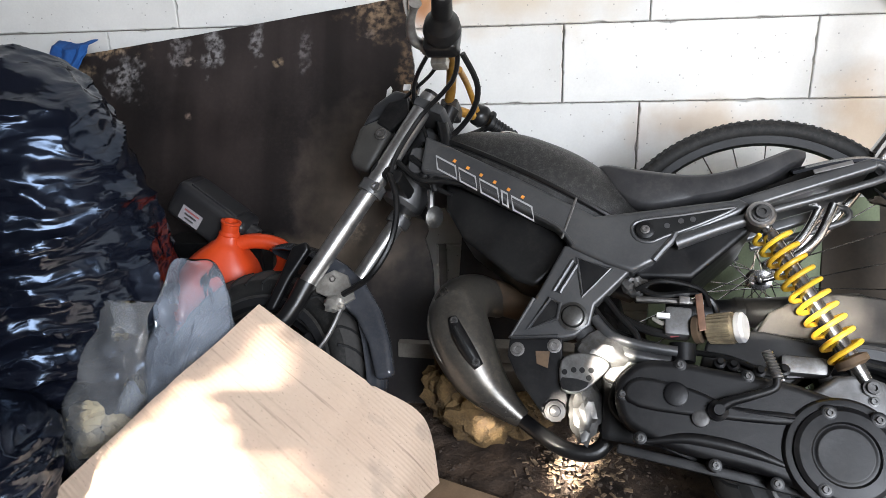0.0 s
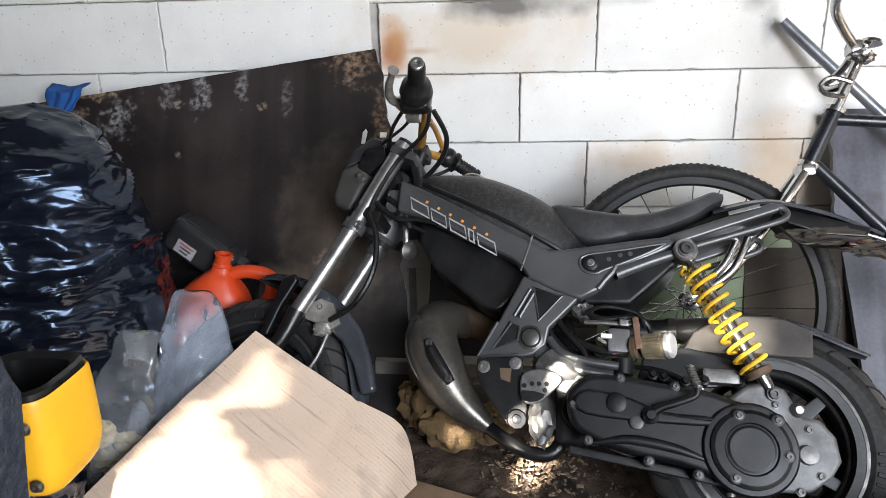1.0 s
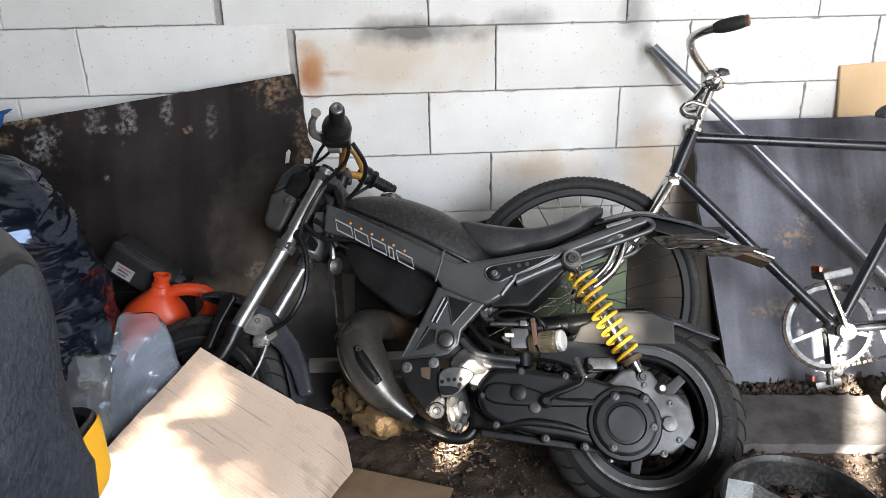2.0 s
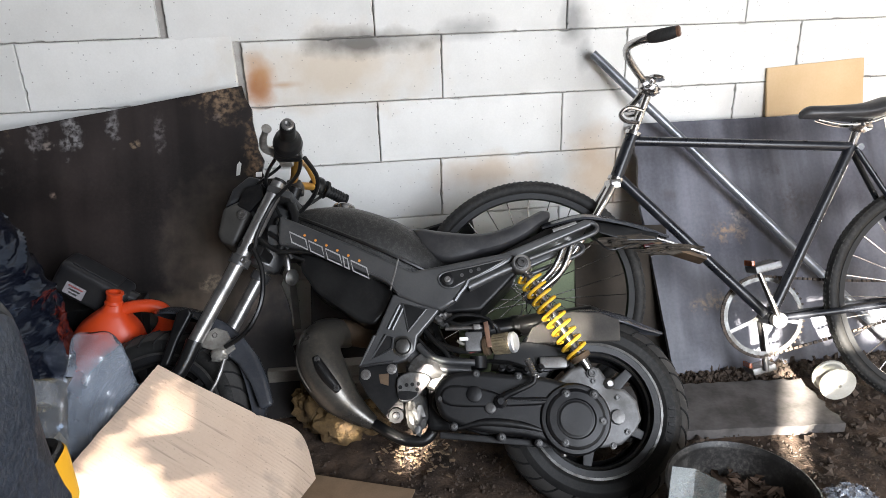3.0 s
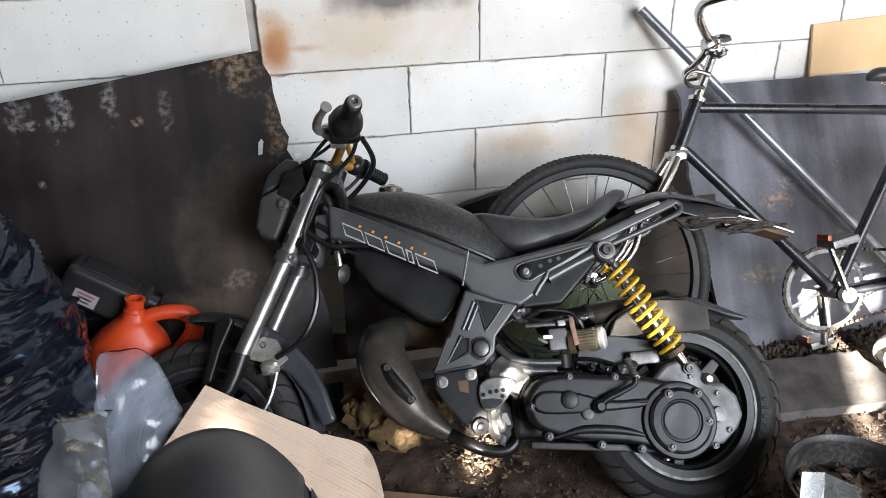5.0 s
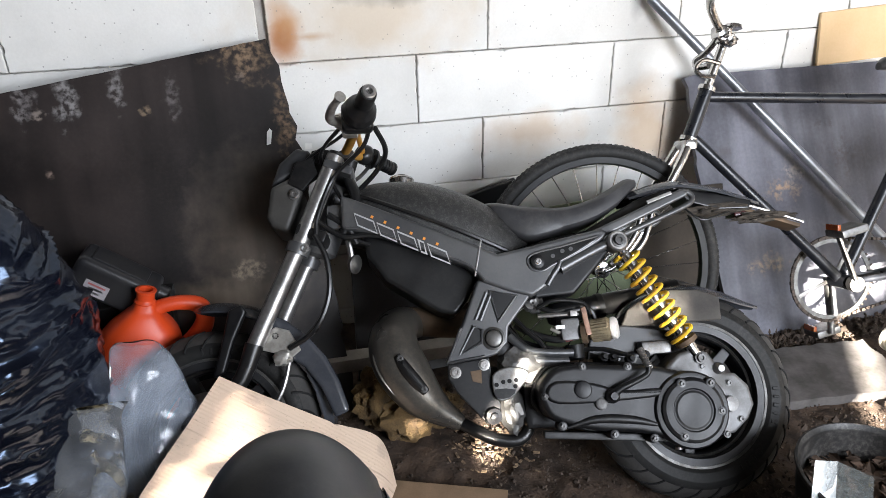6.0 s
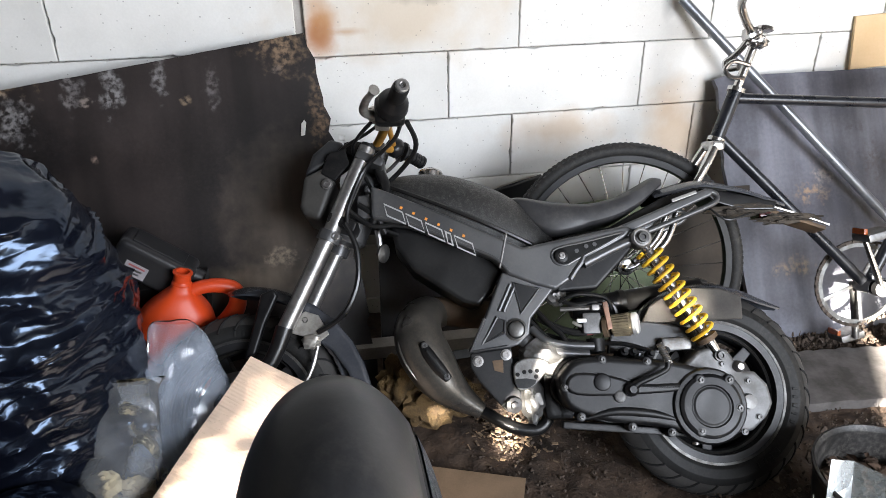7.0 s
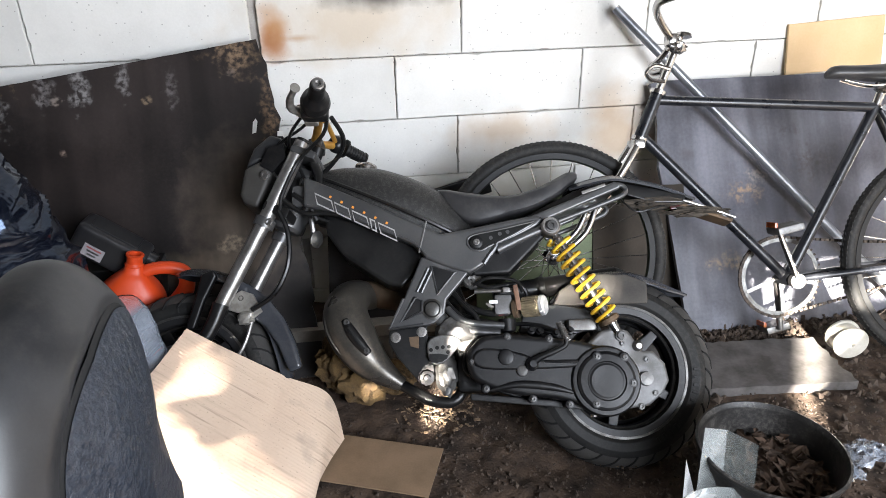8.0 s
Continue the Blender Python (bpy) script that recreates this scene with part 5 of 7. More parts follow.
    part("bar_brace", tube([(-0.745, -0.13, 0.657), (-0.755, -0.01, 0.690), (-0.745, 0.10, 0.666)], 0.007, 10), M_GOLD, b)
    part("grip", lathe([(0, 0.010), (0.0, 0.0160), (0.008, 0.018), (0.055, 0.019), (0.066, 0.024), (0.080, 0.032), (0.100, 0.036), (0.112, 0.034), (0.12, 0.02)], (-0.716, -0.390, 0.636), (-0.23, 0.97, 0.0), 24), M_GRIP, b, "black rubber grip")
    part("bar_end", lathe([(0, 0.0145), (0.005, 0.0145), (0.007, 0.012), (0.007, 0.007), (-0.004, 0.006), (-0.004, 0.001)], (-0.716, -0.390, 0.636), (0.23, -0.97, 0.0), 16), M_STEEL, b)
    part("switch_housing", box((-0.745, -0.265, 0.634), (0.066, 0.040, 0.062), 0.014, 3), M_BLACK, b)
    bm = lathe([(0, 0.011), (0.0, 0.028), (0.006, 0.028), (0.008, 0.017), (0.070, 0.0165), (0.072, 0.019), (0.078, 0.018), (0.079, 0.008)], (-0.728, 0.105, 0.666), (0.72, 0.65, -0.22), 20)
    part("grip", bm, M_GRIP, b, "black rubber grip")
    for k in range(6):
        c = Vector((-0.728, 0.105, 0.666)) + Vector((0.72, 0.65, -0.22)).normalized() * (0.016 + 0.009 * k)
        part("grip_rib", lathe([(-0.0018, 0.0168), (-0.001, 0.0185), (0.001, 0.0185), (0.0018, 0.0168)], c, (0.72, 0.65, -0.22), 16, cap=False), M_GRIP, b)
    part("switch_housing", blob((0.026, 0.022, 0.028), 2, 0.15, 3, 4.0, at=(-0.745, 0.090, 0.672)), M_BLACK, b)
    part("brake_lever", tube([(-0.772, -0.235, 0.636), (-0.800, -0.265, 0.634), (-0.795, -0.31, 0.636), (-0.780, -0.345, 0.640), (-0.772, -0.362, 0.642)], [0.012, 0.0105, 0.009, 0.0075, 0.012], 12), M_LEVER, b, "bare alloy brake lever")
    part("lever_mount", blob((0.022, 0.02, 0.018), 3, 0.25, 3, 6.0, at=(-0.778, -0.235, 0.640)), M_LEVER, b)
    part("mirror_clamp", box((-0.765, -0.20, 0.632), (0.034, 0.026, 0.030), 0.006), M_LEVER, b)
    part("ignition_lock", lathe([(0, 0.018), (0.03, 0.018), (0.034, 0.012), (0.034, 0.003)], (-0.785, -0.045, 0.585), (0.35, -0.15, 0.92), 20), M_CAST, b)
    part("bar_clamp", box((-0.786, -0.01, 0.628), (0.040, 0.060, 0.034), 0.008), M_BOLT, b)
    part("loom_wrap", tube([(-0.80, -0.09, 0.60), (-0.775, -0.08, 0.545), (-0.765, -0.085, 0.50), (-0.785, -0.09, 0.455), (-0.80, -0.10, 0.42)], [0.010, 0.013, 0.012, 0.012, 0.009], 10), M_BLACK, b, "taped wiring loom")
    part("cable", tube([(-0.775, -0.235, 0.635), (-0.82, -0.17, 0.615), (-0.84, -0.11, 0.60), (-0.82, -0.09, 0.55), (-0.79, -0.105, 0.49)], 0.0045, 8), M_BLACK, b)
    part("cable_tag", box((-0.868, -0.09, 0.640), (0.016, 0.004, 0.014), 0.001), M_CHALK, b, "small white cable tag")
    part("instrument", box((-0.845, -0.01, 0.625), (0.05, 0.09, 0.04), 0.012), M_BLACK, b)
    for pth, r in ([[(-0.72, -0.24, 0.63), (-0.74, -0.18, 0.60), (-0.81, -0.13, 0.55), (-0.85, -0.13, 0.46), (-0.855, -0.13, 0.42)], 0.005],
                   [[(-0.75, -0.22, 0.64), (-0.80, -0.15, 0.63), (-0.87, -0.09, 0.61), (-0.90, -0.04, 0.58)], 0.004],
                   [[(-0.71, -0.24, 0.62), (-0.69, -0.17, 0.59), (-0.72, -0.10, 0.56), (-0.80, -0.05, 0.50)], 0.006],
                   [[(-0.72, 0.13, 0.67), (-0.76, 0.05, 0.60), (-0.82, -0.06, 0.52), (-0.80, -0.09, 0.43), (-0.74, -0.07, 0.40)], 0.005],
                   [[(-0.85, -0.12, 0.45), (-0.80, -0.115, 0.415), (-0.75, -0.11, 0.415), (-0.70, -0.105, 0.41)], 0.006],
                   [[(-0.83, -0.10, 0.47), (-0.79, -0.10, 0.44), (-0.77, -0.09, 0.40)], 0.007]):
        part("cable", tube(pth, r, 8), M_BLACK, b)
    part("horn", lathe([(0, 0.010), (0.006, 0.021), (0.012, 0.023), (0.014, 0.019), (0.018, 0.008), (0.018, 0.002)], (-0.785, -0.045, 0.362), (0.80, -0.50, -0.25), 24), M_ZINC, b, "dull round metal horn")
    part("horn_stay", tube([(-0.79, -0.06, 0.415), (-0.785, -0.055, 0.38), (-0.788, -0.05, 0.355)], 0.007, 8), M_STEEL, b)
    return b


moped()


# ---- bicycle ----
def bicycle_wheel(bike, name, at, R, spokes, seed):
    e = empty(name)
    e.parent, e.location = bike, at
    prof = []
    for j in range(13):
        a = math.pi * (0.12 + 1.76 * j / 12)
        prof.append((0.020 * math.sin(a), R - 0.020 - 0.020 * math.cos(a)))
    part("tyre", lathe(prof, seg=72, cap=False), M_BIKE_TYRE, e, "dusty black knobbly tyre")
    bm = bmesh.new()
    for k in range(132):
        for q, (y, dr) in enumerate(((-0.013, -0.0055), (0.0, 0.0), (0.013, -0.0055))):
            a = 2 * math.pi * (k + (0.5 if q == 1 else 0)) / 132
            m = Matrix.Rotation(a, 4, "Y") @ Matrix.Translation((R + dr - 0.0008, y, 0))
            bmesh.ops.create_cube(bm, size=1, matrix=m @ Matrix.Diagonal((0.0034, 0.008, 0.0075, 1)))
    part("tread", bm, M_BIKE_TYRE, e, smooth=False)["kind"] = "stuff"
    part("rim", lathe([(-0.012, R - 0.052), (-0.014, R - 0.036), (-0.010, R - 0.034), (0, R - 0.040), (0.010, R - 0.034), (0.014, R - 0.036), (0.012, R - 0.052), (0, R - 0.056), (-0.012, R - 0.052)], seg=72, cap=False), M_BIKE_RIM, e)
    part("hub", lathe([(-0.052, 0.005), (-0.05, 0.010), (-0.036, 0.010), (-0.034, 0.022), (-0.028, 0.022), (-0.022, 0.012), (0.022, 0.012), (0.028, 0.022), (0.034, 0.022), (0.036, 0.010), (0.052, 0.005)], seg=20), M_CHROME, e)
    rng = random.Random(seed)
    for k in range(spokes):
        a = 2 * math.pi * k / spokes
        s = -1 if k % 2 else 1
        h = a + (0.9 if (k // 2) % 2 else -0.9)
        p0, p1 = Vector((0.02 * math.cos(h), s * 0.030, 0.02 * math.sin(h))), Vector(((R - 0.053) * math.cos(a), s * 0.004, (R - 0.053) * math.sin(a)))
        part("spoke", tube([p0, p1], 0.0014, 5, 1), M_CHROME, e)
    return e


def bicycle():
    b = empty("bicycle", lean_frame((0.403, -0.453, 0.328), -9, 20))
    tagged(b, "old black city bicycle with chrome handlebar, leaning behind the moped", "bicycle")
    bicycle_wheel(b, "front_wheel", (0, 0, 0), 0.345, 28, 1)
    bicycle_wheel(b, "rear_wheel", (1.215, 0, -0.02), 0.340, 28, 2)
    BB, HT, HB, SC = Vector((0.712, 0, -0.080)), Vector((0.316, 0, 0.480)), Vector((0.262, 0, 0.345)), Vector((0.958, 0, 0.425))
    RH = Vector((1.215, 0, -0.02))
    part("head_tube", tube([HT, HB], 0.019, 16, 1), M_FRAME, b)
    part("top_tube", tube([HT + (HB - HT) * 0.16, SC], 0.0145, 16, 1), M_FRAME, b)
    part("down_tube", tube([HB + (HT - HB) * 0.08, BB], 0.0155, 16, 1), M_FRAME, b)
    part("seat_tube", tube([SC, BB], 0.0155, 16, 1), M_FRAME, b)
    part("bottom_bracket", lathe([(-0.036, 0.021), (0.036, 0.021)], BB, (0, 1, 0), 20), M_FRAME, b)
    for s in (-1, 1):
        part("chain_stay", tube([BB + Vector((0.02, s * 0.02, 0)), RH + Vector((0, s * 0.058, 0))], 0.0095, 10, 1), M_FRAME, b)
        part("seat_stay", tube([SC + Vector((0.01, s * 0.014, -0.01)), RH + Vector((0, s * 0.058, 0))], 0.0085, 10, 1), M_FRAME, b)
        part("fork_blade", tube([Vector((0.245, s * 0.030, 0.325)), Vector((0.20, s * 0.045, 0.25)), Vector((0.09, s * 0.052, 0.08)), Vector((0.03, s * 0.054, 0.015)), Vector((0, s * 0.054, 0))], [0.013, 0.013, 0.010, 0.007, 0.006], 10), M_CHROME, b, "chrome fork blade")
    part("fork_crown", box((0.252, 0, 0.330), (0.035, 0.085, 0.028), 0.009), M_CHROME, b)
    part("head_ring", lathe([(-0.006, 0.024), (0.006, 0.024)], HT, HT - HB, 20), M_CHROME, b)
    part("head_ring", lathe([(-0.006, 0.024), (0.006, 0.024)], HB, HT - HB, 20), M_CHROME, b)
    part("stem", tube([HT, HT + (HT - HB).normalized() * 0.155], 0.012, 14, 1), M_CHROME, b, "chrome handlebar stem")
    part("stem_cap", lathe([(0, 0.006), (0.004, 0.012), (0.02, 0.012), (0.024, 0.004)], (0.372, 0, 0.625), (0.4, 0, 1), 14), M_CHROME, b)
    part("stem_lug", box((0.352, 0, 0.630), (0.03, 0.05, 0.034), 0.01), M_CHROME, b)
    part("handlebar", tube([(0.352, 0, 0.625), (0.338, -0.025, 0.640), (0.318, -0.045, 0.655), (0.283, -0.090, 0.683), (0.268, -0.140, 0.697), (0.278, -0.180, 0.700), (0.303, -0.210, 0.701), (0.345, -0.238, 0.703)], 0.011, 12), M_CHROME, b, "curved chrome handlebar")
    part("handlebar", tube([(0.352, 0, 0.625), (0.346, 0.030, 0.600), (0.330, 0.055, 0.578), (0.316, 0.068, 0.566), (0.318, 0.060, 0.548), (0.336, 0.030, 0.546)], 0.009, 12), M_CHROME, b, "curved chrome handlebar")
    part("grip", tube([(0.306, -0.212, 0.7012), (0.318, -0.221, 0.702), (0.338, -0.234, 0.703), (0.358, -0.245, 0.705), (0.368, -0.250, 0.706)], [0.0125, 0.0165, 0.0175, 0.0165, 0.0145], 14), M_BIKE_TYRE, b, "dark handlebar grip")
    part("grip_end", lathe([(0, 0.012), (0.004, 0.0145), (0.010, 0.0145), (0.013, 0.011), (0.013, 0.003)], (0.366, -0.249, 0.7057), (0.10, -0.055, 0.01), 16), M_COPPER, b, "brown metal grip end")
    part("bell", lathe([(0, 0.012), (0.006, 0.024), (0.014, 0.022), (0.020, 0.008)], (0.385, -0.01, 0.632), (0.2, 0, 1), 20), M_CHROME, b, "small chrome bell")
    part("brake_clamp", blob((0.028, 0.02, 0.018), 3, 0.3, 3, 8.0, at=(0.365, -0.02, 0.605)), M_CHROME, b)
    part("lamp_bracket", tube([(0.345, -0.015, 0.545), (0.30, -0.02, 0.555), (0.275, -0.02, 0.535), (0.29, -0.02, 0.515), (0.33, -0.015, 0.51)], 0.006, 8), M_CHROME, b)
    # saddle
    part("seat_post", tube([SC, SC + Vector((0.035, 0, 0.085))], 0.0125, 12, 1), M_CHROME, b)
    secs = []
    for x, z, w, h in spline([(0.812, 0.520, 0.012, 0.012), (0.835, 0.525, 0.024, 0.022), (0.90, 0.523, 0.032, 0.024), (0.98, 0.520, 0.060, 0.030), (1.04, 0.532, 0.085, 0.034), (1.075, 0.535, 0.070, 0.026)], 4):
        secs.append([Vector((x, w * math.copysign(abs(math.cos(a)) ** 0.8, math.cos(a)), z + h * math.sin(a) * (1.0 if math.sin(a) > 0 else 0.7))) for a in [2 * math.pi * j / 18 for j in range(18)]])
    part("saddle", loft(secs), M_SEAT, b, "black bicycle saddle")
    for s in (-1, 1):
        part("saddle_rail", tube([(0.86, s * 0.012, 0.505), (0.93, s * 0.02, 0.488), (1.0, s * 0.026, 0.492), (1.05, s * 0.04, 0.51)], 0.0035, 8), M_CHROME, b)
    part("saddle_clamp", blob((0.03, 0.024, 0.022), 3, 0.3, 3, 10.0, at=(0.985, -0.005, 0.485)), M_CHROME, b)
    part("seat_bolt", lathe([(-0.022, 0.010), (0.022, 0.010)], SC + Vector((0.018, 0, -0.004)), (0, 1, 0), 12), M_CHROME, b)
    # crank set on the near side and its twin
    yc = 0.040
    part("chainring", lathe([(-0.0015, 0.108), (-0.0015, 0.120), (0.0015, 0.120), (0.0015, 0.108), (-0.0015, 0.108)], BB + Vector((0, yc, 0)), (0, 1, 0), 48, cap=False), M_ZINC, b, "alloy chainring with five arms")
    for k in range(44):
        a = 2 * math.pi * k / 44
        part("tooth", box((0, 0, 0), (0.007, 0.003, 0.006), 0.0, m=Matrix.Translation(BB + Vector((0, yc, 0))) @ Matrix.Rotation(a, 4, "Y") @ Matrix.Translation((0.123, 0, 0))), M_CHAIN, b, smooth=False)
    for k in range(5):
        m = Matrix.Translation(BB + Vector((0, yc, 0))) @ Matrix.Rotation(2 * math.pi * k / 5 + 0.2, 4, "Y")
        part("ring_arm", box((0.063, 0, 0), (0.098, 0.004, 0.012), 0.0015, m=m), M_STEEL, b)
    up, dn = Vector((-0.068, 0, 0.160)), Vector((0.02, 0, -0.172))
    part("crank_arm", tube([BB + Vector((0, -0.062, 0)), BB + Vector((0, -0.070, 0)) + up], [0.0095, 0.007], 10, 1), M_CHROME, b)
    part("crank_boss", lathe([(-0.012, 0.018), (-0.010, 0.022), (0.010, 0.022), (0.012, 0.012)], BB + Vector((0, -0.058, 0)), (0, -1, 0), 20), M_STEEL, b)
    part("crank_arm", tube([BB + Vector((0, 0.062, 0)), BB + Vector((0, 0.070, 0)) + dn], [0.012, 0.009], 10, 1), M_ALLOY, b)
    for base, s in ((up, -1), (dn, 1)):
        c = BB + base + Vector((0.0, s * 0.115, 0.0))
        part("pedal", box(c, (0.075, 0.075, 0.022), 0.006, m=Matrix.Translation(c) @ Matrix.Rotation(radians(-14), 4, "Y") @ Matrix.Translation(-c)), M_ALLOY, b, "alloy pedal")
        part("reflector", box(c + Vector((-0.038, 0, 0.010)), (0.010, 0.050, 0.016), 0.002), M_AMBER, b, "amber pedal reflector")
    # chain: links round the front ring, and runs above and below
    bm = bmesh.new()
    for k in range(34):
        m = Matrix.Translation(BB + Vector((0, yc, 0))) @ Matrix.Rotation(math.pi / 2 + math.pi * (k + 0.5) / 34, 4, "Y") @ Matrix.Translation((0.125, 0, 0))
        bmesh.ops.create_cube(bm, size=1, matrix=m @ Matrix.Diagonal((0.009, 0.004 if k % 2 else 0.008, 0.011, 1)))
    part("chain", bm, M_CHAIN, b, "dry rusty chain", smooth=False)
    sp = 0.038
    for a0, a1 in ((BB + Vector((0, yc, 0.122)), RH + Vector((0, yc, sp))), (BB + Vector((0, yc, -0.122)), RH + Vector((0, yc, -sp)))):
        nlink = 34
        bm = bmesh.new()
        for k in range(nlink):
            p = a0.lerp(a1, (k + 0.5) / nlink) + Vector((0, 0, -0.006 * math.sin(math.pi * k / nlink)))
            d = (a1 - a0).normalized()
            m = Matrix.Translation(p) @ Matrix.Rotation(-math.atan2(d.z, d.x), 4, "Y")
            bmesh.ops.create_cube(bm, size=1, matrix=m @ Matrix.Diagonal((0.011, 0.004 if k % 2 else 0.008, 0.008, 1)))
        part("chain", bm, M_CHAIN, b, "dry rusty chain", smooth=False)
    part("sprocket", lathe([(-0.002, 0.04), (0.002, 0.04)], RH + Vector((0, yc, 0)), (0, 1, 0), 24), M_STEEL, b)
    return b


bicycle()


# ---- boards and bars along the wall ----
def leaning_board(name, outline, thick, base_y, slope, material, label, category, chip=None, seed=1):
    """A sheet with outline (x, height along the sheet), leaning back by its slope."""
    rng = random.Random(seed)
    pts = []
    k = len(outline)
    for i in range(k):
        a, c = Vector(outline[i]), Vector(outline[(i + 1) % k])
        n = max(2, int((c - a).length / 0.03))
        for j in range(n):
            p = a.lerp(c, j / n)
            q = 0.0007 if chip is None or i not in chip else 0.009
            pts.append((p.x + rng.uniform(-q, q), p.y + rng.uniform(-q, q)))
    ob = part(name, prism(pts, 0, thick, 0.0), material, smooth=False)
    ob.matrix_world = Matrix.Translation((0, base_y, 0)) @ Matrix.Rotation(-math.atan(slope), 4, "X")
    return tagged(ob, label, category)


S1 = 1 / math.cos(math.atan(0.435))
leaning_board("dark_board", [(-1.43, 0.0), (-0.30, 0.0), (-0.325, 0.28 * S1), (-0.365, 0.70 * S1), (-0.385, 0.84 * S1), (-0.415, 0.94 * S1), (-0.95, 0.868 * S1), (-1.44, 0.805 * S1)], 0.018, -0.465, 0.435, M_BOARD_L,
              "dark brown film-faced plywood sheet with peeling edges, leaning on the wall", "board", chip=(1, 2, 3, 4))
ob = part("paint_chip", prism([(-0.006, -0.022), (0.005, -0.018), (0.007, 0.016), (0.001, 0.023), (-0.006, 0.012)], 0, 0.002, 0.0), M_CHALK, smooth=False)
ob.matrix_world = Matrix.Translation((-0.441, -0.167, 0.706)) @ Matrix.Rotation(-math.atan(0.435), 4, "X") @ Matrix.Rotation(radians(8), 4, "Y")
tagged(ob, "white paint chip stuck to the dark board", "paint chip")
S2 = 1 / math.cos(math.atan(0.55))
ob = leaning_board("grey_board", [(0.03, 0.0), (0.95, 0.0), (0.95, 0.745 * S2), (0.0, 0.750 * S2), (0.0, 0.5)], 0.016, -0.462, 0.55, M_BOARD_R,
                   "scuffed dark grey film-faced sheet leaning on the wall", "board", chip=(3,))
ob.matrix_world = Matrix.Translation((0.860, 0, 0)) @ ob.matrix_world
ob = leaning_board("plywood_offcut", [(0.0, 0.0), (0.372, 0.016), (0.355, 0.19), (-0.012, 0.170)], 0.010, -0.030, 0.10, M_PLY, "small pale plywood offcut resting on the grey board", "board", seed=4)
ob.matrix_world = Matrix.Translation((1.375, 0, 0.742)) @ ob.matrix_world
ob = leaning_board("green_sheet", [(0.0, 0.0), (0.55, 0.0), (0.53, 0.47), (0.02, 0.44)], 0.008, -0.34, 0.25, M_GREEN, "dull green plastic sheet behind the bicycle wheel", "sheet", seed=6)
ob.matrix_world = Matrix.Translation((0.20, 0, 0)) @ ob.matrix_world
ob = leaning_board("brown_board", [(0.0, 0.0), (0.34, 0.0), (0.33, 0.46), (0.01, 0.47)], 0.010, -0.36, 0.30, M_BROWN, "dirty brown board leaning behind the bicycle wheel", "board", seed=8)
ob.matrix_world = Matrix.Translation((0.60, 0.0, 0)) @ ob.matrix_world
ob = leaning_board("black_panel", [(0.0, 0.0), (0.30, 0.0), (0.28, 0.52), (0.03, 0.55)], 0.012, -0.34, 0.42, M_BOARD_L, "dark panel leaning behind the moped", "board", seed=9)
ob.matrix_world = Matrix.Translation((-0.28, 0, 0)) @ ob.matrix_world
tagged(part("wall_slat_offcut", box((0, 0, 0), (0.30, 0.02, 0.07), 0.004, m=Matrix.Translation((0.16, -0.045, 0.395)) @ Matrix.Rotation(radians(-14), 4, "Y")), M_BLACK), "short dark slat leaning on the wall behind the seat", "slat")
tagged(part("floor_bar", box((0, 0, 0), (0.46, 0.05, 0.04), 0.004, m=Matrix.Translation((-0.17, -0.40, 0.115)) @ Matrix.Rotation(radians(1.5), 4, "Y")), M_GREYBAR), "grey timber bar lying along the foot of the board", "timber")
tagged(part("timber_offcut", box((-0.17, -0.41, 0.045), (0.16, 0.09, 0.09), 0.006), M_GREYBAR), "short timber block carrying the grey bar", "timber")
ROD_A, ROD_B = Vector((0.716, -0.035, 0.988)), Vector((1.70, -0.505, 0.0))
bm = bmesh.new()
u = (ROD_B - ROD_A).normalized()
lathe([(0, 0.010), (0.0, 0.0145), ((ROD_B - ROD_A).length, 0.0145)], ROD_A, u, 16, bm)
tagged(part("steel_tube", bm, M_TUBE), "thin grey steel tube leaning on the wall", "tube")


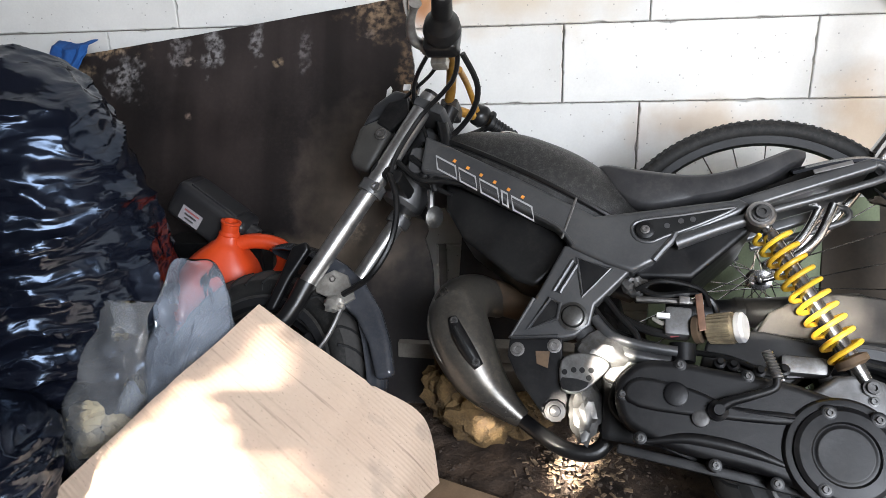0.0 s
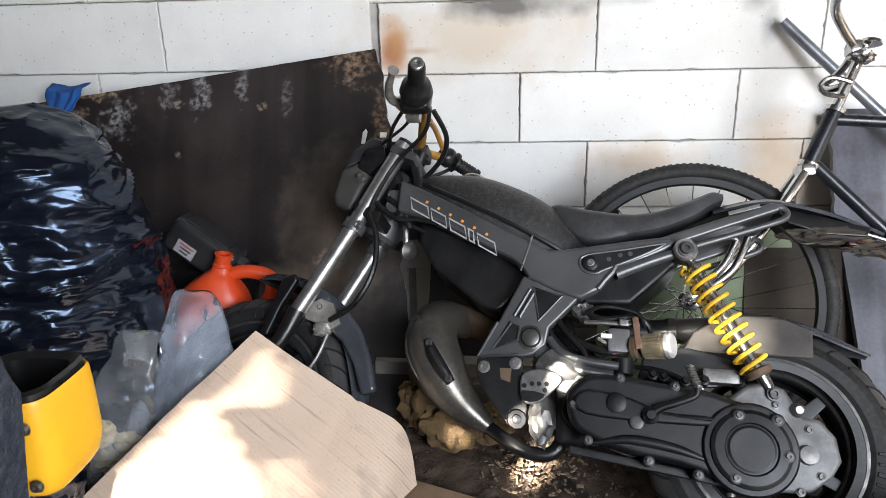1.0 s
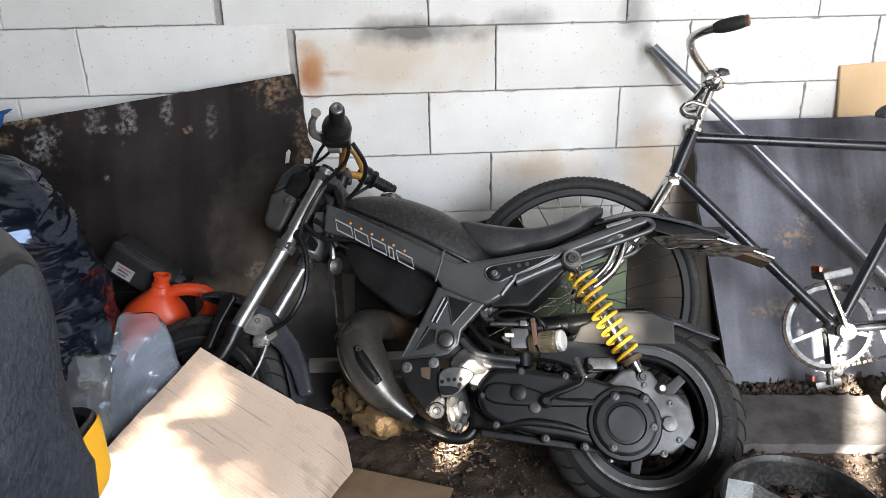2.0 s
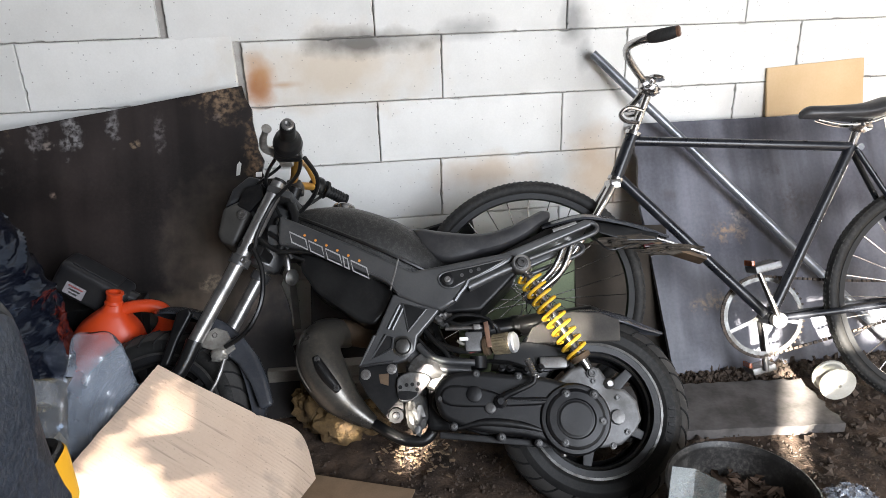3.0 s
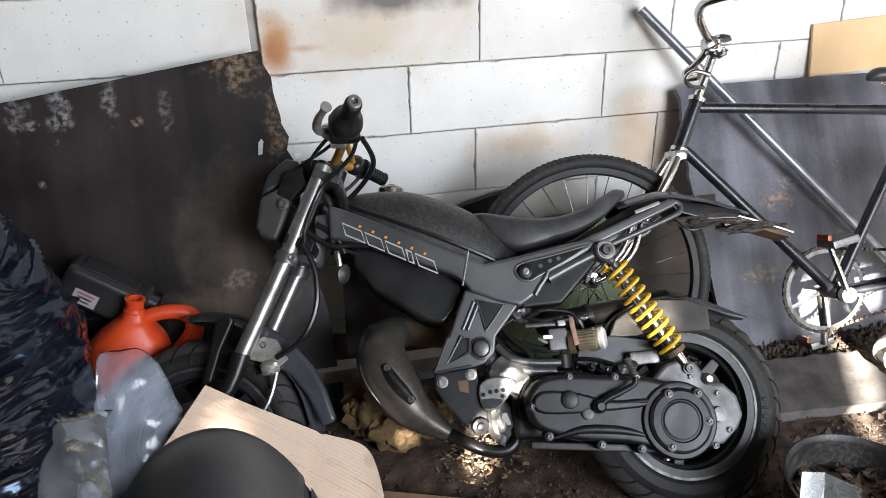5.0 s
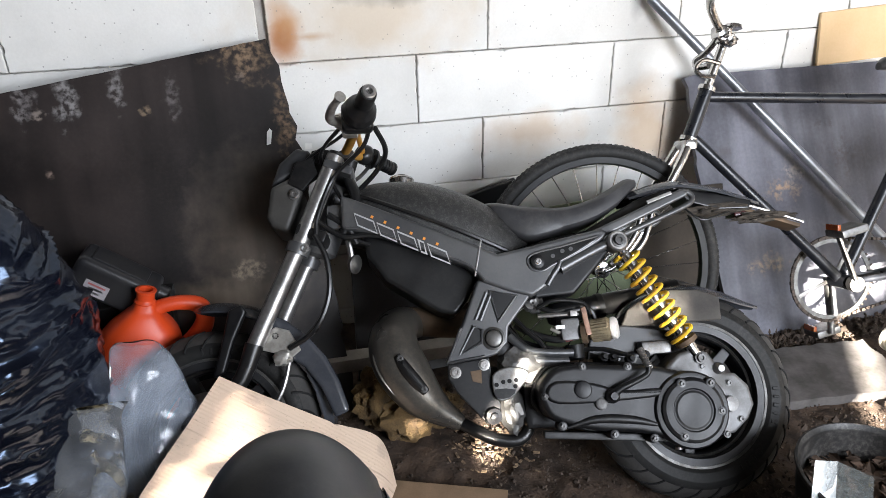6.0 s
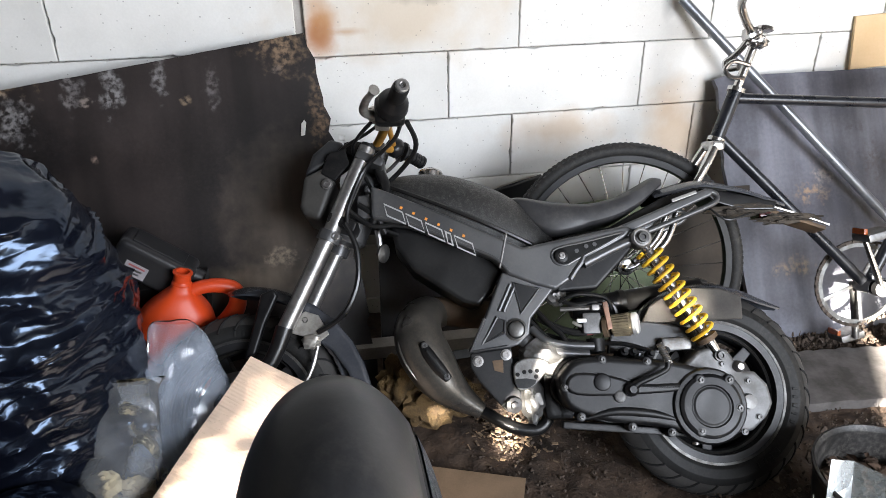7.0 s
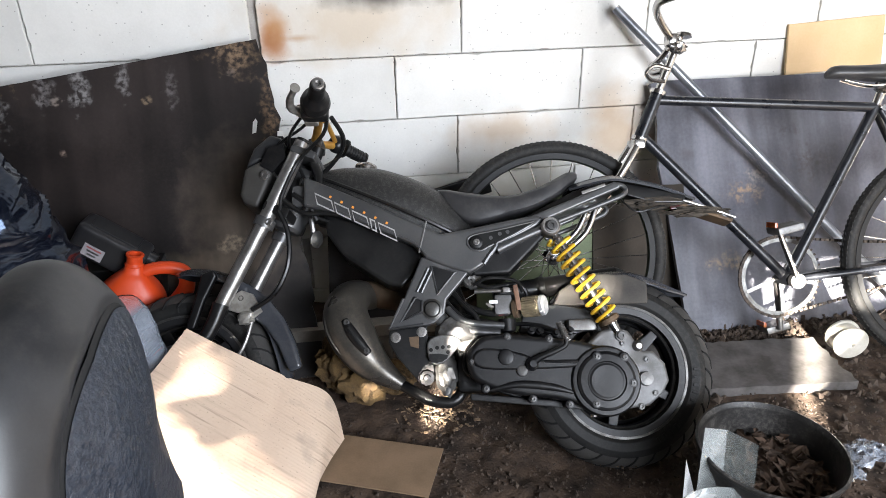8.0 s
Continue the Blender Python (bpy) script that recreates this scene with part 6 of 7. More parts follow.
# ---- bags, jug and canister ----
def bin_bag(name, at, size, seed, label):
    bm = bmesh.new()
    nu, nv = 200, 150
    rows = []
    for j in range(nv + 1):
        t = j / nv
        ph = math.pi * t
        row = []
        for i in range(nu):
            a = 2 * math.pi * i / nu
            c = Vector((math.cos(a) * math.sin(ph) ** 0.75, math.sin(a) * math.sin(ph) ** 0.75, math.copysign(abs(math.cos(ph)) ** 0.9, math.cos(ph))))
            p = Vector((c.x * 2.2, c.y * 2.2, c.z * 2.2)) + Vector((seed, seed * 0.7, 0))
            big = noise.noise(p * 0.7) * 0.16
            q = Vector((c.x * 1.6 + 0.6 * c.z, c.y * 1.6, c.z * 3.2)) + Vector((seed, 0, seed))
            wq = Vector((noise.noise(q * 0.8), noise.noise(q * 0.8 + Vector((3, 1, 2))), noise.noise(q * 0.8 + Vector((7, 5, 1))))) * 0.7
            q1, q2, q3 = q * 0.75 + wq, Vector((q.x * 1.5, q.y * 1.5, q.z * 2.3)) + wq, Vector((q.x * 2.6, q.y * 2.6, q.z * 5.2)) + wq * 2
            fold = 0.075 * (1 - abs(noise.noise(q1))) ** 3 + 0.034 * (1 - abs(noise.noise(q2))) ** 5 + 0.014 * (1 - abs(noise.noise(q3))) ** 6
            k = 1 + big + fold - 0.03
            row.append(bm.verts.new((c.x * size[0] * k, c.y * size[1] * k, size[2] * (1 + c.z * (0.97 + (big + fold) * 0.5)))))
        rows.append(row)
    for j in range(nv):
        for i in range(nu):
            bm.faces.new((rows[j][i], rows[j][(i + 1) % nu], rows[j + 1][(i + 1) % nu], rows[j + 1][i]))
    bmesh.ops.remove_doubles(bm, verts=bm.verts, dist=1e-5)
    bmesh.ops.recalc_face_normals(bm, faces=bm.faces)
    ob = part(name, bm, M_BAG)
    ob.location = at
    return tagged(ob, label, "bin bag", group="bin bags")


bin_bag("bin_bag", (-1.165, -0.715, 0.0), (0.345, 0.255, 0.430), 3.0, "large crumpled shiny black bin bag, filled")
bin_bag("bin_bag", (-1.02, -1.06, 0.0), (0.17, 0.17, 0.16), 8.0, "small slumped black bin bag on the floor")


def film_bag(name, rings, material, label, crumple=0.008, seed=0):
    """A soft film bag from cross-sections: centre, half width, half depth."""
    run = spline(rings, 7)
    secs = []
    for x, y, z, w, d in run:
        ring = []
        for j in range(40):
            a = 2 * math.pi * j / 40
            p = Vector((x + w * math.cos(a), y + d * math.sin(a), z))
            q = p * 17 + Vector((seed, seed, 0))
            ring.append(p + Vector((noise.noise(q), noise.noise(q + Vector((5, 0, 0))), 0.5 * noise.noise(q + Vector((0, 9, 0))))) * crumple * 2)
        secs.append(ring)
    ob = part(name, loft(secs, cap=False), material)
    ob.visible_shadow = True
    return tagged(ob, label, "plastic bag", group="clear bags")


film_bag("plastic_bag", [(-0.885, -0.86, 0.0, 0.055, 0.05), (-0.893, -0.86, 0.08, 0.075, 0.055), (-0.880, -0.86, 0.18, 0.082, 0.050), (-0.855, -0.85, 0.28, 0.072, 0.036), (-0.825, -0.835, 0.36, 0.055, 0.016), (-0.806, -0.828, 0.412, 0.054, 0.004)], M_CLEAR, "clear plastic bag holding yellowish foam lumps", 0.005, 1)
film_bag("plastic_bag", [(-0.800, -0.835, 0.0, 0.135, 0.055), (-0.800, -0.830, 0.07, 0.140, 0.055), (-0.775, -0.805, 0.17, 0.120, 0.050), (-0.750, -0.775, 0.26, 0.096, 0.045), (-0.738, -0.735, 0.335, 0.080, 0.040), (-0.748, -0.695, 0.390, 0.064, 0.034), (-0.760, -0.665, 0.418, 0.052, 0.026), (-0.764, -0.655, 0.428, 0.040, 0.014)], M_MILKY, "milky clear plastic bag with an open folded neck", 0.008, 4)
rng = random.Random(5)
for k in range(9):
    s = rng.uniform(0.022, 0.040)
    ob = part("foam_lump", blob((s, s * 0.8, s * 0.8), 3, 0.5, 3, k * 2.1), M_FOAM)
    ob.location = (-0.875 + rng.uniform(-0.04, 0.04), -0.858 + rng.uniform(-0.012, 0.012), 0.035 + 0.020 * k)
    tagged(ob, "pale yellow foam lump inside the clear bag", "foam", group="foam lumps")


def jug():
    e = empty("jug", Matrix.Translation((-0.822, -0.485, 0.238)) @ Matrix.Rotation(radians(8), 4, "Z") @ Matrix.Rotation(radians(12), 4, "Y"))
    tagged(e, "bright orange plastic jug with a handle, wedged behind the front wheel", "jug")
    secs = []
    for z, w, d in spline([(-0.105, 0.090, 0.062), (-0.09, 0.102, 0.070), (0.0, 0.104, 0.072), (0.08, 0.098, 0.068), (0.130, 0.078, 0.058), (0.168, 0.044, 0.040), (0.185, 0.028, 0.028), (0.20, 0.022, 0.022)], 5):
        sh = 0.016 * z / 0.2
        secs.append([Vector((sh + w * math.copysign(abs(math.cos(a)) ** 0.7, math.cos(a)), d * math.copysign(abs(math.sin(a)) ** 0.7, math.sin(a)), z)) for a in [2 * math.pi * j / 28 for j in range(28)]])
    part("body", loft(secs), M_ORANGE, e)
    part("spout", lathe([(0, 0.022), (0.006, 0.024), (0.012, 0.020), (0.030, 0.020), (0.032, 0.023), (0.036, 0.023), (0.037, 0.016), (0.010, 0.015)], (0.016, 0, 0.196), (0.05, 0, 1), 24), M_ORANGE, e)
    part("handle", tube([(0.020, 0, 0.160), (0.050, 0, 0.186), (0.095, 0, 0.196), (0.138, 0, 0.186), (0.150, 0, 0.145), (0.130, 0, 0.095), (0.095, 0, 0.050)], [0.022, 0.018, 0.018, 0.020, 0.022, 0.026, 0.032], 14), M_ORANGE, e)
    return e


jug()


def canister():
    e = empty("canister", Matrix.Translation((-0.835, -0.40, 0.455)) @ Matrix.Rotation(radians(-6), 4, "Z") @ Matrix.Rotation(radians(36), 4, "Y"))
    tagged(e, "smoky grey plastic canister lying tilted behind the jug", "canister")
    part("body", box((0, 0, 0), (0.19, 0.09, 0.095), 0.020, 4), M_SMOKE, e)
    part("ridge", box((-0.005, 0, 0.047), (0.13, 0.06, 0.010), 0.004), M_SMOKE, e)
    part("neck", lathe([(0, 0.022), (0.025, 0.022), (0.027, 0.018)], (0.09, 0, 0.02), (1, 0, 0), 20), M_SMOKE, e)
    part("label", box((-0.03, -0.0462, -0.015), (0.055, 0.002, 0.036), 0.0), M_LABEL, e, "pale paper label")
    for k in range(3):
        part("print_bar", box((-0.03, -0.0478, -0.004 - 0.010 * k), (0.04 - 0.008 * k, 0.001, 0.004), 0.0), M_BARS if k == 0 else M_STEEL, e)
    return e


canister()
# cargo below the canister and jug, hidden in the dark
tagged(part("crate", box((-0.86, -0.475, 0.065), (0.28, 0.15, 0.13), 0.006), M_BLACK), "low black crate under the jug", "crate")
tagged(part("carton", box((-0.86, -0.335, 0.19), (0.26, 0.11, 0.38), 0.006), M_BLACK), "dark box behind the jug, under the canister", "box")


def cloth():
    """A rag hung over the board's top edge, with upright folds."""
    bm = bmesh.new()
    nu, nv = 26, 22
    rows = []
    for j in range(nv + 1):
        t = j / nv
        row = []
        for i in range(nu + 1):
            u = i / nu
            lo, hi = -1.365 + 0.015 * t - 0.02 * (1 - t), -1.262 - 0.050 * t
            x = lo + (hi - lo) * u
            z = 0.862 - 0.135 * t + 0.012 * math.sin(7 * u + 1) * (0.4 + t)
            y = -0.465 + 0.435 * z - 0.014 - 0.012 * abs(math.sin(9 * u + 2.5 * t)) - 0.010 * noise.noise(Vector((u * 5, t * 5, 2)))
            if t < 0.14:
                y += (0.14 - t) * 0.22
                z -= (0.14 - t) * 0.03
            row.append(bm.verts.new((x, y, z)))
        rows.append(row)
    for j in range(nv):
        for i in range(nu):
            bm.faces.new((rows[j][i], rows[j + 1][i], rows[j + 1][i + 1], rows[j][i + 1]))
    bmesh.ops.recalc_face_normals(bm, faces=bm.faces)
    bmesh.ops.solidify(bm, geom=bm.faces[:], thickness=0.003)
    return tagged(part("blue_cloth", bm, M_BLUE), "crumpled blue cloth hanging over the board's corner", "cloth")


cloth()


# ---- cardboard ----
def card_sheet():
    """A big bent piece of cardboard: a flat flap and a curled corner beyond a fold."""
    T, F, K = Vector((-0.597, -0.739, 0.372)), Vector((-0.377, -0.786, 0.236)), Vector((-0.252, -0.800, 0.036))
    down = Vector((-0.30, -0.42, -0.28))
    bm = bmesh.new()
    nu, nv = 44, 30
    edge = spline([T, T.lerp(F, 0.5), F, F.lerp(K, 0.5) + Vector((0.035, 0.012, 0.028)), K], nu // 4)
    low = spline([T + Vector((-0.40, -0.42, -0.34)), T.lerp(F, 0.5) + Vector((-0.29, -0.44, -0.27)), F + Vector((-0.17, -0.40, -0.205)), Vector((-0.36, -1.10, 0.018)), K + Vector((-0.10, -0.22, -0.018))], nu // 4)
    vs = []
    for i, (a, b) in enumerate(zip(edge, low)):
        row = []
        for j in range(nv + 1):
            t = j / nv
            p = Vector(a).lerp(Vector(b), t)
            p.z += 0.006 * noise.noise(p * 7) + 0.010 * math.sin(math.pi * t) - 0.0045 * (i == nu // 4 * 2) - 0.002 * (j == nv // 3 and i < nu // 2)
            row.append(bm.verts.new(p))
        vs.append(row)
    for i in range(len(vs) - 1):
        for j in range(nv):
            bm.faces.new((vs[i][j], vs[i + 1][j], vs[i + 1][j + 1], vs[i][j + 1]))
    bmesh.ops.recalc_face_normals(bm, faces=bm.faces)
    r = bmesh.ops.solidify(bm, geom=bm.faces[:], thickness=0.004)
    return tagged(part("cardboard_sheet", bm, M_CARD), "large bent sheet of brown corrugated cardboard with dirt marks", "cardboard")


card_sheet()
bm = prism([(-0.30, 0.0), (0.0, 0.0), (0.0, 0.165), (-0.30, 0.165)], 0, 0.004, 0.0)
ob = part("floor_card", bm, M_CARD_DARK, smooth=False)
ob.matrix_world = Matrix.Translation((-0.004, -0.872, 0.018)) @ Matrix.Rotation(radians(-22), 4, "Z") @ Matrix.Rotation(radians(90), 4, "X")
tagged(ob, "flat damp brown cardboard lying on the earth", "cardboard")


# ---- floor clutter ----
edge = random.Random(12)
outline = [(-0.33 + 0.66 * i / 30, -0.117 + edge.uniform(-0.005, 0.003)) for i in range(31)] + [(0.33 + edge.uniform(-0.012, 0.006), -0.10 + 0.2 * i / 9) for i in range(10)]
outline += [(0.33 - 0.66 * i / 30, 0.117 + edge.uniform(-0.003, 0.004)) for i in range(31)] + [(-0.33 + edge.uniform(-0.006, 0.010), 0.10 - 0.2 * i / 9) for i in range(10)]
bm = prism(outline, -0.015, 0.015, 0.003)
bmesh.ops.rotate(bm, verts=bm.verts, matrix=Matrix.Rotation(radians(90), 3, "X"))
ob = part("old_plank", bm, M_PLANK)
ob.matrix_world = Matrix.Translation((0.905, -0.675, 0.012)) @ Matrix.Rotation(radians(-6), 4, "Z")
tagged(ob, "weathered grey plank lying on the earth", "plank")


def spool():
    e = empty("spool", Matrix.Translation((1.272, -0.690, 0.078)) @ Matrix.Rotation(radians(-100), 4, "Z") @ Matrix.Scale(0.83, 4))
    tagged(e, "white plastic spool standing on the plank", "spool")
    part("body", lathe([(-0.028, 0.054), (0.028, 0.054)], axis=(1, 0, 0), seg=36), M_WHITE, e)
    for x in (-0.028, 0.028):
        part("flange", lathe([(-0.006, 0.014), (-0.002, 0.018), (-0.006, 0.024), (-0.006, 0.060), (-0.004, 0.062), (0.004, 0.062), (0.006, 0.060), (0.006, 0.014)], (x, 0, 0), (1, 0, 0), 40), M_WHITE, e)
    part("hub", lathe([(0, 0.012), (0.012, 0.012), (0.012, 0.006), (0.002, 0.005)], (0.032, 0, 0), (1, 0, 0), 20), M_WHITE, e)
    return e


spool()


def bucket():
    e = empty("bucket", Matrix.Translation((0.662, -1.195, 0.0)) @ Matrix.Scale(0.95, 4))
    tagged(e, "black tarry bucket filled with dry leaves", "bucket")
    part("wall", lathe([(0.0, 0.002), (0.0, 0.125), (0.20, 0.158), (0.205, 0.163), (0.212, 0.163), (0.214, 0.158), (0.205, 0.152), (0.10, 0.139), (0.012, 0.118), (0.012, 0.002)], axis=(0, 0, 1), seg=56, cap=False), M_BUCKET, e)
    bm = bmesh.new()
    rg = random.Random(3)
    bmesh.ops.create_circle(bm, cap_ends=True, segments=32, radius=0.142, matrix=Matrix.Translation((0, 0, 0.125)))
    for k in range(420):
        a, r = rg.uniform(0, 6.283), 0.138 * math.sqrt(rg.random())
        m = Matrix.Translation((r * math.cos(a), r * math.sin(a), 0.13 + rg.uniform(0, 0.022))) @ Euler((rg.uniform(-0.9, 0.9), rg.uniform(-0.9, 0.9), rg.uniform(0, 6.28))).to_matrix().to_4x4()
        s = rg.uniform(0.008, 0.024)
        q = [(-s, 0, 0), (0, s * 0.45, s * 0.2), (s, 0, 0), (0, -s * 0.45, s * 0.2)]
        v = [bm.verts.new(m @ Vector(p)) for p in q]
        bm.faces.new((v[0], v[1], v[2]))
        bm.faces.new((v[0], v[2], v[3]))
    ob = part("leaves", bm, M_LEAF, e, "dry brown leaves", smooth=False)
    ob["kind"] = "stuff"
    return e


bucket()


def plastic_offcuts():
    e = empty("plastic_tray", Matrix.Translation((0.455, -1.325, 0.0)))
    tagged(e, "translucent plastic tray with bent clear flaps", "plastic tray")
    part("tray", lathe([(0.0, 0.002), (0.0, 0.10), (0.16, 0.125), (0.175, 0.130), (0.178, 0.126), (0.16, 0.118), (0.006, 0.096), (0.006, 0.002)], (0.03, -0.06, 0), (0, 0, 1), 40, cap=False), M_SHEET, e)
    bm = bmesh.new()
    for pts in ([(0.02, 0.09, 0.13), (0.075, 0.085, 0.13), (0.105, 0.145, 0.25), (0.055, 0.150, 0.26)], [(0.075, 0.085, 0.13), (0.125, 0.05, 0.14), (0.15, 0.10, 0.24), (0.105, 0.145, 0.25)], [(-0.02, 0.07, 0.12), (0.02, 0.09, 0.13), (0.0, 0.115, 0.215)]):
        bm.faces.new([bm.verts.new(p) for p in pts])
    bmesh.ops.solidify(bm, geom=bm.faces[:], thickness=0.002)
    part("flap", bm, M_SHEET, e, "bent clear flap", smooth=False)
    return e


plastic_offcuts()
for k, (p, s) in enumerate((((-0.19, -0.60, 0.055), (0.075, 0.05, 0.065)), ((-0.25, -0.56, 0.10), (0.06, 0.05, 0.09)), ((-0.10, -0.58, 0.05), (0.06, 0.04, 0.05)))):
    ob = part("foam_piece", blob(s, 2.2, 0.45, 4, 20 + k * 3.0), M_WOOL)
    ob.location = p
    tagged(ob, "torn dirty yellow insulation foam lying on the earth", "foam", group="floor foam")
def wrapper(at, size, seed):
    """A crumpled piece of clear film: folded sheet with sharp creases."""
    bm = bmesh.new()
    n = 26
    rows = []
    for i in range(n + 1):
        row = []
        for j in range(n + 1):
            u, v = 2 * i / n - 1, 2 * j / n - 1
            q = Vector((u * 2.3 + seed, v * 2.3, seed))
            k = 1 - 0.35 * abs(noise.noise(q * 0.7))
            z = 0.006 + 0.55 * size * (1 - abs(noise.noise(q))) ** 3 * (1 - 0.5 * (u * u + v * v))
            row.append(bm.verts.new((u * size * k + 0.2 * size * noise.noise(q * 1.9), v * size * 0.7 * k + 0.2 * size * noise.noise(q * 2.1 + Vector((4, 0, 0))), max(0.004, z))))
        rows.append(row)
    for i in range(n):
        for j in range(n):
            bm.faces.new((rows[i][j], rows[i + 1][j], rows[i + 1][j + 1], rows[i][j + 1]))
    ob = part("wrapper", bm, M_MILKY)
    ob.location = at
    return tagged(ob, "crumpled clear plastic wrapper on the earth", "wrapper", group="wrappers")


wrapper((1.04, -1.08, 0.004), 0.062, 3.0)
wrapper((0.94, -1.13, 0.004), 0.045, 9.0)

# dirt strip and crumbs
bm = bmesh.new()
rng = random.Random(11)
for k in range(9500):
    x, y = rng.uniform(-0.45, 1.6), rng.uniform(-1.25, -0.42)
    if rng.random() < 0.35:
        x, y = rng.uniform(0.7, 1.7), rng.gauss(-0.50, 0.03)
    s = min(0.016, 0.0015 + abs(rng.gauss(0, 0.0027)))
    if k % 14 == 0 and x > 0.55:
        s = rng.uniform(0.007, 0.018)
    m = Matrix.Translation((x, y, 0.002 + s * 0.3)) @ Euler((rng.uniform(0, 6), rng.uniform(0, 6), rng.uniform(0, 6))).to_matrix().to_4x4() @ Matrix.Diagonal((s, s * rng.uniform(0.6, 1), s * rng.uniform(0.5, 0.9), 1))
    vs = [bm.verts.new(m @ Vector(p)) for p in ((1, 0, 0), (-1, 0, 0), (0, 1, 0), (0, -1, 0), (0, 0, 1), (0, 0, -1))]
    for a, b_, c in ((0, 2, 4), (2, 1, 4), (1, 3, 4), (3, 0, 4), (2, 0, 5), (1, 2, 5), (3, 1, 5), (0, 3, 5)):
        bm.faces.new((vs[a], vs[b_], vs[c]))
tagged(part("crumbs", bm, M_STONE, smooth=False), "small stones and crumbs of earth scattered on the floor", "grit", kind="stuff")


bm = bmesh.new()
rng = random.Random(21)
for k in range(150):
    x, y = rng.gauss(0.02, 0.06), rng.gauss(-0.71, 0.05)
    s = rng.uniform(0.003, 0.008)
    m = Matrix.Translation((x, y, 0.010 + rng.uniform(0, 0.008))) @ Euler((rng.uniform(-0.4, 0.4), rng.uniform(-0.4, 0.4), rng.uniform(0, 6.28))).to_matrix().to_4x4() @ Matrix.Diagonal((s, s * rng.uniform(0.2, 0.6), 0.0012, 1))
    bmesh.ops.create_cube(bm, size=2, matrix=m)
tagged(part("wood_chips", bm, M_CHIP, smooth=False), "pale wood chips and shavings strewn under the engine", "wood chips", kind="stuff")


# ---- machine close to the walker ----
def arch_sections(us, w, d, top):
    """Sections across a long rounded hood: u runs over its width; the profile rises at the front, runs level towards the walker and drops again."""
    out = []
    for u in us:
        k = max(0.02, 1 - abs(u) ** 2.1) ** (1 / 2.1)
        ring = [Vector((u * w, -d * 1.6, 0.70)), Vector((u * w, -d * 2.0, 0.80))]
        for j in range(33):
            a = math.pi * j / 32
            c = math.cos(a)
            ring.append(Vector((u * w, -d * k * c * (2.0 if c > 0 else 1.0), top - 0.11 + 0.11 * k * max(0.0, math.sin(a)) ** 0.7 - 0.06 * (1 - k))))
        ring += [Vector((u * w, d, 0.78)), Vector((u * w, d, 0.66))]
        for p in ring:
            low = max(0.0, 0.95 - p.z)
            p.x *= 1 - (0.66 if p.x < 0 else 0.52) * min(1.0, max(0.0, -p.y - 0.05) / 0.13)
            p.x *= 1 - 0.12 * min(1.0, low / 0.16) - 0.4 * max(0.0, 0.78 - p.z)
            p.y -= 0.26 * min(low, 0.25)
        out.append(ring)
    return out


def machine():
    e = empty("machine", Matrix.Translation((-0.425, -1.730, 0.0)))
    tagged(e, "upright machine with a black grained hood and a yellow housing", "machine")
    seam = 0.64
    us = [-1 + (1 + seam) * i / 30 for i in range(31)]
    part("hood", loft(arch_sections(us, 0.066, 0.068, 1.010)), M_HOOD, e, "smooth black plastic hood")
    part("seam", loft(arch_sections([seam + 0.0, seam + 0.03, seam + 0.06], 0.066, 0.0655, 1.007)), M_GAP, e)
    us = [seam + 0.05 + (1 - seam - 0.05) * i / 14 for i in range(15)]
    part("side_cheek", loft(arch_sections(us, 0.066, 0.068, 1.010)), M_GRAIN, e, "grained black side cheek")
    part("slot", tube([(0.047, -0.035, 0.84), (0.047, -0.035, 0.80), (0.047, -0.035, 0.72)], 0.007, 10), M_GRAIN, e)
    for at in ((0.010, -0.055, 0.945), (-0.012, -0.02, 0.985)):
        part("scuff", blob((0.006, 0.004, 0.003), 4, 0.5, 2, at[0] * 90, at=at), M_STEEL, e)
    # yellow open-topped housing beside it
    cx, cy, w, d = -0.081, 0.197, 0.045, 0.046
    outer, inner = [], []
    for z, k in ((0.598, 0.80), (0.604, 0.90), (0.622, 1.0), (0.672, 1.0), (0.688, 0.985), (0.692, 0.95)):
        outer.append([Vector((cx + w * k * math.copysign(abs(math.cos(a)) ** 0.45, math.cos(a)), cy + d * k * math.copysign(abs(math.sin(a)) ** 0.45, math.sin(a)), z)) for a in [2 * math.pi * j / 40 for j in range(40)]])
    part("housing", loft(outer, cap=False), M_HOUSING, e, "yellow plastic housing with two screws")
    lin = []
    for z, k in ((0.690, 0.93), (0.697, 0.92), (0.700, 0.86), (0.695, 0.72), (0.64, 0.68), (0.612, 0.66), (0.611, 0.02)):
        lin.append([Vector((cx + w * k * math.copysign(abs(math.cos(a)) ** 0.5, math.cos(a)), cy + d * k * math.copysign(abs(math.sin(a)) ** 0.5, math.sin(a)), z)) for a in [2 * math.pi * j / 40 for j in range(40)]])
    part("liner", loft(lin, cap=False), M_BLACK, e, "black rim of the open housing")
    for z in (0.617, 0.672):
        bolt(e, (cx + 0.030, cy - d - 0.001, z), r=0.0045, h=0.004, material=M_STEEL)
    part("support", tube([(-0.04, -0.06, 0.0), (-0.04, -0.06, 0.76)], 0.018, 14, 1), M_BLACK, e)
    part("arm", tube([(-0.04, -0.06, 0.62), (-0.115, 0.04, 0.62), (-0.10, 0.165, 0.62)], 0.012, 12), M_BLACK, e)
    return e


machine()


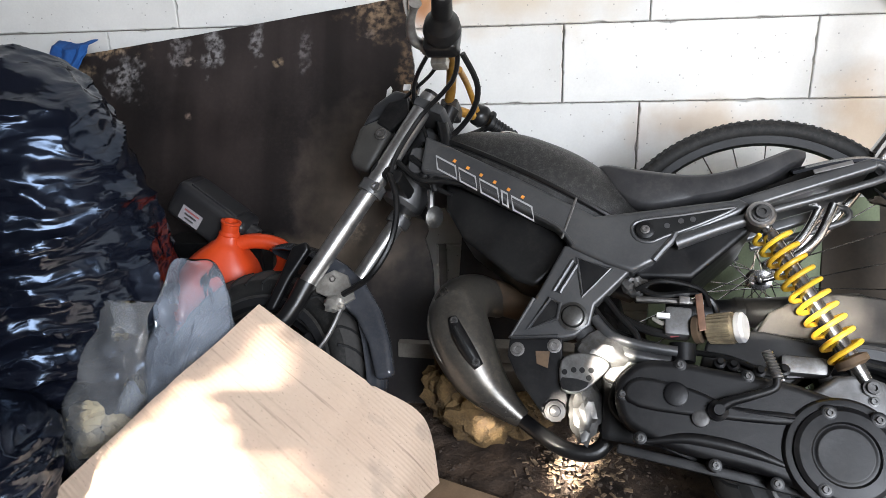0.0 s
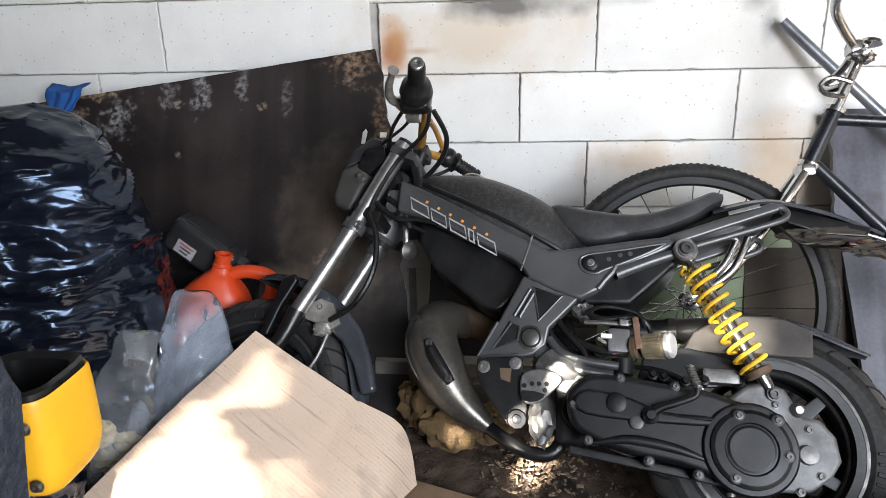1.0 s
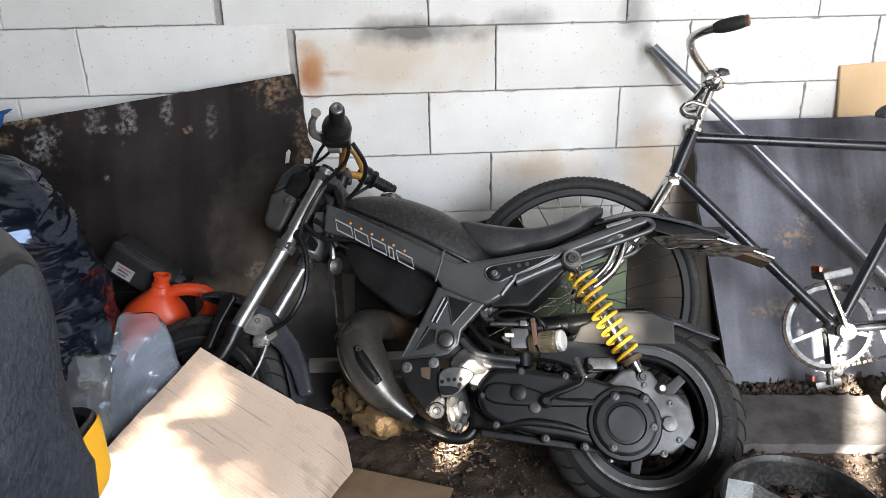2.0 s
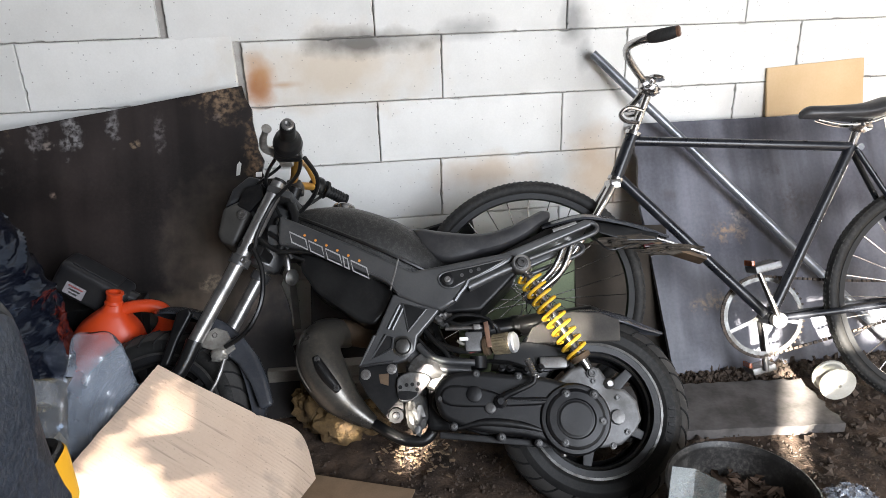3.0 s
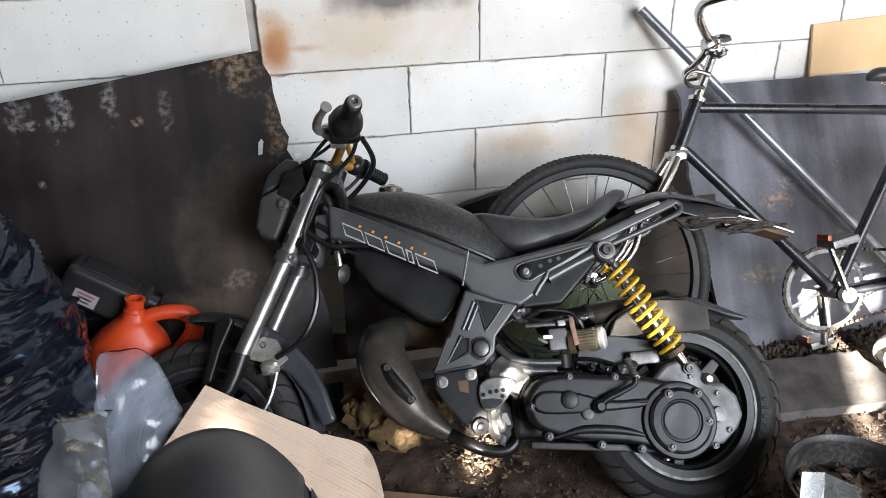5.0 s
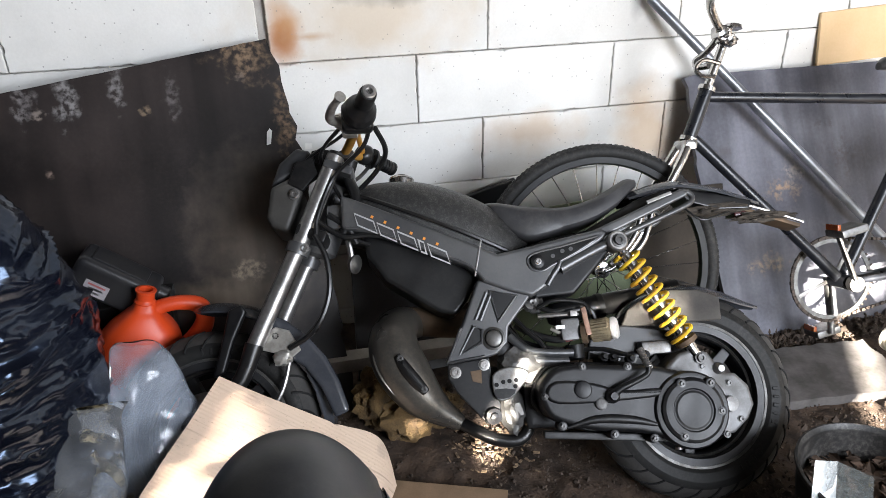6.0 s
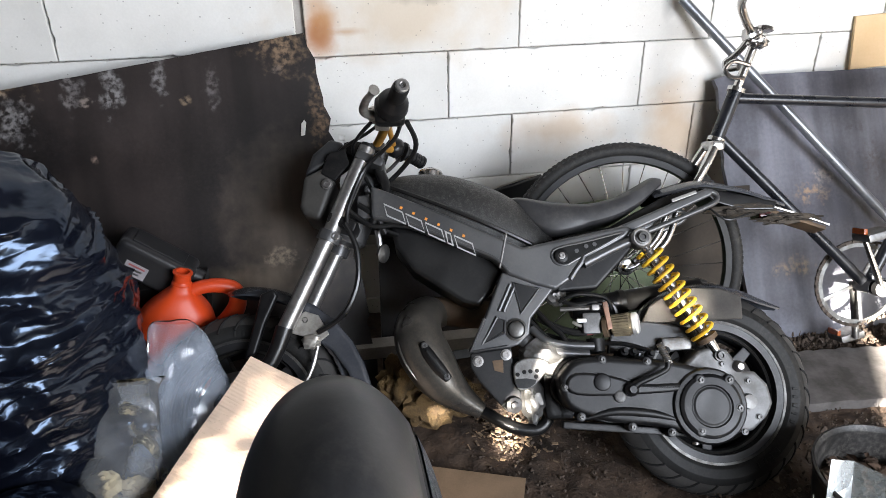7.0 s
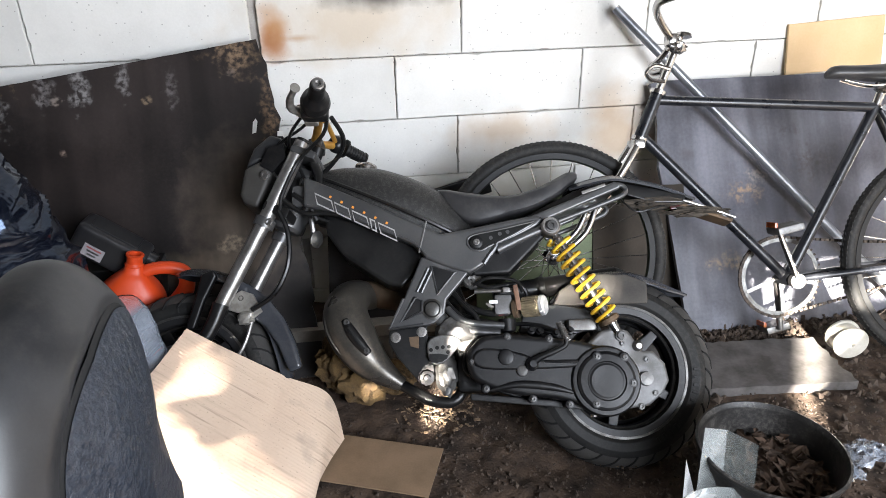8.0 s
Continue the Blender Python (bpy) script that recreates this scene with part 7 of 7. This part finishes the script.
# ---- wall of blocks ----
def block_wall():
    bm = box((0.5, 0.17, 1.2), (5.3, 0.30, 2.5), 0.0)
    w = tagged(part("wall_north", bm, M_MORTAR, smooth=False), "wall of white aerated concrete blocks with stained joints", "wall", kind="structure")
    H, L = 0.203, 0.630
    rows = [(-0.150, 0.10), (0.053, 0.30), (0.256, 0.0), (0.459, 0.204), (0.662, 0.0), (0.865, 0.218), (1.068, 0.006), (1.271, 0.25), (1.474, 0.05), (1.677, 0.3), (1.880, 0.1), (2.083, 0.25), (2.286, 0.0)]
    rg = random.Random(2)
    shapes = []
    for k in range(10):
        nx, nz = 110, 36
        out = []
        for sx, sz, ex, ez, n_ in ((-1, -1, 1, -1, nx), (1, -1, 1, 1, nz), (1, 1, -1, 1, nx), (-1, 1, -1, -1, nz)):
            for i in range(n_):
                u = i / n_
                out.append((sx + (ex - sx) * u, sz + (ez - sz) * u))
        bm = bmesh.new()
        rings = []
        for y, inset in ((0.014, 0.0), (-0.0115, 0.0), (-0.014, 0.0024)):
            ring = []
            for q, (x, z) in enumerate(out):
                chip = 0.0 if inset == 0 and y > 0 else max(0.0, noise.noise(Vector((x * 5 + k * 9, z * 3 - k, 1.3))) - 0.34) * 0.016 + max(0.0, noise.noise(Vector((x * 45 + k * 5, z * 15, k))) - 0.12) * 0.005
                px, pz = x * ((L - 0.0035) / 2), z * ((H - 0.003) / 2)
                d = inset + chip
                if abs(x) > 0.999:
                    px -= math.copysign(d, x)
                if abs(z) > 0.999:
                    pz -= math.copysign(d, z)
                ring.append(Vector((px, y, pz)))
            rings.append(ring)
        ring_skin(bm, rings)
        bmesh.ops.recalc_face_normals(bm, faces=bm.faces)
        me = bpy.data.meshes.new("block")
        bm.to_mesh(me)
        bm.free()
        me.materials.append(M_BLOCK)
        shapes.append(me)
    for z, x0 in rows:
        if z > 2.2 or z < -0.2:
            continue
        k = math.ceil((-2.0 - x0) / L)
        while x0 + k * L < 2.5:
            ob = new("block", rg.choice(shapes))
            ob.parent = w
            left = x0 + (k + 0.5) * L < -0.45
            ob.location = (x0 + (k + 0.5) * L - (0.022 if left else 0), 0.013 + rg.uniform(0, 0.002), z + H / 2 + (0.018 if left else -0.003))
            k += 1


block_wall()
